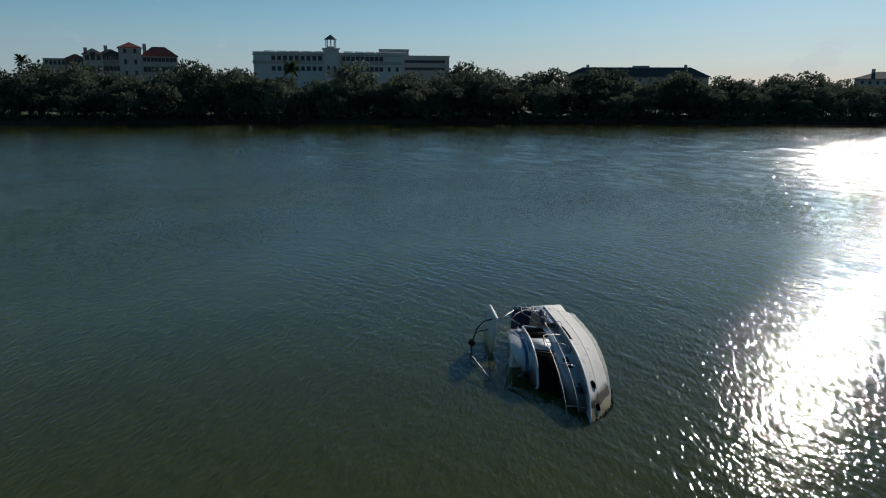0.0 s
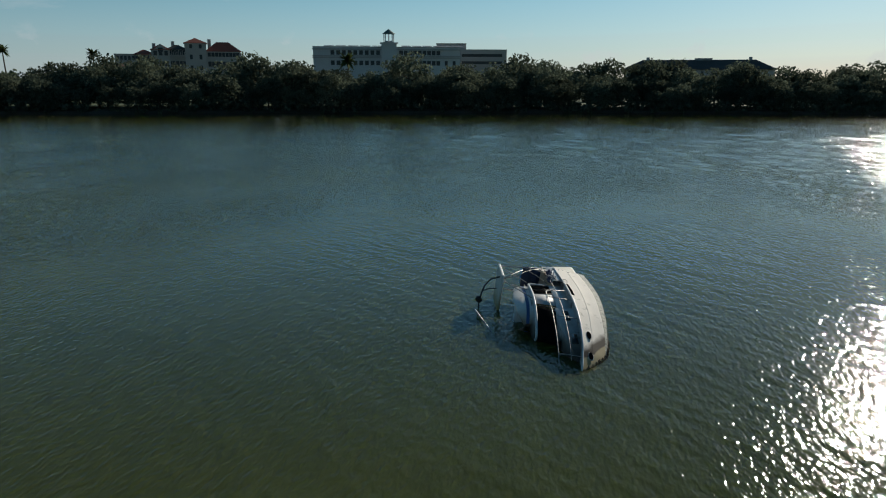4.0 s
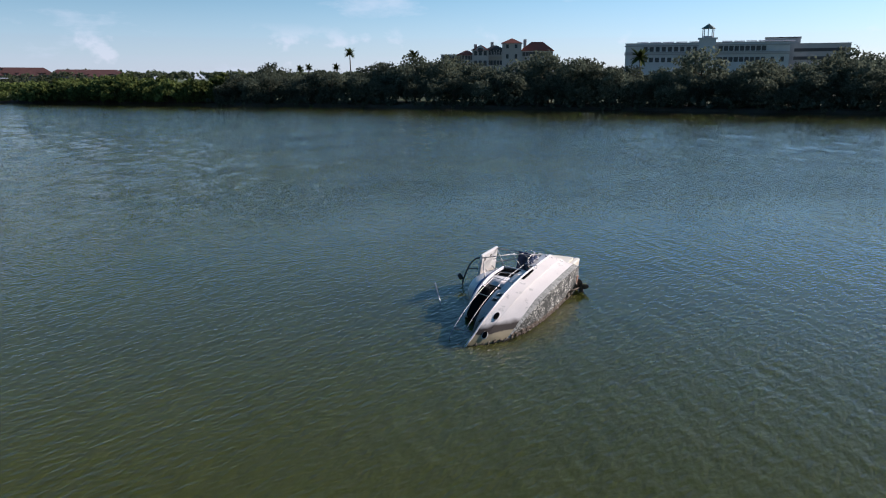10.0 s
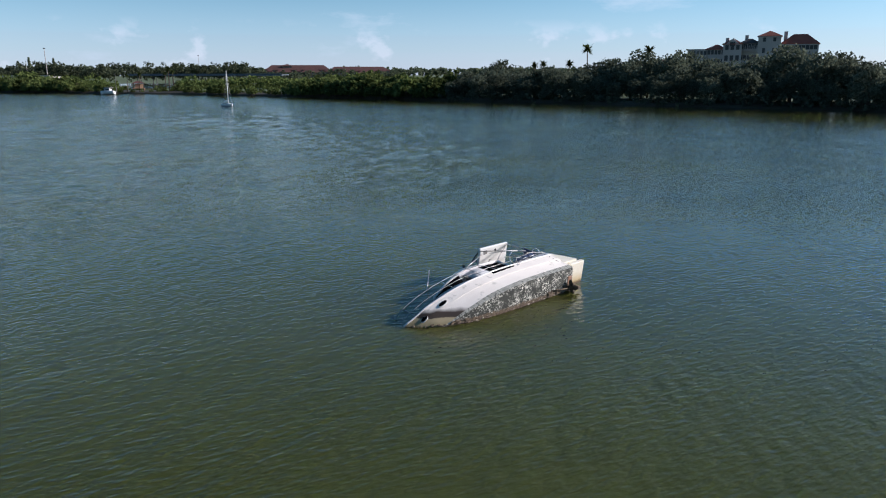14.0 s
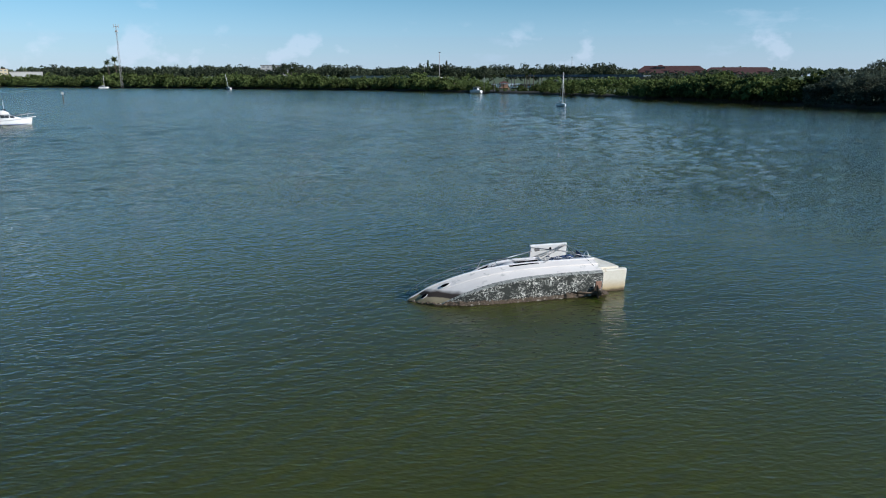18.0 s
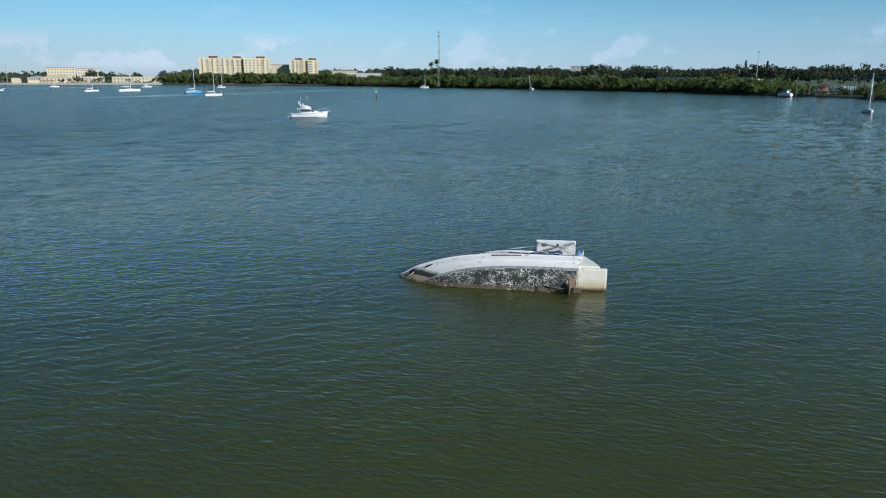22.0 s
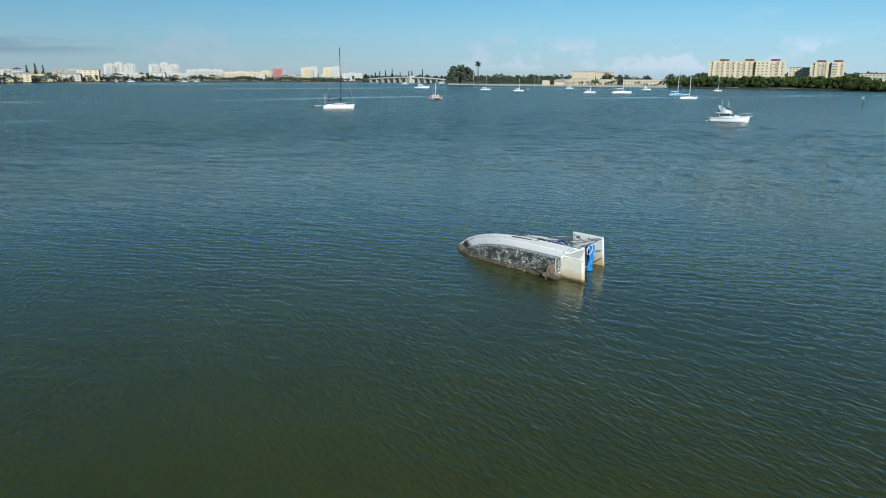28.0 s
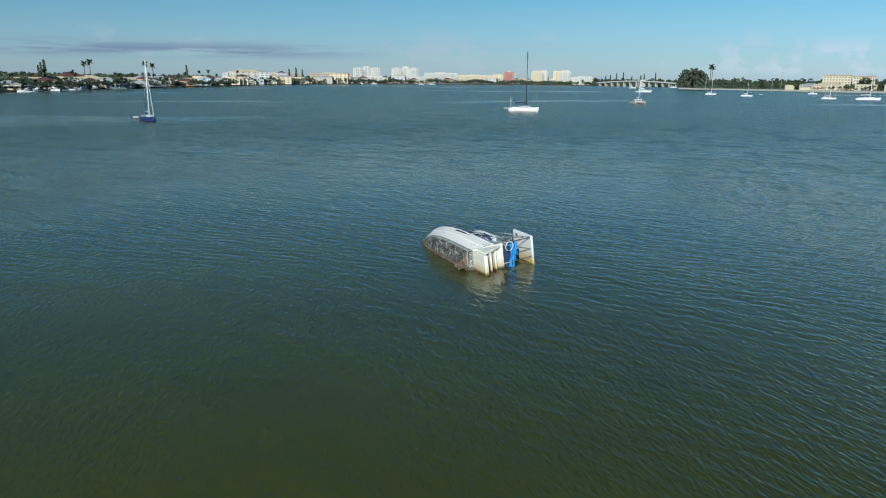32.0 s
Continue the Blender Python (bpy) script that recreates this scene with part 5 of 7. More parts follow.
# woods and hedges that nobody could count
def woods(name, label, points, depth, low, high, clumps, each, size, mat, seed, base=1.0):
    rng = np.random.default_rng(seed)
    pts = [Vector(p) for p in points]
    lens = [(b - a).length for a, b in zip(pts, pts[1:])]
    total = sum(lens)
    centres, radii = [], []
    for _ in range(int(total * clumps)):
        s = rng.uniform(0, total)
        k = 0
        while k < len(lens) - 1 and s > lens[k]:
            s -= lens[k]
            k += 1
        d = (pts[k + 1] - pts[k]).normalized()
        q = Vector((d.y, -d.x))
        p = pts[k] + d * s + q * rng.uniform(0, depth)
        if inlet_mouth(p):
            continue
        top = low + (high - low) * (0.5 + 0.75 * noise.noise(Vector((p.x * 0.035, p.y * 0.035, seed))) + 0.5 * noise.noise(Vector((p.x * 0.11, p.y * 0.11, seed + 5.0))))
        r = rng.uniform(0.10, 0.17) * high
        centres.append((p.x, p.y, base + max(0.4, top - r) * rng.uniform(0.12 if base < 0.7 else 0.25, 1.0) ** (0.8 if base < 0.7 else 0.5)))
        radii.append(r)
    return tagged(leaf_part(name, *leaves(centres, radii, each, size, rng), mat), label, "woods", kind="stuff")


woods("shore_bushes", "dark bushes and mangrove roots under the shore trees", EAST, 9.0, 2.4, 5.6, 5.2, 18, 0.45, M_OAK, 1, 0.0)
woods("shore_canopy", "joined crowns of the shore trees", [(x + 9, y) for x, y in EAST], 20, 7.0, 10.8, 4.0, 20, 0.42, M_OAK, 21)
woods("park_trees", "park trees behind the lawn", [(275, -190), (262, -100), (255, -20), (236, 50), (212, 105), (200, 170), (186, 230)], 26, 8, 12.5, 3.0, 14, 0.7, M_OAK, 2)
woods("shore_mangroves", "mangrove thicket behind the waterline", [(98, 275), (84, 312), (70, 345), (28, 396)], 16, 2.0, 4.4, 2.6, 16, 0.45, M_MANGROVE, 3, 0.4)
woods("marsh_scrub", "low green marsh scrub", [(150, 260), (118, 345), (60, 440), (10, 470)], 90, 1.0, 3.6, 7.0, 9, 0.8, M_MANGROVE, 4)
woods("mangrove_belt", "mangrove belt behind the waterline", [(28, 404), (-15, 458), (-145, 533), (-310, 600), (-350, 618)], 44, 5.0, 11.5, 7.5, 20, 0.6, M_MANGROVE, 5, 0.4)
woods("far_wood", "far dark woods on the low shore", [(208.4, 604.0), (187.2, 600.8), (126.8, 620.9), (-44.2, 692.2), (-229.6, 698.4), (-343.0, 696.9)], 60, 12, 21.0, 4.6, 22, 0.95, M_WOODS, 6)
woods("marsh_trees", "scattered trees behind the marsh", [(204.4, 227.1), (204.2, 316.3), (186.8, 373.2), (142.9, 389.2), (117.0, 407.6), (62.0, 489.6)], 22, 4.0, 9.0, 3.6, 12, 0.8, M_MANGROVE, 14)
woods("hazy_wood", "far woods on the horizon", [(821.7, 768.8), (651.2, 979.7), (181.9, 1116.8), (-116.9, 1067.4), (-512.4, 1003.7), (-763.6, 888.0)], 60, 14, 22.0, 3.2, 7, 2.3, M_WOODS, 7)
woods("green_point", "mangrove point below the apartment towers", [(-342.1, 624.8), (-421.0, 616.5), (-484.7, 604.7), (-537.4, 594.4)], 34, 9, 14.5, 11.0, 24, 0.85, M_MANGROVE, 8, 0.2)
woods("shed_bushes", "low mangroves in front of the waterside sheds", [(-263.3, 581.5), (-342.6, 620.0)], 14, 3.0, 6.5, 5.0, 12, 0.7, M_MANGROVE, 19, 0.2)
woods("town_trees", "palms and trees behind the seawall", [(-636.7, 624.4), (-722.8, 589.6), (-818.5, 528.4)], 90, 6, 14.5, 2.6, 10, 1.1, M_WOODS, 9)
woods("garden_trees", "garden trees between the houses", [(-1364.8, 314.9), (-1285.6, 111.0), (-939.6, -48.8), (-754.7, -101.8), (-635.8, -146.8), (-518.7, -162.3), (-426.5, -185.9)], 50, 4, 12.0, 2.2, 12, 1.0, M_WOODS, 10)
woods("waterfront_hedges", "garden shrubs and trees along the far seawall", [(-824.4, -49.7), (-700.1, -95.1), (-565.3, -131.9), (-476.4, -150.3), (-407.8, -173.1)], 16, 2.5, 9.0, 2.0, 12, 0.7, M_WOODS, 15)
woods("causeway_trees", "low trees along the far causeway", [(-1048.3, 611.6), (-1262.0, 563.8), (-1423.3, 328.3)], 60, 3, 10.0, 1.5, 10, 1.6, M_WOODS, 11)
woods("promenade_trees", "small trees along the town promenade", [(-542.7, 600.4), (-608.6, 567.4), (-674.7, 534.7)], 9, 2.5, 8.0, 0.7, 12, 0.8, M_WOODS, 22)
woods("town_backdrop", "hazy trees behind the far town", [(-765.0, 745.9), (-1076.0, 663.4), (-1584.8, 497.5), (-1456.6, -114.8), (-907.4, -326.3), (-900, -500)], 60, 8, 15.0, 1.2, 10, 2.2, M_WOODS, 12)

woods("bridge_scrub", "low trees under the steel bridge", [(183.9, 475.4), (145.9, 544.8), (87.4, 617.4)], 14, 4, 8.0, 3.0, 12, 0.8, M_WOODS, 20, 0.5)
woods("complex_trees", "dark trees in front of the red-roofed complex", [(409.4, 729.0), (359.8, 775.9), (288.0, 825.7)], 40, 7, 16.0, 3.2, 12, 1.1, M_WOODS, 16)
woods("city_trees", "palms and trees along the far city front", [(-1330.5, 581.8), (-1384.2, 435.5), (-1321.9, 305.2), (-1266.3, 189.5), (-1193.4, 84.4), (-1054.6, -6.6), (-889.3, -53.1)], 34, 3, 10.5, 3.2, 12, 1.1, M_WOODS, 17)
woods("point_trees", "row of palms and trees behind the town seawall", [(-622.4, 612.9), (-696.5, 556.0), (-785.0, 516.1)], 40, 4, 10.0, 1.8, 12, 1.0, M_WOODS, 18)

# single palms that stand clear of the trees
for (x, y, _), kind, s in (((217.0, 189.0, 0), 1, 1.33), ((248.7, 256.0, 0), 1, 1.18), ((206.6, 225.0, -43.2), 0, 1.15), ((208.0, 244.0, -41.2), 0, 1.0), ((208.2, 85.7, -68.3), 3, 1.0),
                           ((225.4, 214.1, -49.8), 0, 1.05), ((206.6, 248.4, -43.4), 0, 0.97), ((71.1, 361.8, -10.6), 0, 0.75), ((68.0, 365.4, -10.0), 0, 0.68), ((55.9, 367.3, -8.3), 0, 0.66), ((50.9, 370.1, -7.5), 0, 0.6),
                           ((70.4, 369.0, -10.3), 1, 0.62), ((-219.1, 575.3, 19.9), 0, 1.6), ((-227.6, 582.8, 20.4), 0, 1.45), ((-731.5, 478.4, 55.9), 1, 1.35), ((-724.2, 472.0, 58.0), 1, 1.45), ((-95.6, 665.1, 9.0), 0, 1.0), ((-640.6, -121.3, -260.2), 1, 1.12), ((-651.6, -116.7, -260.8), 1, 1.05), ((-583.3, -152.2, -256.7), 1, 1.12), ((-584.3, -156.5, -256.3), 1, 1.05), ((-466.2, -163.5, -252.5), 0, 0.8), ((-518.0, -145.8, -255.8), 0, 0.75), ((-572.6, -131.4, -258.3), 0, 0.85), ((-576.1, -129.3, -258.5), 0, 0.78), ((-662.7, -109.9, -261.5), 0, 0.8), ((-447.2, -163.7, -251.9), 0, 0.7)):
    PALMS[kind].put(stand(x, y, 1.0, (x * 7) % 360, s))
for (x, y, _), s in (((-1160.3, 24.0, 88.6), 1.5), ((-1160.5, 14.3, 89.1), 1.1), ((-1150.6, 3.6, 89.6), 1.0), ((-507.6, -164.7, -253.7), 0.78), ((-510.1, -163.3, -253.9), 0.86), ((-507.1, -166.3, -253.5), 0.7), ((-804.4, -107.4, -263.0), 0.95), ((31.1, 672.7, -2.7), 0.98), ((47.8, 661.7, -4.1), 0.95)):
    CONIFERS[0].put(stand(x, y, 1.0, 0, s * 1.0, s))


def build_banyan(m):
    rng = np.random.default_rng(77)
    t = thing("banyan_tree", "huge round dark green tree on the far point", "tree", m)
    bm = tubed([(0, 0, -0.5), (0, 0, 9)], 1.6, 8, 0.8)
    for k in range(6):
        a = k * 1.05
        tube(bm, [(0, 0, 5), (5 * math.cos(a), 5 * math.sin(a), 10), (10 * math.cos(a), 10 * math.sin(a), 15)], 0.7, 6, 0.2)
    part("trunk", bm, M_BARK, t)
    c, r = [], []
    for _ in range(170):
        a, q = rng.uniform(0, 2 * math.pi), math.sqrt(rng.uniform(0, 1))
        h = 3 + 19 * math.sqrt(max(0.02, 1 - q ** 2.6)) * rng.uniform(0.15, 1.0)
        c.append((17 * q * math.cos(a), 17 * q * math.sin(a), h))
        r.append(rng.uniform(1.8, 3.2))
    leaf_part("crown", *leaves(c, r, 34, 1.1, rng), M_OAK, t)
    return t


build_banyan(stand(-813.1, 502.8, 0.8, 0, 1.12))

# ---- buildings ----
M_WHITEWALL = material("white_stucco", (0.43, 0.425, 0.41), (0.36, 0.355, 0.34), 0.8, 0.1, 2.0, 0.1)
# warmer, lighter copy of the white stucco: the sunlit look put into the colour
M_CITYWHITE = material("sunlit_white_render", (0.54, 0.515, 0.46), (0.45, 0.43, 0.385), 0.8, 0.1, 2.0, 0.1)
M_BEIGE = material("beige_stucco", (0.47, 0.42, 0.34), (0.39, 0.35, 0.28), 0.8, 0.1, 2.0, 0.1)
M_PALEWALL = material("pale_grey_stucco", (0.50, 0.47, 0.46), (0.43, 0.41, 0.40), 0.8, 0.1, 2.0, 0.1)
M_COPPER = material("green_copper", (0.07, 0.16, 0.14), (0.04, 0.10, 0.09), 0.6, 0.8, 4.0, 0.1)
M_OFFICE = material("weathered_white_render", (0.62, 0.62, 0.63), (0.52, 0.52, 0.53), 0.85, 0.1, 2.0, 0.1)
M_OFFICETRIM = material("grey_render", (0.44, 0.43, 0.43), (0.36, 0.35, 0.35), 0.85, 0.1, 2.0, 0.1)
M_OLDSTONE = material("old_stone_render", (0.52, 0.46, 0.44), (0.42, 0.37, 0.35), 0.85, 0.12, 2.0, 0.1)
M_CREAM = material("cream_stucco", (0.61, 0.50, 0.32), (0.52, 0.43, 0.275), 0.8, 0.08, 1.5, 0.1)
M_YELLOW = material("pale_yellow_stucco", (0.52, 0.45, 0.30), (0.45, 0.39, 0.26), 0.8, 0.1, 1.5, 0.1)
# darker than the tan stucco: the walls' shade is put into the colour
M_COMPLEX = material("shaded_brown_stucco", (0.27, 0.18, 0.12), (0.20, 0.13, 0.09), 0.85, 0.1, 1.5, 0.1)
M_TAN = material("tan_stucco", (0.42, 0.33, 0.23), (0.35, 0.27, 0.19), 0.8, 0.1, 1.5, 0.1)
M_PINK = material("red_brick_render", (0.40, 0.15, 0.12), (0.33, 0.12, 0.10), 0.8, 0.1, 1.5, 0.1)
M_AQUA = material("pale_blue_stucco", (0.55, 0.70, 0.74), (0.48, 0.62, 0.66), 0.8, 0.1, 1.5, 0.1)
M_REDROOF = material("red_tile_roof", (0.36, 0.10, 0.06), (0.26, 0.07, 0.045), 0.8, 0.3, 3.0, 0.4)
M_BROWNROOF = material("brown_tile_roof", (0.135, 0.056, 0.048), (0.085, 0.038, 0.034), 0.8, 0.2, 3.0, 0.4)
M_DARKROOF = material("dark_shingle_roof", (0.075, 0.070, 0.068), (0.05, 0.048, 0.046), 0.85, 0.3, 3.0, 0.4)
M_GREYROOF = material("grey_roof", (0.38, 0.37, 0.36), (0.30, 0.29, 0.28), 0.8, 0.2, 2.0, 0.2)
M_WINDOW = material("dark_window_glass", (0.035, 0.042, 0.050), (0.025, 0.03, 0.036), 0.35, 0.5, 4.0, 0.0)
# lighter than the near glass: distance haze put into the colour
M_WINPALE = material("hazed_window_glass", (0.20, 0.22, 0.25), (0.13, 0.14, 0.16), 0.4, 0.3, 3.0, 0.0)
M_SOLAR = material("solar_panel", (0.07, 0.085, 0.11), (0.05, 0.06, 0.08), 0.6, 0.5, 6.0, 0.0)
M_CONCRETE = material("concrete", (0.46, 0.44, 0.41), (0.36, 0.345, 0.32), 0.85, 0.15, 3.0, 0.2)
M_BLUESTEEL = material("blue_grey_steel", (0.16, 0.20, 0.26), (0.11, 0.14, 0.19), 0.6, 0.3, 3.0, 0.1)
M_WHITEBOAT = material("white_gelcoat", (0.66, 0.66, 0.65), (0.58, 0.58, 0.57), 0.25, 0.6, 6.0, 0.02)
M_NAVY = material("navy_gelcoat", (0.018, 0.028, 0.11), (0.012, 0.02, 0.07), 0.22, 0.6, 6.0, 0.02)
M_SKYBLUE = material("blue_hull_paint", (0.10, 0.32, 0.58), (0.07, 0.24, 0.46), 0.3, 0.6, 6.0, 0.02)
M_BUFF = material("buff_hull_paint", (0.66, 0.52, 0.44), (0.55, 0.42, 0.35), 0.4, 0.6, 6.0, 0.02)
M_TEAL = material("teal_sailcover", (0.03, 0.24, 0.24), (0.02, 0.17, 0.17), 0.8, 2.0, 12.0, 0.3)
M_SPAR = material("painted_spar", (0.72, 0.72, 0.70), (0.62, 0.62, 0.60), 0.4, 2.0, 12.0, 0.02)
M_DARKSPAR = material("black_spar", (0.03, 0.03, 0.035), (0.02, 0.02, 0.024), 0.4, 2.0, 12.0, 0.02)
M_ORANGE = material("faded_orange_paint", (0.50, 0.30, 0.18), (0.42, 0.25, 0.15), 0.7, 1.0, 8.0, 0.1)

_window_mesh = {}


def window_mesh(w, h, glass):
    key = (round(w, 1), round(h, 1), glass.name)
    if key not in _window_mesh:
        bm = boxed(-w / 2, -0.10, -h / 2, w / 2, 0.02, h / 2)
        me = bpy.data.meshes.new("window")
        bm.to_mesh(me)
        bm.free()
        me.materials.append(glass)
        _window_mesh[key] = me
    return _window_mesh[key]


def add_windows(parent, x0, x1, rows, bays, size, y=0.0):
    # beyond 600 m the glass with haze in its colour is used
    glass = M_WINDOW if math.hypot(parent.matrix_basis.translation.x, parent.matrix_basis.translation.y) < 600 else M_WINPALE
    me = window_mesh(*size, glass)
    for z in rows:
        for k in range(bays):
            o = new("window", me)
            o.parent = parent
            o.matrix_basis = pose(x0 + (x1 - x0) * (k + 0.5) / bays, y, z)


def hip(bm, x0, y0, x1, y1, z, rise, over=0.6):
    """A hipped roof over a rectangle, with a thin eave."""
    x0, y0, x1, y1 = x0 - over, y0 - over, x1 + over, y1 + over
    dx, dy = x1 - x0, y1 - y0
    k = min(dx, dy) / 2
    lo = [bm.verts.new(p) for p in ((x0, y0, z - 0.25), (x1, y0, z - 0.25), (x1, y1, z - 0.25), (x0, y1, z - 0.25))]
    e = [bm.verts.new(p) for p in ((x0, y0, z), (x1, y0, z), (x1, y1, z), (x0, y1, z))]
    if dx >= dy:
        a, b = bm.verts.new((x0 + k, (y0 + y1) / 2, z + rise)), bm.verts.new((x1 - k + 0.01, (y0 + y1) / 2, z + rise))
        bm.faces.new((e[0], e[1], b, a)), bm.faces.new((e[2], e[3], a, b)), bm.faces.new((e[1], e[2], b)), bm.faces.new((e[3], e[0], a))
    else:
        a, b = bm.verts.new(((x0 + x1) / 2, y0 + k, z + rise)), bm.verts.new(((x0 + x1) / 2, y1 - k + 0.01, z + rise))
        bm.faces.new((e[1], e[2], b, a)), bm.faces.new((e[3], e[0], a, b)), bm.faces.new((e[0], e[1], a)), bm.faces.new((e[2], e[3], b))
    bm.faces.new(lo[::-1])
    for i in range(4):
        bm.faces.new((lo[i], lo[(i + 1) % 4], e[(i + 1) % 4], e[i]))
    return bm


def block(parent, x0, x1, depth, z1, wall, floors=0, bays=0, size=(1.4, 1.5), roof="flat", roofmat=None, rise=2.5, y0=0.0, first=None, gap=3.1):
    """One block of a building: walls, roof and windows on its front and sides."""
    part("wall", boxed(x0, y0, 0, x1, y0 + depth, z1), wall, parent)
    if roof == "hip":
        part("roof", hip(bmesh.new(), x0, y0, x1, y0 + depth, z1, rise), roofmat, parent)
    else:
        bm = boxed(x0 - 0.25, y0 - 0.25, z1, x1 + 0.25, y0 + depth + 0.25, z1 + 0.5)
        part("roof_parapet", bm, roofmat or wall, parent)
    top = z1 - 1.7 if first is None else first
    if floors:
        add_windows(parent, x0 + 0.6, x1 - 0.6, [top - gap * k for k in range(floors)], bays, size, y0)


def building(name, label, category, spot, group=""):
    x, y, turn = spot
    return thing(name, label, category, pose(x, y, 0.9, 0, 0, turn), group)


# long white building with a lantern tower
hs = building("office_building", "long white office building with dark windows and a lantern tower", "building", (416.7, 131.7, -72.5))
L0, L1, HZ = -46.36, 44.04, 27.84
block(hs, L0, L1, 22, HZ, M_OFFICE, roofmat=M_OFFICETRIM)
add_windows(hs, L0 + 10, -5, (24.70, 18.56), 9, (2.3, 2.7))
add_windows(hs, 6, L1 - 12, (24.70, 18.56), 9, (2.3, 2.7))
add_windows(hs, L1 - 11, L1 - 1, (18.56,), 2, (1.8, 2.7))
for z in (26.68, 22.71, 21.72):
    part("cornice", boxed(L0 - 0.5, -0.7, z - 0.35, L1 + 0.5, 0.05, z + 0.35), M_OFFICETRIM, hs)
for k in range(6):
    a, b = (L0 + 6 + k * 7.5, L0 + 12.5 + k * 7.5) if k < 5 else (-8, -6)
    part("solar_panel", loft([[(a, 3, HZ + 0.7), (a, 12, HZ + 1.6)], [(b, 3, HZ + 0.7), (b, 12, HZ + 1.6)]]), M_SOLAR, hs)
for k in range(6):
    a, b = 8 + k * 6.6, 13.8 + k * 6.6
    part("solar_panel", loft([[(a, 3, HZ + 0.7), (a, 12, HZ + 1.7)], [(b, 3, HZ + 0.7), (b, 12, HZ + 1.7)]]), M_SOLAR, hs)
tw = 30.15
part("tower_shaft", boxed(-4.6, -3.0, 0, 4.6, 6.5, tw), M_OFFICE, hs, "white stair tower")
part("tower_cap", boxed(-5.4, -3.8, tw, 5.4, 7.3, tw + 0.6), M_OFFICE, hs)
lt1 = 35.98
for k in range(8):
    a = k * math.pi / 4
    part("lantern_post", boxed(3.0 * math.cos(a) - 0.25, 1.7 + 3.0 * math.sin(a) - 0.25, tw, 3.0 * math.cos(a) + 0.25, 1.7 + 3.0 * math.sin(a) + 0.25, lt1), M_OFFICE, hs)
bm = bmesh.new()
bmesh.ops.create_cone(bm, cap_ends=True, segments=8, radius1=2.6, radius2=2.6, depth=1.6, matrix=Matrix.Translation((0, 1.7, tw + 0.9)))
part("lantern_base", bm, M_OFFICE, hs)
bm = bmesh.new()
bmesh.ops.create_cone(bm, cap_ends=True, segments=8, radius1=4.2, radius2=0.1, depth=38.88 - 35.98, matrix=Matrix.Translation((0, 1.7, (lt1 + 38.88) / 2)))
part("lantern_roof", bm, M_COPPER, hs, "green copper lantern roof")
add_windows(hs, -3.5, 3.5, (19.05, 16.42), 2, (1.6, 2.2), -3.0)
an = building("office_annex", "plain pale office wing with ribbon windows", "building", (465.3, 95.9, -78.1))
AW, AZ = 31.13, 27.97
block(an, 0, AW, 25, AZ, M_OFFICETRIM, roofmat=M_OFFICETRIM)
for z in (24.57, 19.79):
    add_windows(an, 1, AW - 3, (z,), 6, (4.6, 1.9))
block(an, -16, 4, 18, 32.16, M_OFFICETRIM, roofmat=M_DARKROOF, y0=6)

# red-roofed villa-like block
rb = building("red_roofed_building", "pale stone building with red tile roofs, a tower and chimneys", "building", (357.2, 228.4, -58.3))
def rx(px):
    return (px - 796) * 448 / 1290
def rz(py):
    return lerp(py, ((69, 30.96), (120, 14.25)))
block(rb, rx(674), rx(706), 14, rz(98), M_OLDSTONE, 2, 5, (1.3, 2.2), gap=5.0)
block(rb, rx(703), rx(733), 9, rz(97), M_OLDSTONE, 2, 5, (1.4, 2.4), "hip", M_REDROOF, 2.6, gap=5.0)
block(rb, rx(729), rx(757), 10, rz(89), M_OLDSTONE, 2, 3, (1.8, 3.0), "hip", M_REDROOF, 3.2, y0=-3, gap=6.0)
bm = bmesh.new()
g0, g1, gm = rx(731), rx(755), rx(743)
fr = [bm.verts.new((x, -3.4, z)) for x, z in ((g0, rz(91)), (g1, rz(91)), (gm, rz(80)))]
bk = [bm.verts.new((x, 2.0, z)) for x, z in ((g0, rz(91)), (g1, rz(91)), (gm, rz(80)))]
bm.faces.new(fr), bm.faces.new(bk[::-1])
for k in range(3):
    bm.faces.new((fr[k], fr[(k + 1) % 3], bk[(k + 1) % 3], bk[k]))
bmesh.ops.recalc_face_normals(bm, faces=bm.faces)
part("gable", bm, M_OLDSTONE, rb, "pale stone gable over the bay")
part("gable_window", boxed(gm - 1.3, -3.55, rz(93), gm + 1.3, -3.3, rz(86)), M_WINDOW, rb)
block(rb, rx(752), rx(783), 9, rz(88), M_OLDSTONE, 2, 5, (1.6, 2.6), "hip", M_DARKROOF, 2.6, gap=6.0)
part("balcony", boxed(rx(755), -1.8, rz(101), rx(780), 0.0, rz(99)), M_OLDSTONE, rb)
for k in range(5):
    x = rx(756) + (rx(779) - rx(756)) * k / 4
    part("balcony_post", boxed(x - 0.2, -1.7, rz(99), x + 0.2, -1.4, rz(92)), M_OLDSTONE, rb)
block(rb, rx(780), rx(813), 12, rz(77), M_OLDSTONE, 3, 2, (1.5, 2.6), "hip", M_REDROOF, 3.0, y0=-2, gap=6.0)
block(rb, rx(813), rx(867), 12, rz(90), M_OLDSTONE, 2, 9, (1.7, 2.8), "hip", M_REDROOF, 5.2, gap=5.5)
part("cornice", boxed(rx(813), -0.5, rz(92.5), rx(867), 0.05, rz(91)), M_OLDSTONE, rb)
part("cornice", boxed(rx(780) - 0.4, -2.5, rz(79.5), rx(813) + 0.4, -1.95, rz(78)), M_OLDSTONE, rb)
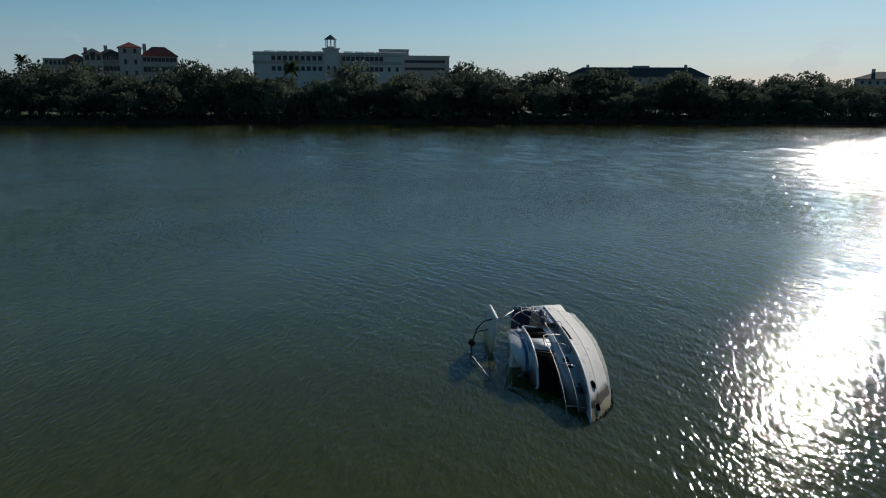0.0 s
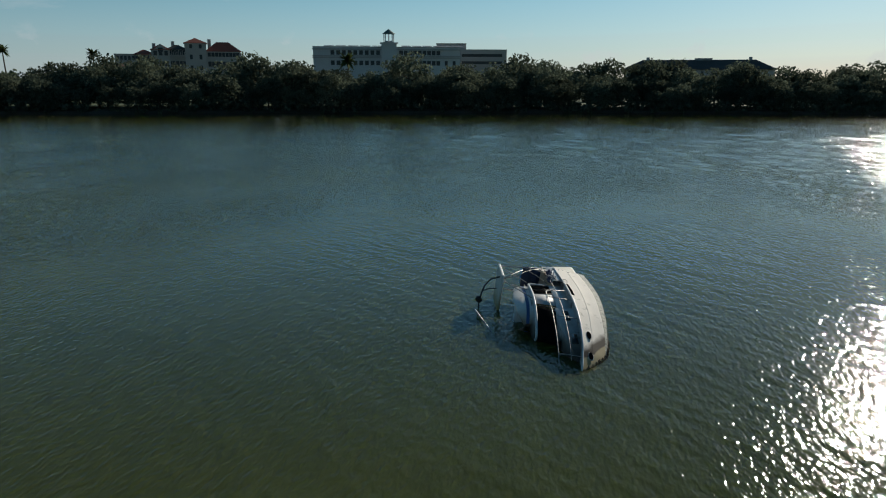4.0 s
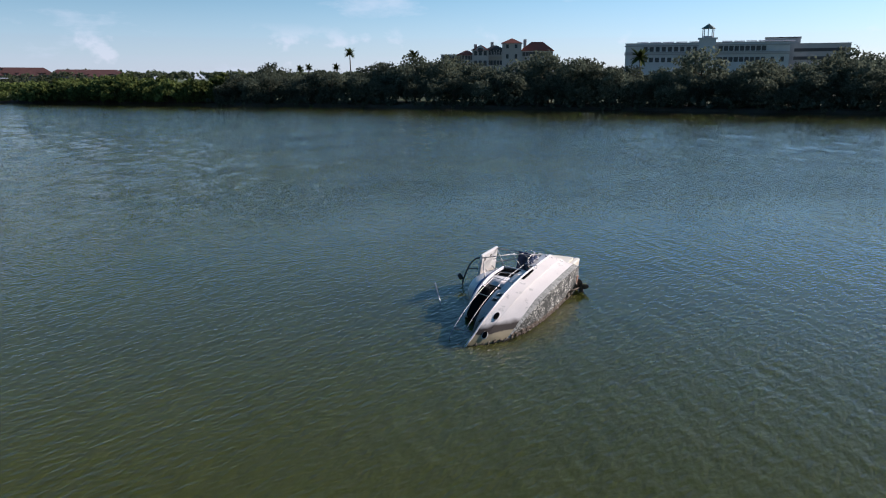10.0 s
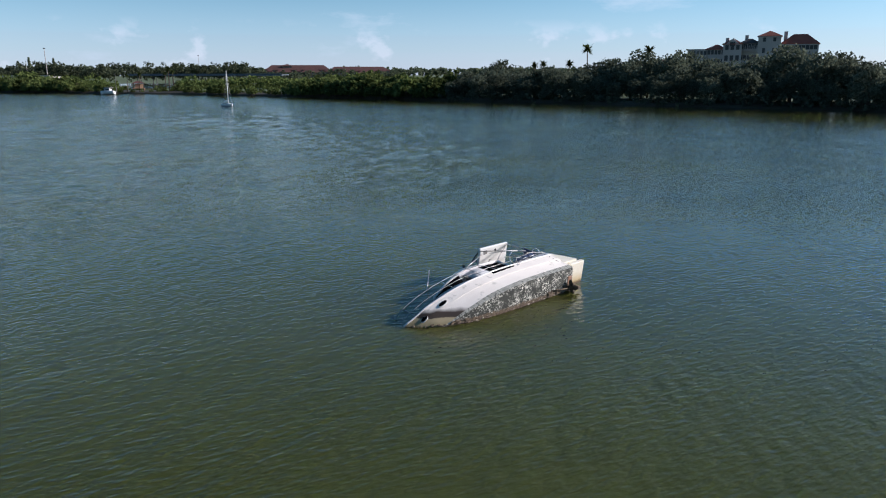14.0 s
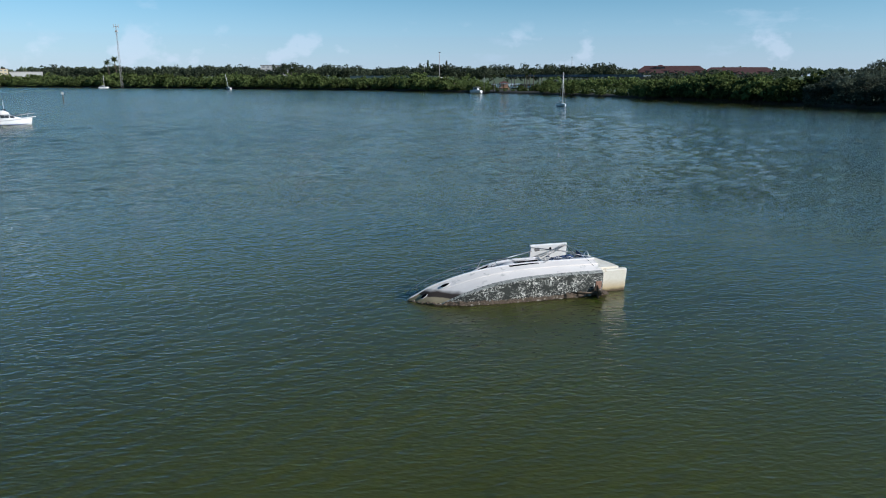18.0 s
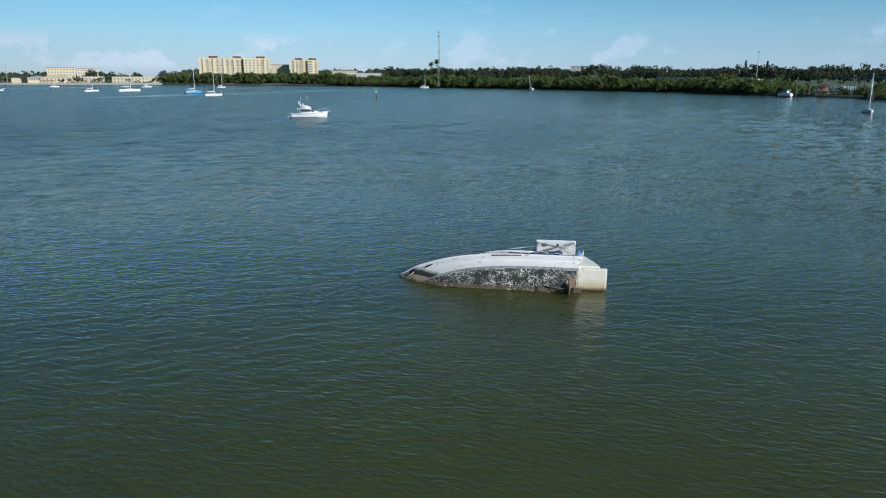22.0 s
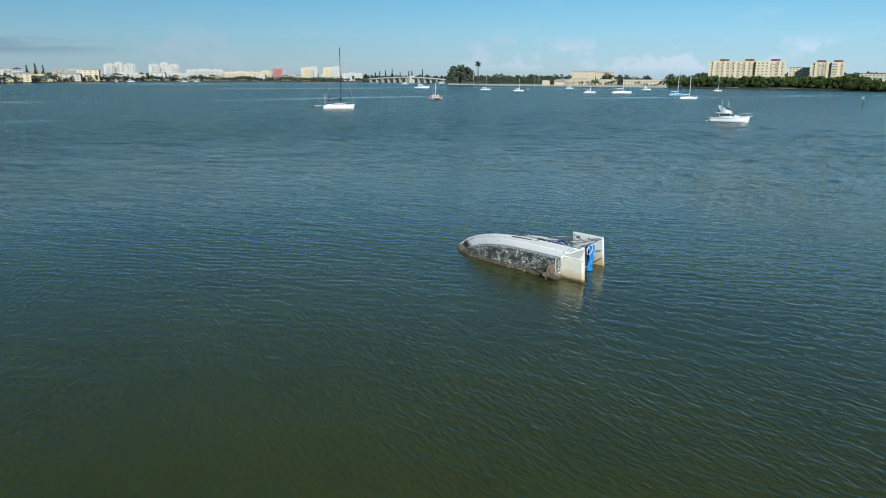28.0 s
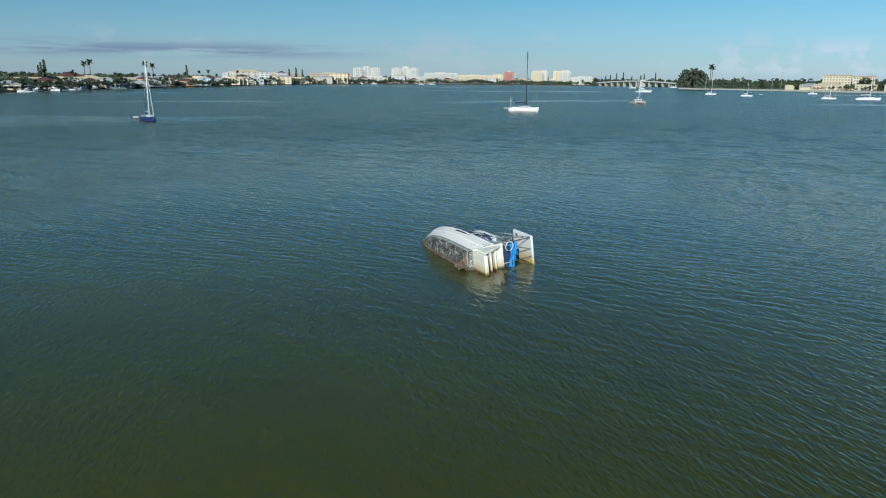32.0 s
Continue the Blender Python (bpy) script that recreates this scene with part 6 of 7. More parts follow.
for px, py in ((762, 74), (819, 69.5), (733, 78)):
    part("chimney", boxed(rx(px) - 0.9, 5, rz(95), rx(px) + 0.9, 7, rz(py)), M_OLDSTONE, rb)
sh = building("low_red_roofed_house", "low house with a dark red roof behind the trees", "house", (236.3, 193.2, -50.8))
block(sh, -7, 8, 10, 13.13, M_OLDSTONE, 1, 4, (1.2, 1.2), "hip", M_BROWNROOF, 1.6)

# two long dark-roofed buildings in the sun's direction
for spot, half, eave, ridge in ((( 429.5, -52.3, -97.3), 43.93, 15.15, 20.75), ((389.2, -190.1, -115.3), 32.86 * 0.9, 14.33, 18.15)):
    db = building("long_dark_roofed_building", "long pale building under a dark hipped roof", "building", spot, "long roofs behind the trees")
    part("wall", boxed(-half + 2, 0, 0, half - 2, 20, eave), M_OLDSTONE, db)
    part("roof", hip(bmesh.new(), -half + 2, 0, half - 2, 20, eave, ridge - eave, 1.2), M_DARKROOF, db)
    for x in (-half * 0.66, half * 0.66):
        part("chimney", boxed(x - 0.9, 9, eave, x + 0.9, 11, ridge + 1.5), M_PALEWALL, db)
    part("roof_unit", boxed(-2, 9, ridge - 0.4, 8, 11, ridge + 0.9), M_GREYROOF, db)
    add_windows(db, -half + 4, half - 4, (eave - 2.0, eave - 5.5), 14, (1.3, 1.8))

# apartment towers
for spot, w, top, n in (((-536.1, 722.6, 36.3), 82.57, 28.26, 14), ((-512.4, 841.7, 31.2), 36.89, 28.43, 7)):
    ap = building("apartment_tower", "tall cream apartment slab with rows of windows", "apartment building", spot, "cream apartment slabs")
    block(ap, -w / 2, w / 2, 18, top, M_CREAM, roofmat=M_CREAM)
    add_windows(ap, -w / 2 + 1, w / 2 - 1, [top - 2 - 3.1 * k for k in range(8)], n, (2.6, 1.5))
    for k in range(n // 2):
        x = -w / 2 + (k + 0.5) * w / (n // 2)
        part("stair_bay", boxed(x - 1.6, -1.2, 0, x + 1.6, 0.05, top + 0.2), M_CREAM, ap)
    for k in range(n // 2):
        x0 = -w / 2 + (k + 0.5) * w / (n // 2) + 1.7
        x1 = min(w / 2 - 0.3, x0 + w / (n // 2) - 3.4)
        for j in range(8):
            z = top - 3.4 - 3.1 * j
            part("balcony", boxed(x0, -1.0, z, x1, 0.02, z + 0.9), M_YELLOW, ap)
    part("wing", boxed(w * 0.12, -5.0, 0, w * 0.30, 0.02, top + 0.4), M_CREAM, ap)
    add_windows(ap, w * 0.13, w * 0.29, [top - 2 - 3.1 * k for k in range(8)], 3, (2.0, 1.4), -5.0)
    for k in range(3 if n > 8 else 2):
        x = -w / 2 + (k + 0.6) * w / (3 if n > 8 else 2)
        part("roof_house", boxed(x - 5, 4, top, x + 5, 12, top + 2.8), M_BROWNROOF, ap)
ap = building("apartment_tower", "pale apartment wing set back from the cream slabs", "apartment building", (-598.8, 751.5, 38.2), "cream apartment slabs")
block(ap, -20.22 / 2, 20.22 / 2, 18, 27.15, M_WHITEWALL, 7, 5, (2.4, 1.5), roofmat=M_WHITEWALL)
ap = building("low_apartment_house", "low cream block with a brown roof house", "apartment building", (-552.6, 846.0, 33.0))
block(ap, -12, 12, 14, 22.65, M_CREAM, 4, 6, (1.8, 1.4), roofmat=M_BROWNROOF)
ap = building("yellow_block", "pale yellow low block among trees", "building", (-440.2, 819.6, 28.2))
block(ap, -16, 16, 14, 14.87, M_YELLOW, 2, 8, (1.8, 1.4), roofmat=M_BROWNROOF)
ap = building("white_warehouse", "long white shed with a shallow roof", "warehouse", (-344.5, 689.0, 26.6))
block(ap, -11, 16, 16, 10.97, M_WHITEWALL, 0, 0, roofmat=M_GREYROOF)
ap = building("boat_shed", "grey and white waterside sheds", "shed", (-348.0, 647.8, 28.2))
block(ap, -18, -4, 9, 4.2, M_WHITEWALL, 1, 3, (1.6, 1.2), roofmat=M_GREYROOF)
block(ap, -3, 8, 10, 5.6, M_PALEWALL, 1, 2, (1.6, 1.4), "hip", M_GREYROOF, 1.4)
block(ap, 9, 20, 9, 3.8, M_WHITEWALL, 1, 3, (1.6, 1.2), roofmat=M_GREYROOF)

# waterfront of the town
tb = building("waterfront_hotel", "cream hotel with red-edged roof and many windows", "hotel", (-682.8, 619.8, 47.1))
W2 = 52.42
block(tb, -W2 / 2, W2 * 0.05, 16, 16.57, M_CREAM, 4, 9, (1.5, 1.5), roofmat=M_REDROOF)
block(tb, W2 * 0.08, W2 / 2, 16, 15.59, M_CREAM, 4, 8, (1.5, 1.5), roofmat=M_REDROOF)
tb = building("waterfront_hall", "cream waterfront hall with a pale low gable roof", "hall", (-642.5, 552.6, 48.6))
block(tb, -20.88, -2, 16, 6.21, M_CREAM, 1, 8, (1.8, 2.2), "hip", M_GREYROOF, 1.8)
block(tb, -9, 21.30, 18, 5.61, M_CREAM, 2, 8, (1.6, 1.6), "hip", M_CREAM, 3.0, y0=-2, gap=3.0)
part("awning", boxed(-8, -4, 3.0, 4, -2, 3.4), M_PINK, tb, "dark red awning")
for spot, w in (((-610.9, 579.4, 45.9), 20), ((-571.7, 590.0, 43.5), 36), ((-670.2, 535.4, 50.6), 9), ((-577.5, 625.6, 42.2), 16)):
    tb = building("waterfront_block", "flat-roofed pale yellow waterfront building", "building", spot, "pale yellow waterfront buildings")
    block(tb, -w / 2, w / 2, 12, 6.6 if w > 10 else 5.2, M_YELLOW, 2 if w > 10 else 0, max(2, int(w / 3.4)), (1.5, 1.6), roofmat=M_CREAM, gap=3.2)
bm = bmesh.new()
sw = [(-524, 582), (-650, 532), (-798, 475)]
for a, b in zip(sw, sw[1:]):
    d = Vector((b[0] - a[0], b[1] - a[1]))
    m = Matrix.Translation((a[0], a[1], 0)) @ Matrix.Rotation(math.atan2(d.y, d.x), 4, "Z")
    r = bmesh.ops.create_cube(bm, size=1.0, matrix=m @ Matrix.Translation((d.length / 2, 0, 0.6)) @ Matrix.Diagonal((d.length, 0.6, 2.4, 1)))
tagged(part("seawall", bm, M_SEAWALL), "pale concrete seawall along the town front", "seawall", kind="structure")

# houses along the far left shore
HOUSES = ((-30, 505, 15, 6.5, 0, 1), (12, 512, 16, 6.8, 0, 0), (80, 560, 13, 9.0, 1, 1), (125, 590, 10, 8.0, 2, 0), (158, 615, 12, 9.0, 3, 1), (187, 630, 16, 9.5, 4, 0), (222, 650, 15, 8.5, 2, 0),
          (246, 665, 12, 7.0, 2, 3), (272, 690, 14, 7.5, 2, 0), (300, 740, 10, 7.0, 3, 3), (327, 770, 18, 8.4, 5, 1), (361, 820, 15, 11.0, 4, 3), (392, 850, 12, 8.0, 2, 3), (412, 900, 14, 10.0, 0, 3), (105, 575, 9, 5.5, 2, 0), (45, 535, 10, 5.0, 3, 3))
HOUSE_PLACES = ((-436.0, -174.9, -250.3), (-446.5, -165.9, -251.6), (-498.6, -160.0, -253.9), (-531.6, -153.0, -255.4), (-558.8, -147.2, -256.6), (-576.0, -139.5, -257.6), (-598.5, -129.5, -258.9), (-615.1, -122.3, -259.8), (-641.7, -115.1, -260.8), (-693.1, -109.4, -261.8), (-724.7, -99.7, -262.9), (-776.5, -86.9, -264.2), (-807.9, -71.7, -265.5), (-858.7, -63.0, -266.3), (-515.3, -155.9, -254.7), (-471.4, -163.6, -252.7))
for (px, dist, w, h, wall, roof), spot in zip(HOUSES, HOUSE_PLACES):
    hm = (M_CREAM, M_YELLOW, M_WHITEWALL, M_TAN, M_AQUA, M_ORANGE)[wall]
    word = ("cream", "yellow", "white", "tan", "pale blue", "orange")[wall]
    w, h = w * 0.82, h * 0.86
    rm = (M_GREYROOF, M_BROWNROOF if wall else M_REDROOF, M_DARKROOF, M_WHITEWALL)[roof]
    ho = building("waterfront_house", word + " waterfront house with a hipped roof among palms", "house", spot, "waterfront houses")
    block(ho, -w / 2, w / 2, 10, h - 2.2, hm, 2 if h > 7.5 else 1, max(3, int(w / 3)), (1.6, 1.4), "hip", rm, 2.2, gap=2.9)
    part("lanai", boxed(-w / 2 + 1, -2.5, 2.4, w / 2 - 1, 0, 2.7), M_WHITEWALL, ho)

# far city front
for spot, w, top, n, fl, mat, label in (
        ((-1443.7, 139.4, 84.5), 17, 28.07, 4, 8, M_CITYWHITE, "white high-rise wing"), ((-1451.9, 157.3, 83.8), 14, 31.13, 3, 9, M_CITYWHITE, "white high-rise with a taller core"), ((-1439.9, 174.1, 83.1), 18, 28.43, 4, 8, M_CITYWHITE, "white high-rise wing"),
        ((-1414.5, 212.6, 81.5), 18, 28.05, 4, 8, M_CITYWHITE, "white high-rise wing"), ((-1421.6, 231.9, 80.8), 14, 31.08, 3, 9, M_CITYWHITE, "white high-rise with a taller core"), ((-1409.2, 245.7, 80.2), 18, 27.83, 4, 8, M_CITYWHITE, "white high-rise wing"),
        ((-1341.1, 158.0, 83.3), 36, 12.73, 9, 3, M_CITYWHITE, "low white apartment block"), ((-1351.7, 226.0, 80.6), 64, 12.36, 14, 3, M_CITYWHITE, "low white apartment block"), ((-1418.4, 303.8, 78.1), 66, 19.80, 14, 4, M_CITYWHITE, "white apartment block"), ((-1422.1, 375.2, 75.4), 68, 16.10, 14, 3, M_CREAM, "cream apartment block"),
        ((-1450.7, 457.3, 72.8), 21, 23.89, 5, 6, M_PINK, "red apartment tower"), ((-1448.3, 430.7, 73.7), 22, 17.86, 5, 3, M_CREAM, "cream apartment block"), ((-1376.4, 491.1, 70.7), 20, 24.85, 4, 6, M_CREAM, "cream apartment tower"), ((-1380.9, 508.3, 70.2), 14, 26.17, 3, 6, M_CITYWHITE, "white apartment tower"), ((-1362.5, 529.1, 69.2), 14, 25.16, 3, 6, M_CREAM, "cream apartment tower"), ((-1356.5, 544.7, 68.5), 20, 26.38, 4, 6, M_CITYWHITE, "white apartment tower"),
        ((-1288.2, 76.3, 86.5), 72, 16.23, 16, 3, M_TAN, "long tan apartment block"), ((-1190.6, -14.0, -269.6), 70, 14.35, 14, 3, M_TAN, "long tan apartment block"), ((-1040.0, -41.7, -268.0), 28, 9.48, 7, 2, M_CREAM, "cream apartment block"), ((-958.4, -71.0, -266.2), 22, 14.11, 5, 3, M_PALEWALL, "pale apartment block"), ((-1325.5, 567.8, 67.3), 40, 14.52, 8, 2, M_CITYWHITE, "low white building")):
    fb = building("city_block", label + " on the far waterfront", "apartment building", spot, "far waterfront blocks")
    block(fb, -w / 2, w / 2, 14, top, mat, fl, n, (1.7, 1.4), roofmat=mat, gap=3.1)
    # balcony fronts between stair towers, a plant room and a lower wing
    bays = max(2, int(w / 9))
    for k in range(bays):
        x = -w / 2 + (k + 0.5) * w / bays
        part("stair_tower", boxed(x - 1.3, -2.2, 0, x + 1.3, 0.02, top + 1.2 + 0.8 * (k % 2)), mat, fb)
        for j in range(fl):
            z = top - 3.3 - 3.1 * j
            part("balcony", boxed(x + 1.5, -1.5, z, x + w / bays - 1.5, 0.02, z + 1.0), M_BEIGE if k % 2 else mat, fb)
    part("plant_room", boxed(-w * 0.18, 4, top + 0.4, w * 0.12, 10, top + 2.4), M_BEIGE, fb)
    part("roof_tank", boxed(w * 0.24, 5, top + 0.4, w * 0.34, 8, top + 1.7), M_GREYROOF, fb)

# red-brown apartment complex behind the marsh
cx = building("apartment_complex", "long tan apartment complex under red-brown hipped roofs", "apartment building", (392.2, 892.8, -23.2))
ce = 14.09
block(cx, -80, 4, 16, ce, M_COMPLEX, 3, 20, (1.8, 1.6), "hip", M_BROWNROOF, 6.0, gap=3.2)
block(cx, 2, 84, 16, ce - 1.2, M_COMPLEX, 3, 20, (1.8, 1.6), "hip", M_BROWNROOF, 5.2, y0=4, gap=3.2)
for x, wd, lower in ((-66, 20, 3.2), (-34, 26, 3.8), (6, 22, 3.4), (40, 26, 4.4)):
    block(cx, x, x + wd, 12, ce - lower, M_COMPLEX, 2, 6, (1.8, 1.6), "hip", M_BROWNROOF, 4.2, y0=-11, gap=3.2)
for k in range(13):
    x = -78 + k * 12.4
    block(cx, x, x + 7.6, 6, ce - 2.2 - 0.7 * (k % 3), M_COMPLEX, 2, 2, (1.6, 1.6), "hip", M_BROWNROOF, 3.0, y0=-6.5, gap=3.2)
block(cx, -58, -46, 12, ce + 5.0, M_COMPLEX, 1, 3, (1.6, 1.6), "hip", M_BROWNROOF, 2.6, y0=3)
wb = building("flat_roofed_house", "white flat-roofed two-storey building among trees", "building", (-131.2, 803.4, 8.9))
block(wb, -15, 15, 14, 18.6, M_WHITEWALL, 2, 6, (2.6, 1.4), roofmat=M_DARKROOF, gap=3.2)

# small houses and sheds scattered along the far shores
def build_cottage(wall, roof, word, tall):
    t = thing("small_house", word + " among garden trees", "house", group="small far houses")
    h = 3.2 if not tall else 6.2
    block(t, -5, 5, 8, h, wall, 2 if tall else 1, 4, (1.3, 1.3), "hip" if roof is not None else "flat", roof, 1.9, gap=2.9)
    block(t, 4.6, 8.2, 6, h * 0.72, wall, 1, 1, (1.6, 1.3), roofmat=wall, y0=1.0)
    part("porch_roof", boxed(-4, -2.2, 2.3, 3, 0, 2.5), M_WHITEWALL, t)
    for x in (-3.8, 2.8):
        part("porch_post", boxed(x - 0.1, -2.1, 0, x + 0.1, -1.9, 2.3), M_WHITEWALL, t)
    return t


COTTAGES = [Kind(build_cottage, M_CREAM, M_GREYROOF, "cream house with a grey roof", False), Kind(build_cottage, M_WHITEWALL, None, "white flat-roofed house", True),
            Kind(build_cottage, M_WHITEWALL, M_GREYROOF, "white house with a grey roof", False), Kind(build_cottage, M_YELLOW, M_BROWNROOF, "pale yellow house with a brown roof", True),
            Kind(build_cottage, M_TAN, M_DARKROOF, "tan house with a dark roof", False), Kind(build_cottage, M_CREAM, None, "cream flat-roofed house", True)]
FAR_ROW = [(-1341.8, 580.7), (-1393.7, 438.5), (-1330.6, 307.2), (-1276.2, 190.9), (-1203.4, 85.1), (-1064.6, -6.6), (-864.0, -58.2), (-705.0, -111.1), (-601.5, -139.6), (-519.7, -158.9), (-437.8, -184.4)]
crng = random.Random(9)
for off, step in ((4.0, 24.0), (34.0, 34.0)):
    for p, q in along(FAR_ROW[::-1], step, crng, 5.0):
        out = Vector((p.x - 30, p.y + 5)).normalized()
        p = p + out * off
        crng.choice(COTTAGES).put(stand(p.x, p.y, 0.9, math.degrees(math.atan2(out.y, out.x)) - 90 + crng.uniform(-25, 25), crng.uniform(0.8, 1.25)))
# low blocks of flats behind the houses
trng = random.Random(17)
BLOCKS = ((M_CREAM, "cream"), (M_CITYWHITE, "white"), (M_TAN, "tan"), (M_PALEWALL, "pale grey"), (M_BEIGE, "beige"))
for off, step in ((30.0, 50.0), (75.0, 64.0)):
    for p, q in along(FAR_ROW[::-1], step, trng, 14.0):
        out = Vector((p.x - 30, p.y + 5)).normalized()
        far_off = math.hypot(p.x, p.y)
        p = p + out * off
        mat, word = trng.choice(BLOCKS)
        wide = trng.uniform(12, 34)
        floors = trng.choice((2, 3, 3, 4, 5)) if far_off > 900 else 2
        fb = building("town_block", word + " block of flats behind the waterfront gardens", "apartment building", (p.x, p.y, math.degrees(math.atan2(out.y, out.x)) - 90 + trng.uniform(-20, 20)), "town blocks")
        block(fb, -wide / 2, wide / 2, 12, 3.1 * floors + 1.0, mat, min(floors, 3), max(3, int(wide / 7)), (2.6, 1.5), "hip" if trng.random() < 0.45 else "flat", trng.choice((M_GREYROOF, M_BROWNROOF, M_CREAM)), 2.2)
# old trees along the town promenade
for x, y, k in ((-628, 592, 1.5), (-590, 618, 1.5), (-602, 603, 1.1), (-548, 612, 1.4), (-556, 640, 1.7), (-640, 605, 1.2), (-575, 604, 0.9)):
    trng.choice(OAKS).put(stand(x, y, 0.8, trng.uniform(0, 360), k))
# broad garden trees and palms among the houses
for k in range(16):
    x = -430 - 31 * k + trng.uniform(-9, 9)
    y = -178 + 7.0 * k + trng.uniform(-8, 4)
    trng.choice(OAKS).put(stand(x, y, 0.8, trng.uniform(0, 360), trng.uniform(0.55, 0.95)))
for k in range(26):
    x = -425 - 24 * k + trng.uniform(-9, 9)
    y = -172 + 5.2 * k + trng.uniform(-10, 6)
    PALMS[trng.choice((0, 0, 1, 2))].put(stand(x, y, 0.8, trng.uniform(0, 360), trng.uniform(0.55, 0.95)))
for k, (x, y, _) in enumerate(((-1307.3, 609.5, 65.5), (-1308.2, 619.5, 65.2), (-1307.7, 632.3, 64.7), (-1293.1, 639.6, 64.2), (-1290.6, 656.2, 63.6), (-1274.1, 666.8, 62.9), (-1275.6, 674.7, 62.7), (-1257.1, 688.5, 61.9))):
    CONIFERS[0].put(stand(x, y, 1.0, 40 * k, 0.9, 0.8 + 0.1 * (k % 4)))

# elevated road and bridges
rd = thing("elevated_road", "pale concrete elevated road with a parapet on piers", "bridge")
a, b = Vector((-34.6, 612.6)), Vector((35.6, 532.3))
zr = 7.95
d = b - a
m = Matrix.Translation((a.x, a.y, 0)) @ Matrix.Rotation(math.atan2(d.y, d.x), 4, "Z")
bm = boxed(0, -5, zr - 1.2, d.length, 5, zr)
bmesh.ops.transform(bm, matrix=m, verts=bm.verts)
part("deck", bm, M_CONCRETE, rd)
bm = boxed(0, -5.2, zr, d.length, -4.9, zr + 0.9)
bmesh.ops.transform(bm, matrix=m, verts=bm.verts)
part("parapet", bm, M_CONCRETE, rd)
for k in range(9):
    bm = boxed(d.length * (k + 0.5) / 9 - 0.6, -3, 0, d.length * (k + 0.5) / 9 + 0.6, 3, zr - 1.2)
    bmesh.ops.transform(bm, matrix=m, verts=bm.verts)
    part("pier", bm, M_CONCRETE, rd)
rd = thing("steel_bridge", "long blue-grey low bridge on concrete piers", "bridge")
a, b = Vector((92.4, 586.4)), Vector((169.1, 464.8))
zr = 9.17
d = b - a
m = Matrix.Translation((a.x, a.y, 0)) @ Matrix.Rotation(math.atan2(d.y, d.x), 4, "Z")
for nm, y0, y1, z0, z1 in (("girder", -4, -3.5, zr - 0.9, zr), ("deck", -4, 4, zr - 0.5, zr - 0.1), ("railing", -4.1, -3.9, zr, zr + 0.5)):
    bm = boxed(0, y0, z0, d.length, y1, z1)
    bmesh.ops.transform(bm, matrix=m, verts=bm.verts)
    part(nm, bm, M_BLUESTEEL, rd)
for k in range(9):
    bm = boxed(d.length * (k + 0.5) / 9 - 0.2, -2.0, 0, d.length * (k + 0.5) / 9 + 0.2, -1.6, zr - 0.5)
    box(bm, d.length * (k + 0.5) / 9 - 0.2, 1.6, 0, d.length * (k + 0.5) / 9 + 0.2, 2.0, zr - 0.5)
    bmesh.ops.transform(bm, matrix=m, verts=bm.verts)
    part("pier", bm, M_DARKTUBE, rd)
rd = thing("causeway_bridge", "low pale causeway bridge with many piers", "bridge")
a, b = Vector((-1176.3, 534.9)), Vector((-1044.0, 619.2))
d = b - a
zr = 8.82
m = Matrix.Translation((a.x, a.y, 0)) @ Matrix.Rotation(math.atan2(d.y, d.x), 4, "Z")
bm = loft([[(d.length * s, -5, zr - 1.8 + 3.5 * math.sin(math.pi * s) - 2.4), (d.length * s, -5, zr + 3.5 * math.sin(math.pi * s) - 2.4), (d.length * s, 5, zr + 3.5 * math.sin(math.pi * s) - 2.4), (d.length * s, 5, zr - 1.8 + 3.5 * math.sin(math.pi * s) - 2.4)] for s in [k / 16 for k in range(17)]], closed=True, caps=True)
bmesh.ops.transform(bm, matrix=m, verts=bm.verts)
part("deck", bm, M_CONCRETE, rd)
for k in range(13):
    s = (k + 0.5) / 13
    bm = boxed(d.length * s - 0.6, -4, -1, d.length * s + 0.6, 4, zr - 1.8 + 3.5 * math.sin(math.pi * s) - 2.3)
    bmesh.ops.transform(bm, matrix=m, verts=bm.verts)
    part("pier", bm, M_CONCRETE, rd)
part("bascule_house", boxed(a.x + d.x * 0.55 - 5, a.y + d.y * 0.55 - 5, -1, a.x + d.x * 0.55 + 5, a.y + d.y * 0.55 + 5, zr + 3), M_CONCRETE, rd)


# masts and poles
def build_radio_mast():
    x, y, _ = (-190.1, 500.7, 19.7)
    top = 41.05
    t = thing("radio_mast", "tall slim lattice radio mast with antennas at its head", "radio mast", pose(x, y, 1))
    for k in range(3):
        a = k * 2.1
        part("leg", tubed([(0.9 * math.cos(a), 0.9 * math.sin(a), 0), (0.32 * math.cos(a), 0.32 * math.sin(a), top)], 0.09, 5), M_GREYROOF, t)
        n = 18
        pts = []
        for j in range(n + 1):
            aa = a + (2.1 if j % 2 else 0)
            r = 0.9 - 0.58 * j / n
            pts.append((r * math.cos(aa), r * math.sin(aa), top * j / n))
        part("lacing", tubed(pts, 0.045, 4), M_GREYROOF, t)
    part("antenna_ring", boxed(-1.7, -0.15, top - 0.8, 1.7, 0.15, top - 0.5), M_GREYROOF, t)
    for x in (-1.6, 0, 1.6):
        part("antenna", boxed(x - 0.14, -0.14, top - 1.4, x + 0.14, 0.14, top + 0.9), M_WHITEWALL, t)
    part("dish", boxed(-0.9, -0.5, top - 4.4, 0.9, 0.5, top - 3.0, 0.3), M_WHITEWALL, t)


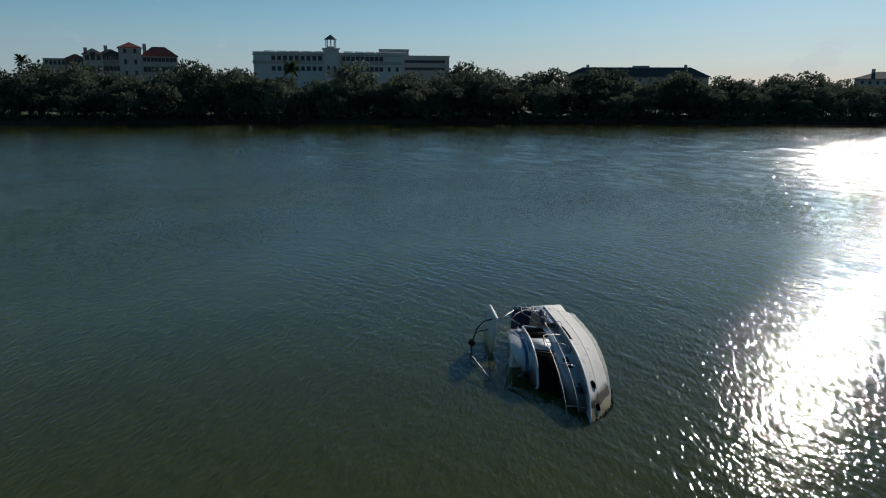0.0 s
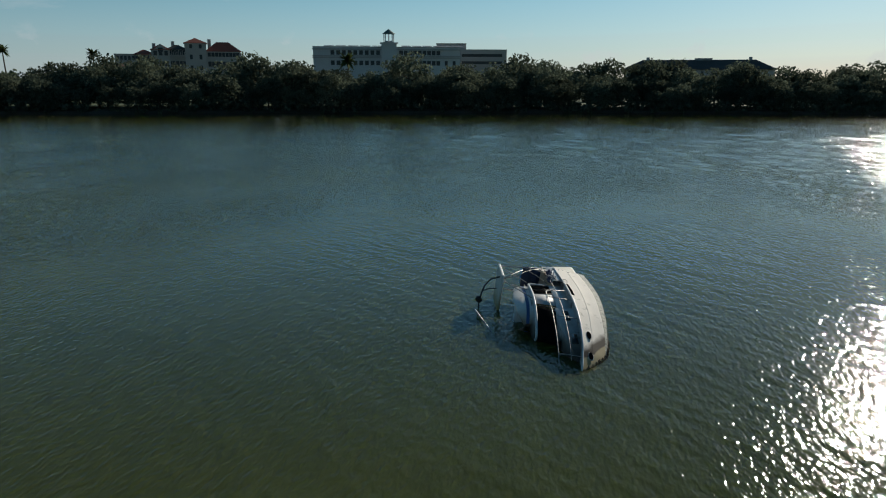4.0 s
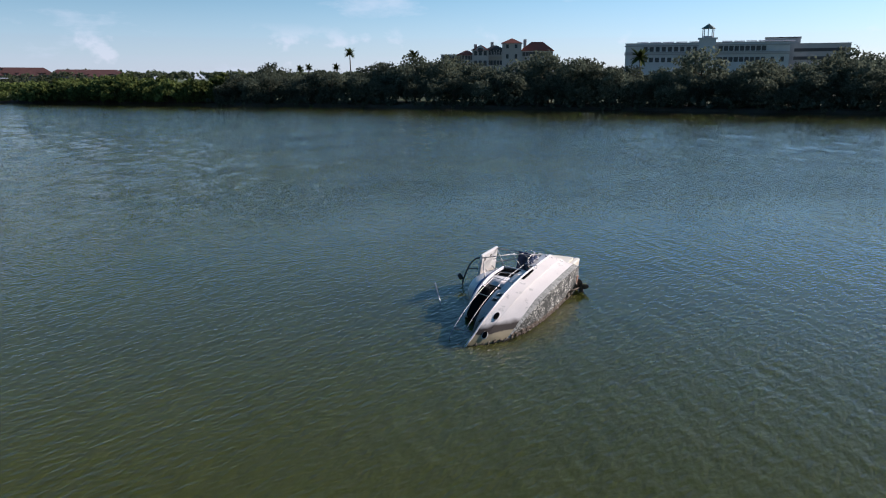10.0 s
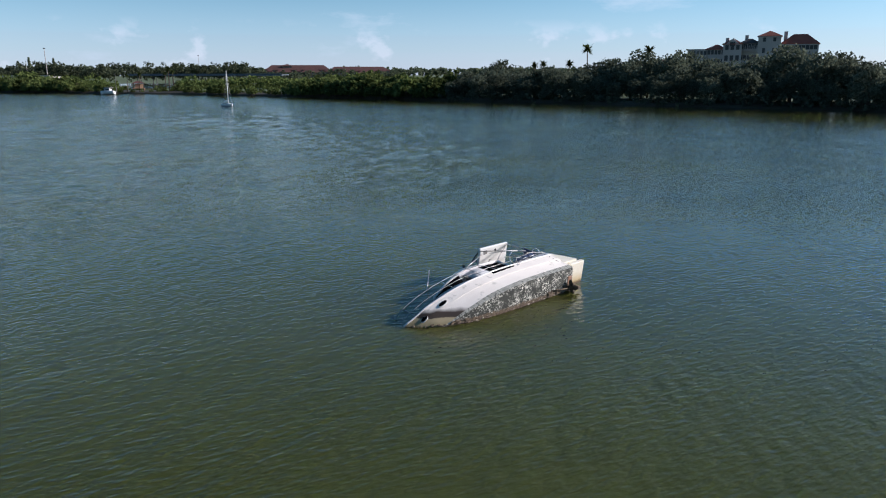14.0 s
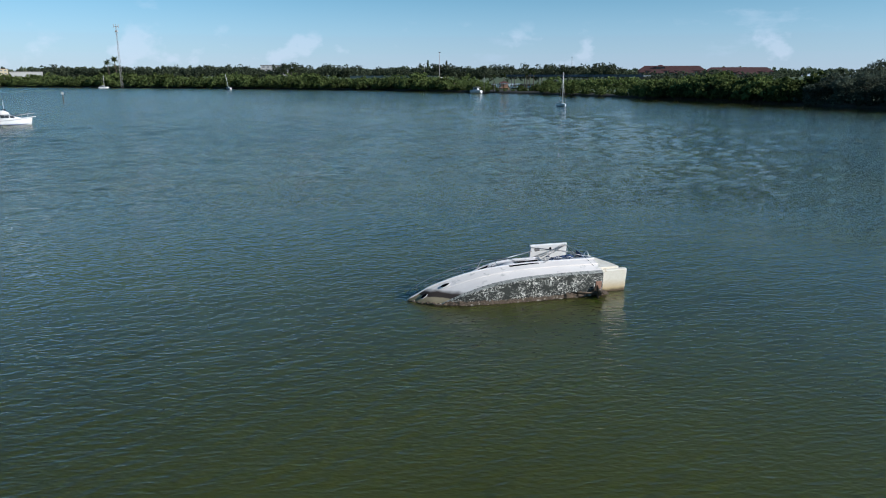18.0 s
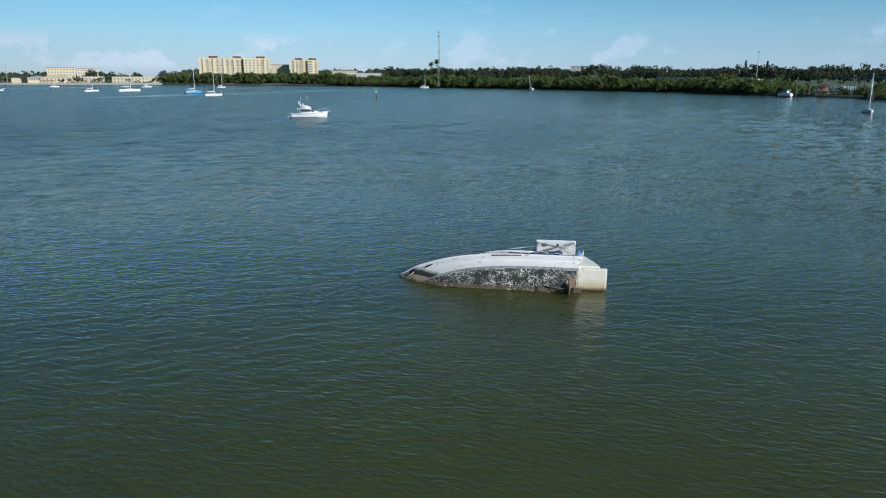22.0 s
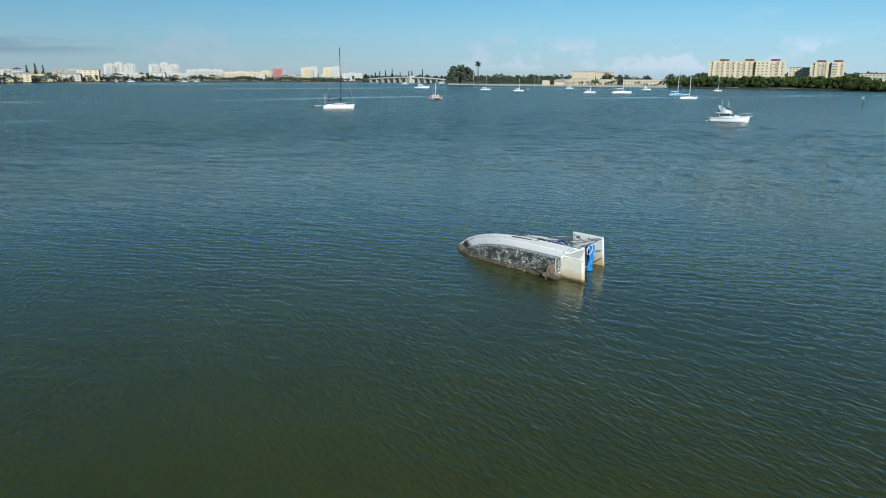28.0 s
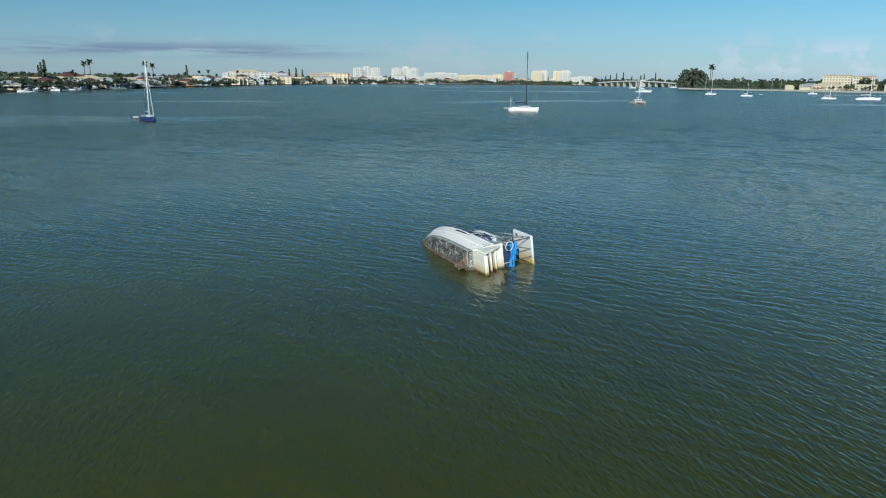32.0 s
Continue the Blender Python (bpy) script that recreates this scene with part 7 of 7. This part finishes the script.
build_radio_mast()
for spot, top, base, r in (((37.9, 612.3, -3.5), 28.57, 1.0, 0.36), ((24.9, 612.9, -2.4), 18.77, 1.0, 0.13), ((194.2, 776.2, -15.1), 28.62, 1.0, 0.32), ((45.9, 370.7, -6.8), 9.40, 1.0, 0.10), ((52.5, 378.0, -10.4), 6.0, 1.0, 0.1), ((-726.4, 468.4, 58.3), 16.55, 1.0, 0.3), ((-666.0, 521.7, 53.3), 19.82, 1.0, 0.22), ((-531.7, 412.5, 51.2), 12.26, 1.0, 0.2)):
    x, y, _ = spot
    t = thing("pole", "tall bare grey pole on the shore", "pole", pose(x, y, 0), "poles")
    part("shaft", tubed([(0, 0, base - 1), (0, 0, top)], r, 8, r * 0.6), M_GREYROOF, t)
    part("head", boxed(-r * 2.5, -r, top - 0.5, r * 2.5, r, top), M_DARKTUBE, t)

# weathered hut and jetty at the inlet
hx, hy, hr = (59.0, 371.6, -8.6)
t = thing("stilt_hut", "small faded orange stilt hut at the inlet", "hut", pose(hx, hy + 14, 0.8, 0, 0, hr))
for x in (-2.4, 2.4):
    for y in (0, 3):
        part("stilt", tubed([(x, y, -1), (x, y, 4.4)], 0.14, 6), M_BARK, t)
part("platform", boxed(-2.8, -0.4, 1.5, 2.8, 3.4, 1.7), M_ORANGE, t)
part("cabin", boxed(-1.6, 0.6, 1.7, 2.2, 3.0, 3.7), M_ORANGE, t)
part("roof", hip(bmesh.new(), -2.4, 0, 2.6, 3.3, 4.2, 1.0, 0.4), M_BROWNROOF, t)
part("ladder", boxed(2.5, -1.6, 0, 3.0, -0.4, 1.6), M_ORANGE, t)
bm = bmesh.new()
bmesh.ops.create_circle(bm, cap_ends=True, segments=24, radius=1.0, matrix=Matrix.Translation((86, 520, 1.9)) @ Matrix.Rotation(radians(-11), 4, "Z") @ Matrix.Diagonal((26, 118, 1, 1)))
tagged(part("lagoon", bm, M_WATER), "still lagoon behind the shore", "water", kind="structure")
for spot, w in (((-399.5, 604.5, 33.2), 18), ((-448.2, 589.8, 36.8), 12), ((-401.5, 597.2, 32.6), 22)):
    x, y, r = spot
    t = thing("jetty", "grey wooden jetty on piles", "jetty", pose(x, y, 0, 0, 0, r), "jetties")
    part("deck", boxed(-w / 2, -1, 1.3, w / 2, 1, 1.5), M_GREYROOF, t)
    for k in range(6):
        part("pile", tubed([(-w / 2 + (k + 0.5) * w / 6, -0.8, -1), (-w / 2 + (k + 0.5) * w / 6, -0.8, 2.2)], 0.14, 6), M_BARK, t)


# ---- boats afloat ----
def hull_rows(L, beam, free, rise, fine=2.2, stern=0.82, sink=0.35):
    rows = []
    for k in range(15):
        s = k / 14
        b = beam / 2 * (1 - max(0.0, (s - 0.42) / 0.58) ** fine) * (stern + (1 - stern) * min(1, s / 0.42))
        b = max(b, 0.015)
        z = free + rise * s * s
        x = -L / 2 + L * s
        lean = 0.10 * L * max(0, s - 0.8) / 0.2 * 0.5
        rows.append([(x - lean, -b * 0.55, -sink * (1 - 0.6 * s)), (x - lean * 0.6, -b * 0.88, 0.12), (x, -b, z), (x, b, z), (x - lean * 0.6, b * 0.88, 0.12), (x - lean, b * 0.55, -sink * (1 - 0.6 * s))])
    return rows


def deck_of(rows):
    return loft([[(r[2][0], r[2][1] * 0.98, r[2][2] - 0.03), (r[2][0], 0, r[2][2] + 0.03), (r[3][0], r[3][1] * 0.98, r[3][2] - 0.03)] for r in rows])


def build_sailboat(name, label, L, beam, mast, hullmat, spar=None, cover=None, mizzen=0.0, jib=True, group="sailboats at anchor"):
    spar, cover = spar or M_SPAR, cover or M_WHITEBOAT
    t = thing(name, label, "sailboat", group=group)
    free = 0.075 * L + 0.15
    rows = hull_rows(L, beam, free, 0.035 * L)
    part("hull", loft(rows, closed=True, caps=True), hullmat, t)
    part("deck", deck_of(rows), M_WHITEBOAT, t)
    part("boot_stripe", tubed([(r[1][0], r[1][1] * 1.005, 0.10) for r in rows[:-1]] + [(r[4][0], r[4][1] * 1.005, 0.10) for r in rows[-2::-1]], 0.045, 5), M_PINK if mizzen else M_STRIPE, t)
    bm = loft([[(x, -w, free - 0.02), (x, -w * 0.86, free + h), (x, w * 0.86, free + h), (x, w, free - 0.02)] for x, w, h in
               ((-0.16 * L, beam * 0.30, 0.05 * L), (0.05 * L, beam * 0.30, 0.055 * L), (0.20 * L, beam * 0.22, 0.042 * L), (0.27 * L, beam * 0.14, 0.006 * L))], caps=True)
    cab = part("cabin", bm, M_WHITEBOAT, t)
    for sgn in (-1, 1):
        for k in range(3):
            x = -0.10 * L + 0.10 * L * k
            part("cabin_window", boxed(x, sgn * beam * 0.285 - 0.02, free + 0.018 * L, x + 0.06 * L, sgn * beam * 0.285 + 0.02, free + 0.036 * L), M_WINDOW, cab)
    part("cockpit_coaming", boxed(-0.40 * L, -beam * 0.26, free, -0.18 * L, beam * 0.26, free + 0.28, 0.04), M_WHITEBOAT, t)
    part("mast", tubed([(0.06 * L, 0, free), (0.06 * L, 0, mast)], 0.14, 8, 0.10), spar, t)
    part("boom", tubed([(0.05 * L, 0, free + 0.13 * L), (-0.33 * L, 0, free + 0.12 * L)], 0.06, 6), spar, t)
    part("sail_cover", tubed([(0.05 * L, 0, free + 0.155 * L), (-0.12 * L, 0, free + 0.15 * L), (-0.32 * L, 0, free + 0.135 * L)], 0.17, 8, 0.10), cover, t)
    part("forestay", tubed([(0.48 * L, 0, free + 0.04 * L), (0.065 * L, 0, mast * 0.97)], 0.09 if jib else 0.025, 6, 0.03), M_WHITEBOAT if jib else M_STEEL, t)
    part("backstay", tubed([(-0.49 * L, 0, free + 0.02), (0.055 * L, 0, mast * 0.985)], 0.022, 5), M_STEEL, t)
    for sgn in (-1, 1):
        part("shroud", tubed([(0.05 * L, sgn * beam * 0.46, free), (0.06 * L, sgn * beam * 0.16, mast * 0.55), (0.06 * L, 0, mast * 0.95)], 0.022, 5), M_STEEL, t)
        part("lifeline", tubed([(-0.47 * L, sgn * beam * 0.38, free + 0.6), (0, sgn * beam * 0.47, free + 0.6), (0.3 * L, sgn * beam * 0.32, free + 0.65), (0.48 * L, 0, free + 0.75)], 0.02, 5), M_STEEL, t)
    part("spreader", tubed([(0.06 * L, -beam * 0.16, mast * 0.55), (0.06 * L, beam * 0.16, mast * 0.55)], 0.03, 5), spar, t)
    part("rudder", boxed(-0.5 * L, -0.04, -0.3, -0.47 * L, 0.04, free * 0.8), hullmat, t)
    if mizzen:
        part("mizzen_mast", tubed([(-0.34 * L, 0, free), (-0.34 * L, 0, mizzen)], 0.075, 7, 0.05), spar, t)
        part("radar_pole", tubed([(-0.46 * L, 0.3, free), (-0.46 * L, 0.3, free + 2.6)], 0.05, 6), M_SPAR, t)
        part("bimini", boxed(-0.36 * L, -beam * 0.32, free + 1.75, -0.17 * L, beam * 0.32, free + 1.85, 0.03), M_CANVAS, t)
        for sx in (-0.35, -0.18):
            for sgn in (-1, 1):
                part("bimini_leg", tubed([(sx * L, sgn * beam * 0.3, free), (sx * L, sgn * beam * 0.3, free + 1.8)], 0.02, 5), M_STEEL, t)
    return t


def build_cruiser(name, label, L=11.4, group="motor cruisers"):
    t = thing(name, label, "motorboat", group=group)
    k = L / 11.4
    rows = hull_rows(L, 3.8 * k, 1.05 * k, 0.62 * k, 2.6, 0.94, 0.4)
    part("hull", loft(rows, closed=True, caps=True), M_WHITEBOAT, t)
    part("deck", deck_of(rows), M_WHITEBOAT, t)
    part("rub_rail", tubed([(r[2][0], r[2][1] * 1.01, r[2][2] - 0.12) for r in rows] + [(r[3][0], r[3][1] * 1.01, r[3][2] - 0.12) for r in rows[::-1]], 0.05, 6), M_GREYROOF, t)
    part("hull_stripe", tubed([(r[1][0], r[1][1] * 1.01, 0.10) for r in rows[:-1]], 0.05, 5), M_STRIPE, t)
    house = part("deckhouse", loft([[(x, -w, 1.0 * k), (x - o, -w * 0.9, h), (x - o, w * 0.9, h), (x, w, 1.0 * k)] for x, w, h, o in
                                    ((-2.9 * k, 1.55 * k, 2.25 * k, 0), (0.4 * k, 1.55 * k, 2.25 * k, 0.0), (1.9 * k, 1.35 * k, 1.75 * k, 0.1), (3.6 * k, 0.8 * k, 1.42 * k, 0.2))], caps=True), M_WHITEBOAT, t)
    for sgn in (-1, 1):
        for x0, x1 in ((-2.5, -1.6), (-1.5, -0.6), (-0.5, 0.4)):
            part("side_window", boxed(x0 * k, sgn * 1.47 * k - 0.05, 1.55 * k, x1 * k, sgn * 1.47 * k + 0.05, 2.12 * k), M_WINDOW, house)
        part("front_window", loft([[(0.55 * k, sgn * 1.46 * k, 1.55 * k), (0.55 * k, sgn * 1.42 * k, 2.10 * k)], [(1.75 * k, sgn * 1.36 * k, 1.50 * k), (1.25 * k, sgn * 1.36 * k, 1.95 * k)]]), M_WINDOW, house)
    part("windscreen", loft([[(1.30 * k, -1.2 * k, 1.99 * k), (0.55 * k, -1.25 * k, 2.24 * k)], [(1.30 * k, 1.2 * k, 1.99 * k), (0.55 * k, 1.25 * k, 2.24 * k)]]), M_WINDOW, house)
    part("house_roof", boxed(-3.6 * k, -1.62 * k, 2.25 * k, 0.6 * k, 1.62 * k, 2.37 * k, 0.04), M_WHITEBOAT, t)
    bm = loft([[(x, -w, 2.37 * k), (x + 0.15 * k, -w, h), (x + 0.15 * k, w, h), (x, w, 2.37 * k)] for x, w, h in ((-2.4 * k, 1.35 * k, 3.05 * k), (-0.8 * k, 1.35 * k, 3.15 * k), (0.4 * k, 0.9 * k, 2.6 * k))], caps=True)
    part("flybridge", bm, M_WHITEBOAT, t)
    part("fly_screen", tubed([(-0.6 * k, -1.2 * k, 3.3 * k), (0.05 * k, 0, 3.35 * k), (-0.6 * k, 1.2 * k, 3.3 * k)], 0.06, 5), M_WINDOW, t)
    for sgn in (-1, 1):
        part("radar_arch", loft([[(-2.3 * k, sgn * 1.35 * k, 2.6 * k), (-1.9 * k, sgn * 1.35 * k, 2.6 * k)], [(-3.0 * k, sgn * 1.28 * k, 3.5 * k), (-2.7 * k, sgn * 1.28 * k, 3.5 * k)], [(-3.3 * k, sgn * 1.2 * k, 4.0 * k), (-3.0 * k, sgn * 1.2 * k, 4.03 * k)]]), M_WHITEBOAT, t)
        part("cockpit_post", tubed([(-3.5 * k, sgn * 1.5 * k, 1.0 * k), (-3.5 * k, sgn * 1.5 * k, 2.3 * k)], 0.03, 5), M_STEEL, t)
    part("arch_top", boxed(-3.4 * k, -1.25 * k, 3.95 * k, -2.9 * k, 1.25 * k, 4.05 * k, 0.03), M_WHITEBOAT, t)
    part("helm_seat", boxed(-2.0 * k, -0.5 * k, 2.9 * k, -1.6 * k, 0.5 * k, 3.55 * k, 0.06), M_WHITEBOAT, t)
    part("windscreen_wrap", loft([[(-0.7 * k, -1.3 * k, 3.12 * k), (-0.85 * k, -1.2 * k, 3.42 * k)], [(0.0 * k, -0.6 * k, 3.0 * k), (-0.25 * k, -0.5 * k, 3.38 * k)], [(0.0 * k, 0.6 * k, 3.0 * k), (-0.25 * k, 0.5 * k, 3.38 * k)], [(-0.7 * k, 1.3 * k, 3.12 * k), (-0.85 * k, 1.2 * k, 3.42 * k)]]), M_WINDOW, t)
    for x, y, h in ((-2.6, 1.0, 5.9), (-0.6, -0.8, 5.6), (-0.5, 0.9, 5.4)):
        part("antenna", tubed([(x * k, y * k, 3.0 * k), (x * k, y * k, h * k)], 0.018, 5, 0.008), M_SPAR, t)
    part("swim_platform", boxed(-L / 2 - 0.8 * k, -1.5 * k, 0.25 * k, -L / 2, 1.5 * k, 0.35 * k), M_WHITEBOAT, t)
    part("bow_pulpit", boxed(L / 2 - 0.1, -0.25 * k, 1.62 * k, L / 2 + 0.8 * k, 0.25 * k, 1.72 * k, 0.03), M_WHITEBOAT, t)
    for sgn in (-1, 1):
        part("bow_rail", tubed([(0.8 * k, sgn * 1.7 * k, 1.9 * k), (3.2 * k, sgn * 1.3 * k, 2.1 * k), (L / 2 - 0.3, sgn * 0.35 * k, 2.35 * k), (L / 2 + 0.6 * k, 0, 2.4 * k)], 0.03, 5), M_STEEL, t)
        for x, y, z in ((1.5, 1.62, 1.95), (3.2, 1.3, 2.1), (4.6, 0.65, 2.25)):
            part("stanchion", tubed([(x * k, sgn * y * k, 1.3 * k), (x * k, sgn * y * k, z * k)], 0.022, 5), M_STEEL, t)
    return t


def build_dinghy():
    t = thing("dinghy", "small grey inflatable dinghy afloat", "dinghy", group="dinghies")
    part("tube", tubed([(-1.3, -0.6, 0.2), (0.7, -0.6, 0.22), (1.4, 0, 0.32), (0.7, 0.6, 0.22), (-1.3, 0.6, 0.2)], 0.22, 8), M_GREYROOF, t)
    part("floor", boxed(-1.25, -0.5, 0.05, 0.9, 0.5, 0.12), M_RUBBER, t)
    part("outboard", boxed(-1.7, -0.16, 0.0, -1.4, 0.16, 0.9, 0.06), M_RUBBER, t)
    return t


def build_catamaran():
    t = thing("catamaran", "small weathered buff catamaran with a stub mast", "catamaran")
    for sgn in (-1, 1):
        rows = hull_rows(8.5, 1.3, 0.95, 0.25, 2.2, 0.7)
        rows = [[(x, y + sgn * 2.0, z) for x, y, z in r] for r in rows]
        h = part("hull", loft(rows, closed=True, caps=True), M_BUFF, t)
        part("deck", loft([[(r[2][0], r[2][1], r[2][2]), (r[3][0], r[3][1], r[3][2])] for r in rows]), M_WHITEBOAT, h)
    part("bridge_deck", boxed(-3.2, -1.7, 0.65, 1.6, 1.7, 0.95, 0.05), M_BUFF, t)
    part("cabin", boxed(-2.2, -1.5, 0.95, 0.9, 1.5, 1.9, 0.2), M_WHITEBOAT, t)
    part("cabin_window", boxed(0.88, -1.1, 1.25, 0.93, 1.1, 1.65), M_WINDOW, t)
    part("mast", tubed([(0.9, 0, 1.0), (0.9, 0, 7.2)], 0.09, 7, 0.06), M_SPAR, t)
    part("boom", tubed([(0.8, 0, 2.4), (-3, 0, 2.5)], 0.12, 6), M_BUFF, t)
    for sgn in (-1, 1):
        part("shroud", tubed([(0.4, sgn * 2.3, 1.0), (0.9, 0, 7.0)], 0.025, 5), M_STEEL, t)
    part("forestay", tubed([(4.0, 0, 1.1), (0.9, 0, 7.0)], 0.025, 5), M_STEEL, t)
    return t


def at(spot, heading, roll=0.0, z=0.0):
    return pose(spot[0], spot[1], z, roll, 0, heading)


build_cruiser("motor_cruiser", "white flybridge motor cruiser at anchor, dark windows", 8.6).matrix_basis = at((-79.0, 122.0), 28) @ Matrix.Diagonal((1, 1, 1.2, 1))
build_sailboat("sailboat", "small white sailboat with a bare mast, swinging off the mangroves", 6.6, 2.5, 10.4, M_WHITEBOAT, jib=False).matrix_basis = at((48.6, 200.0), -86)
build_sailboat("sailboat", "large white ketch with a tall black mast and canvas bimini", 9.4, 3.1, 14.1, M_WHITEBOAT, M_DARKSPAR, M_CANVAS, 3.8, False).matrix_basis = at((-177.2, 67.8), 60) @ Matrix.Diagonal((1, 1, 1.28, 1))
DINGHY = Kind(build_dinghy)
DINGHY.put(at((-199.2, 69.3, 69.3), 66))
build_catamaran().matrix_basis = at((-253.5, 144.7, 60.3), -10)
build_sailboat("sailboat", "navy blue ketch with white deck and teal sail covers", 8.6, 2.9, 13.0, M_NAVY, None, M_TEAL, 0.0, True).matrix_basis = at((-135.1, -34.5, -260.5), 24)
DINGHY.put(at((-146.1, -38.7, -259.8), 100))
# farther anchorage
FAR = (((-214, 262), 9.0, 10.5, M_WHITEBOAT, 60), ((-261, 306), 10.0, 15.5, M_SKYBLUE, 60), ((-356.4, 456.7, 37.4), 7.5, 12.0, M_WHITEBOAT, 70), ((-320, 321), 13.0, 16.5, M_WHITEBOAT, 58),
       ((-338, 310), 8.0, 9.0, M_WHITEBOAT, 60), ((-492.0, 422.3, 48.3), 7.0, 9.5, M_WHITEBOAT, 60), ((-403, 300), 7.5, 9.0, M_WHITEBOAT, 60), ((-454, 305), 8.0, 12.0, M_WHITEBOAT, 62))
for spot, L, mast, hm, hd in FAR:
    word = "blue-hulled" if hm is M_SKYBLUE else "white"
    build_sailboat("sailboat", word + " sailboat at anchor off the town, sails stowed", L, L * 0.31, mast, hm, jib=False).matrix_basis = at(spot, hd)
DINGHY.put(at((-467.1, 356.0, 51.4), 60))
MOTOR = Kind(build_cruiser, "motor_yacht", "white motor yacht on a far mooring", 11.4, "far motor yachts")
for spot, s, hd in (((-545, 298), 1.15, 50), ((-418.1, 443.7, 42.5), 0.6, 60), ((-857.8, 443.1, 63.5), 0.7, 60), ((-974.5, 567.6, 60.6), 0.8, 60)):
    MOTOR.put(at(spot, hd) @ Matrix.Diagonal((s, s, s, 1)))
for k, spot in enumerate(((-437.5, -154.5, -252.5), (-450.9, -151.9, -253.3), (-475.9, -148.5, -254.4), (-498.3, -146.0, -255.2), (-518.6, -143.4, -256.0), (-544.9, -140.8, -256.9), (-567.0, -133.9, -257.9), (-582.0, -130.5, -258.5), (-604.2, -126.4, -259.3), (-652.5, -110.7, -261.3), (-698.9, -104.2, -262.3), (-745.4, -95.3, -263.4))):
    MOTOR.put(at(spot, (k * 53) % 180 - 60) @ Matrix.Diagonal((0.62 + 0.08 * (k % 3),) * 3 + (1,)))
for k, spot in enumerate(((-1080.5, -22.9, -269.1), (-1110.6, -6.7, -269.9), (-1214.1, 123.9, 84.2), (-1216.7, 145.3, 83.2), (-1229.4, 228.7, 79.6), (-1235.5, 249.9, 78.7))):
    MOTOR.put(at(spot, (k * 37) % 180 - 60) @ Matrix.Diagonal((0.9,) * 3 + (1,)))
# boats aground by the mangroves
g = build_sailboat("stranded_sailboat", "small white sailboat aground, heeled over by the mangroves", 7.0, 2.4, 9.5, M_WHITEBOAT, jib=False, group="stranded boats")
g.matrix_basis = at((-211.0, 523.5, 20.8), 20, 14, 0.2)
g = build_sailboat("stranded_sailboat", "small grey sailboat aground, leaning against the mangroves", 6.0, 2.2, 10.0, M_PALEWALL, jib=False, group="stranded boats")
g.matrix_basis = at((-112.9, 479.3, 12.4), 130, -10, 0.3)
x, y, r = (39.8, 358.0, -6.1)
t = thing("stranded_cabin_boat", "derelict white cabin boat aground and tilted on the mangrove bank", "boat", pose(x, y, 0.3, 12, 4, r + 150))
rows = hull_rows(7.0, 2.7, 1.2, 0.5, 2.4, 0.9)
part("hull", loft(rows, closed=True, caps=True), M_WHITEBOAT, t)
part("deck", deck_of(rows), M_DECK, t)
part("cabin", boxed(-1.6, -1.05, 1.1, 1.0, 1.05, 2.5, 0.1), M_WHITEBOAT, t)
part("cabin_window", boxed(0.98, -0.8, 1.7, 1.06, 0.8, 2.2), M_WINDOW, t)
for sgn in (-1, 1):
    part("cabin_window", boxed(-1.2, sgn * 1.05 - 0.05, 1.7, 0.5, sgn * 1.05 + 0.05, 2.2), M_WINDOW, t)
part("fallen_top", boxed(-2.4, -1.2, 2.9, 1.2, 1.2, 3.0, 0.03), M_PALEWALL, t)
for sx in (-2.2, 1.0):
    for sgn in (-1, 1):
        part("top_post", tubed([(sx, sgn * 1.1, 1.1), (sx, sgn * 1.1, 2.95)], 0.04, 5), M_STEEL, t)
# channel posts
for spot in ((-123.1, 250.3, 23.6), (-600.0, -60.0, 0)):
    t = thing("channel_post", "wooden channel marker post with a pale board", "channel marker", pose(spot[0], spot[1], 0), "channel markers")
    part("pile", tubed([(0, 0, -1), (0, 0, 3.6)], 0.16, 7), M_BARK, t)
    part("board", boxed(-0.45, -0.26, 2.6, 0.45, -0.18, 3.5), M_WHITEBOAT, t)
for spot, mat, word in (((-996.3, 59.0, 86.5), M_PINK, "red"), ((-1184.6, 235.0, 78.9), M_WHITEBOAT, "white")):
    t = thing("buoy", word + " mooring buoy on the water", "buoy", pose(spot[0], spot[1], 0))
    bm = bmesh.new()
    bmesh.ops.create_uvsphere(bm, u_segments=12, v_segments=8, radius=1.1)
    part("float", bm, mat, t)
    part("staff", tubed([(0, 0, 0.5), (0, 0, 2.4)], 0.12, 6), mat, t)
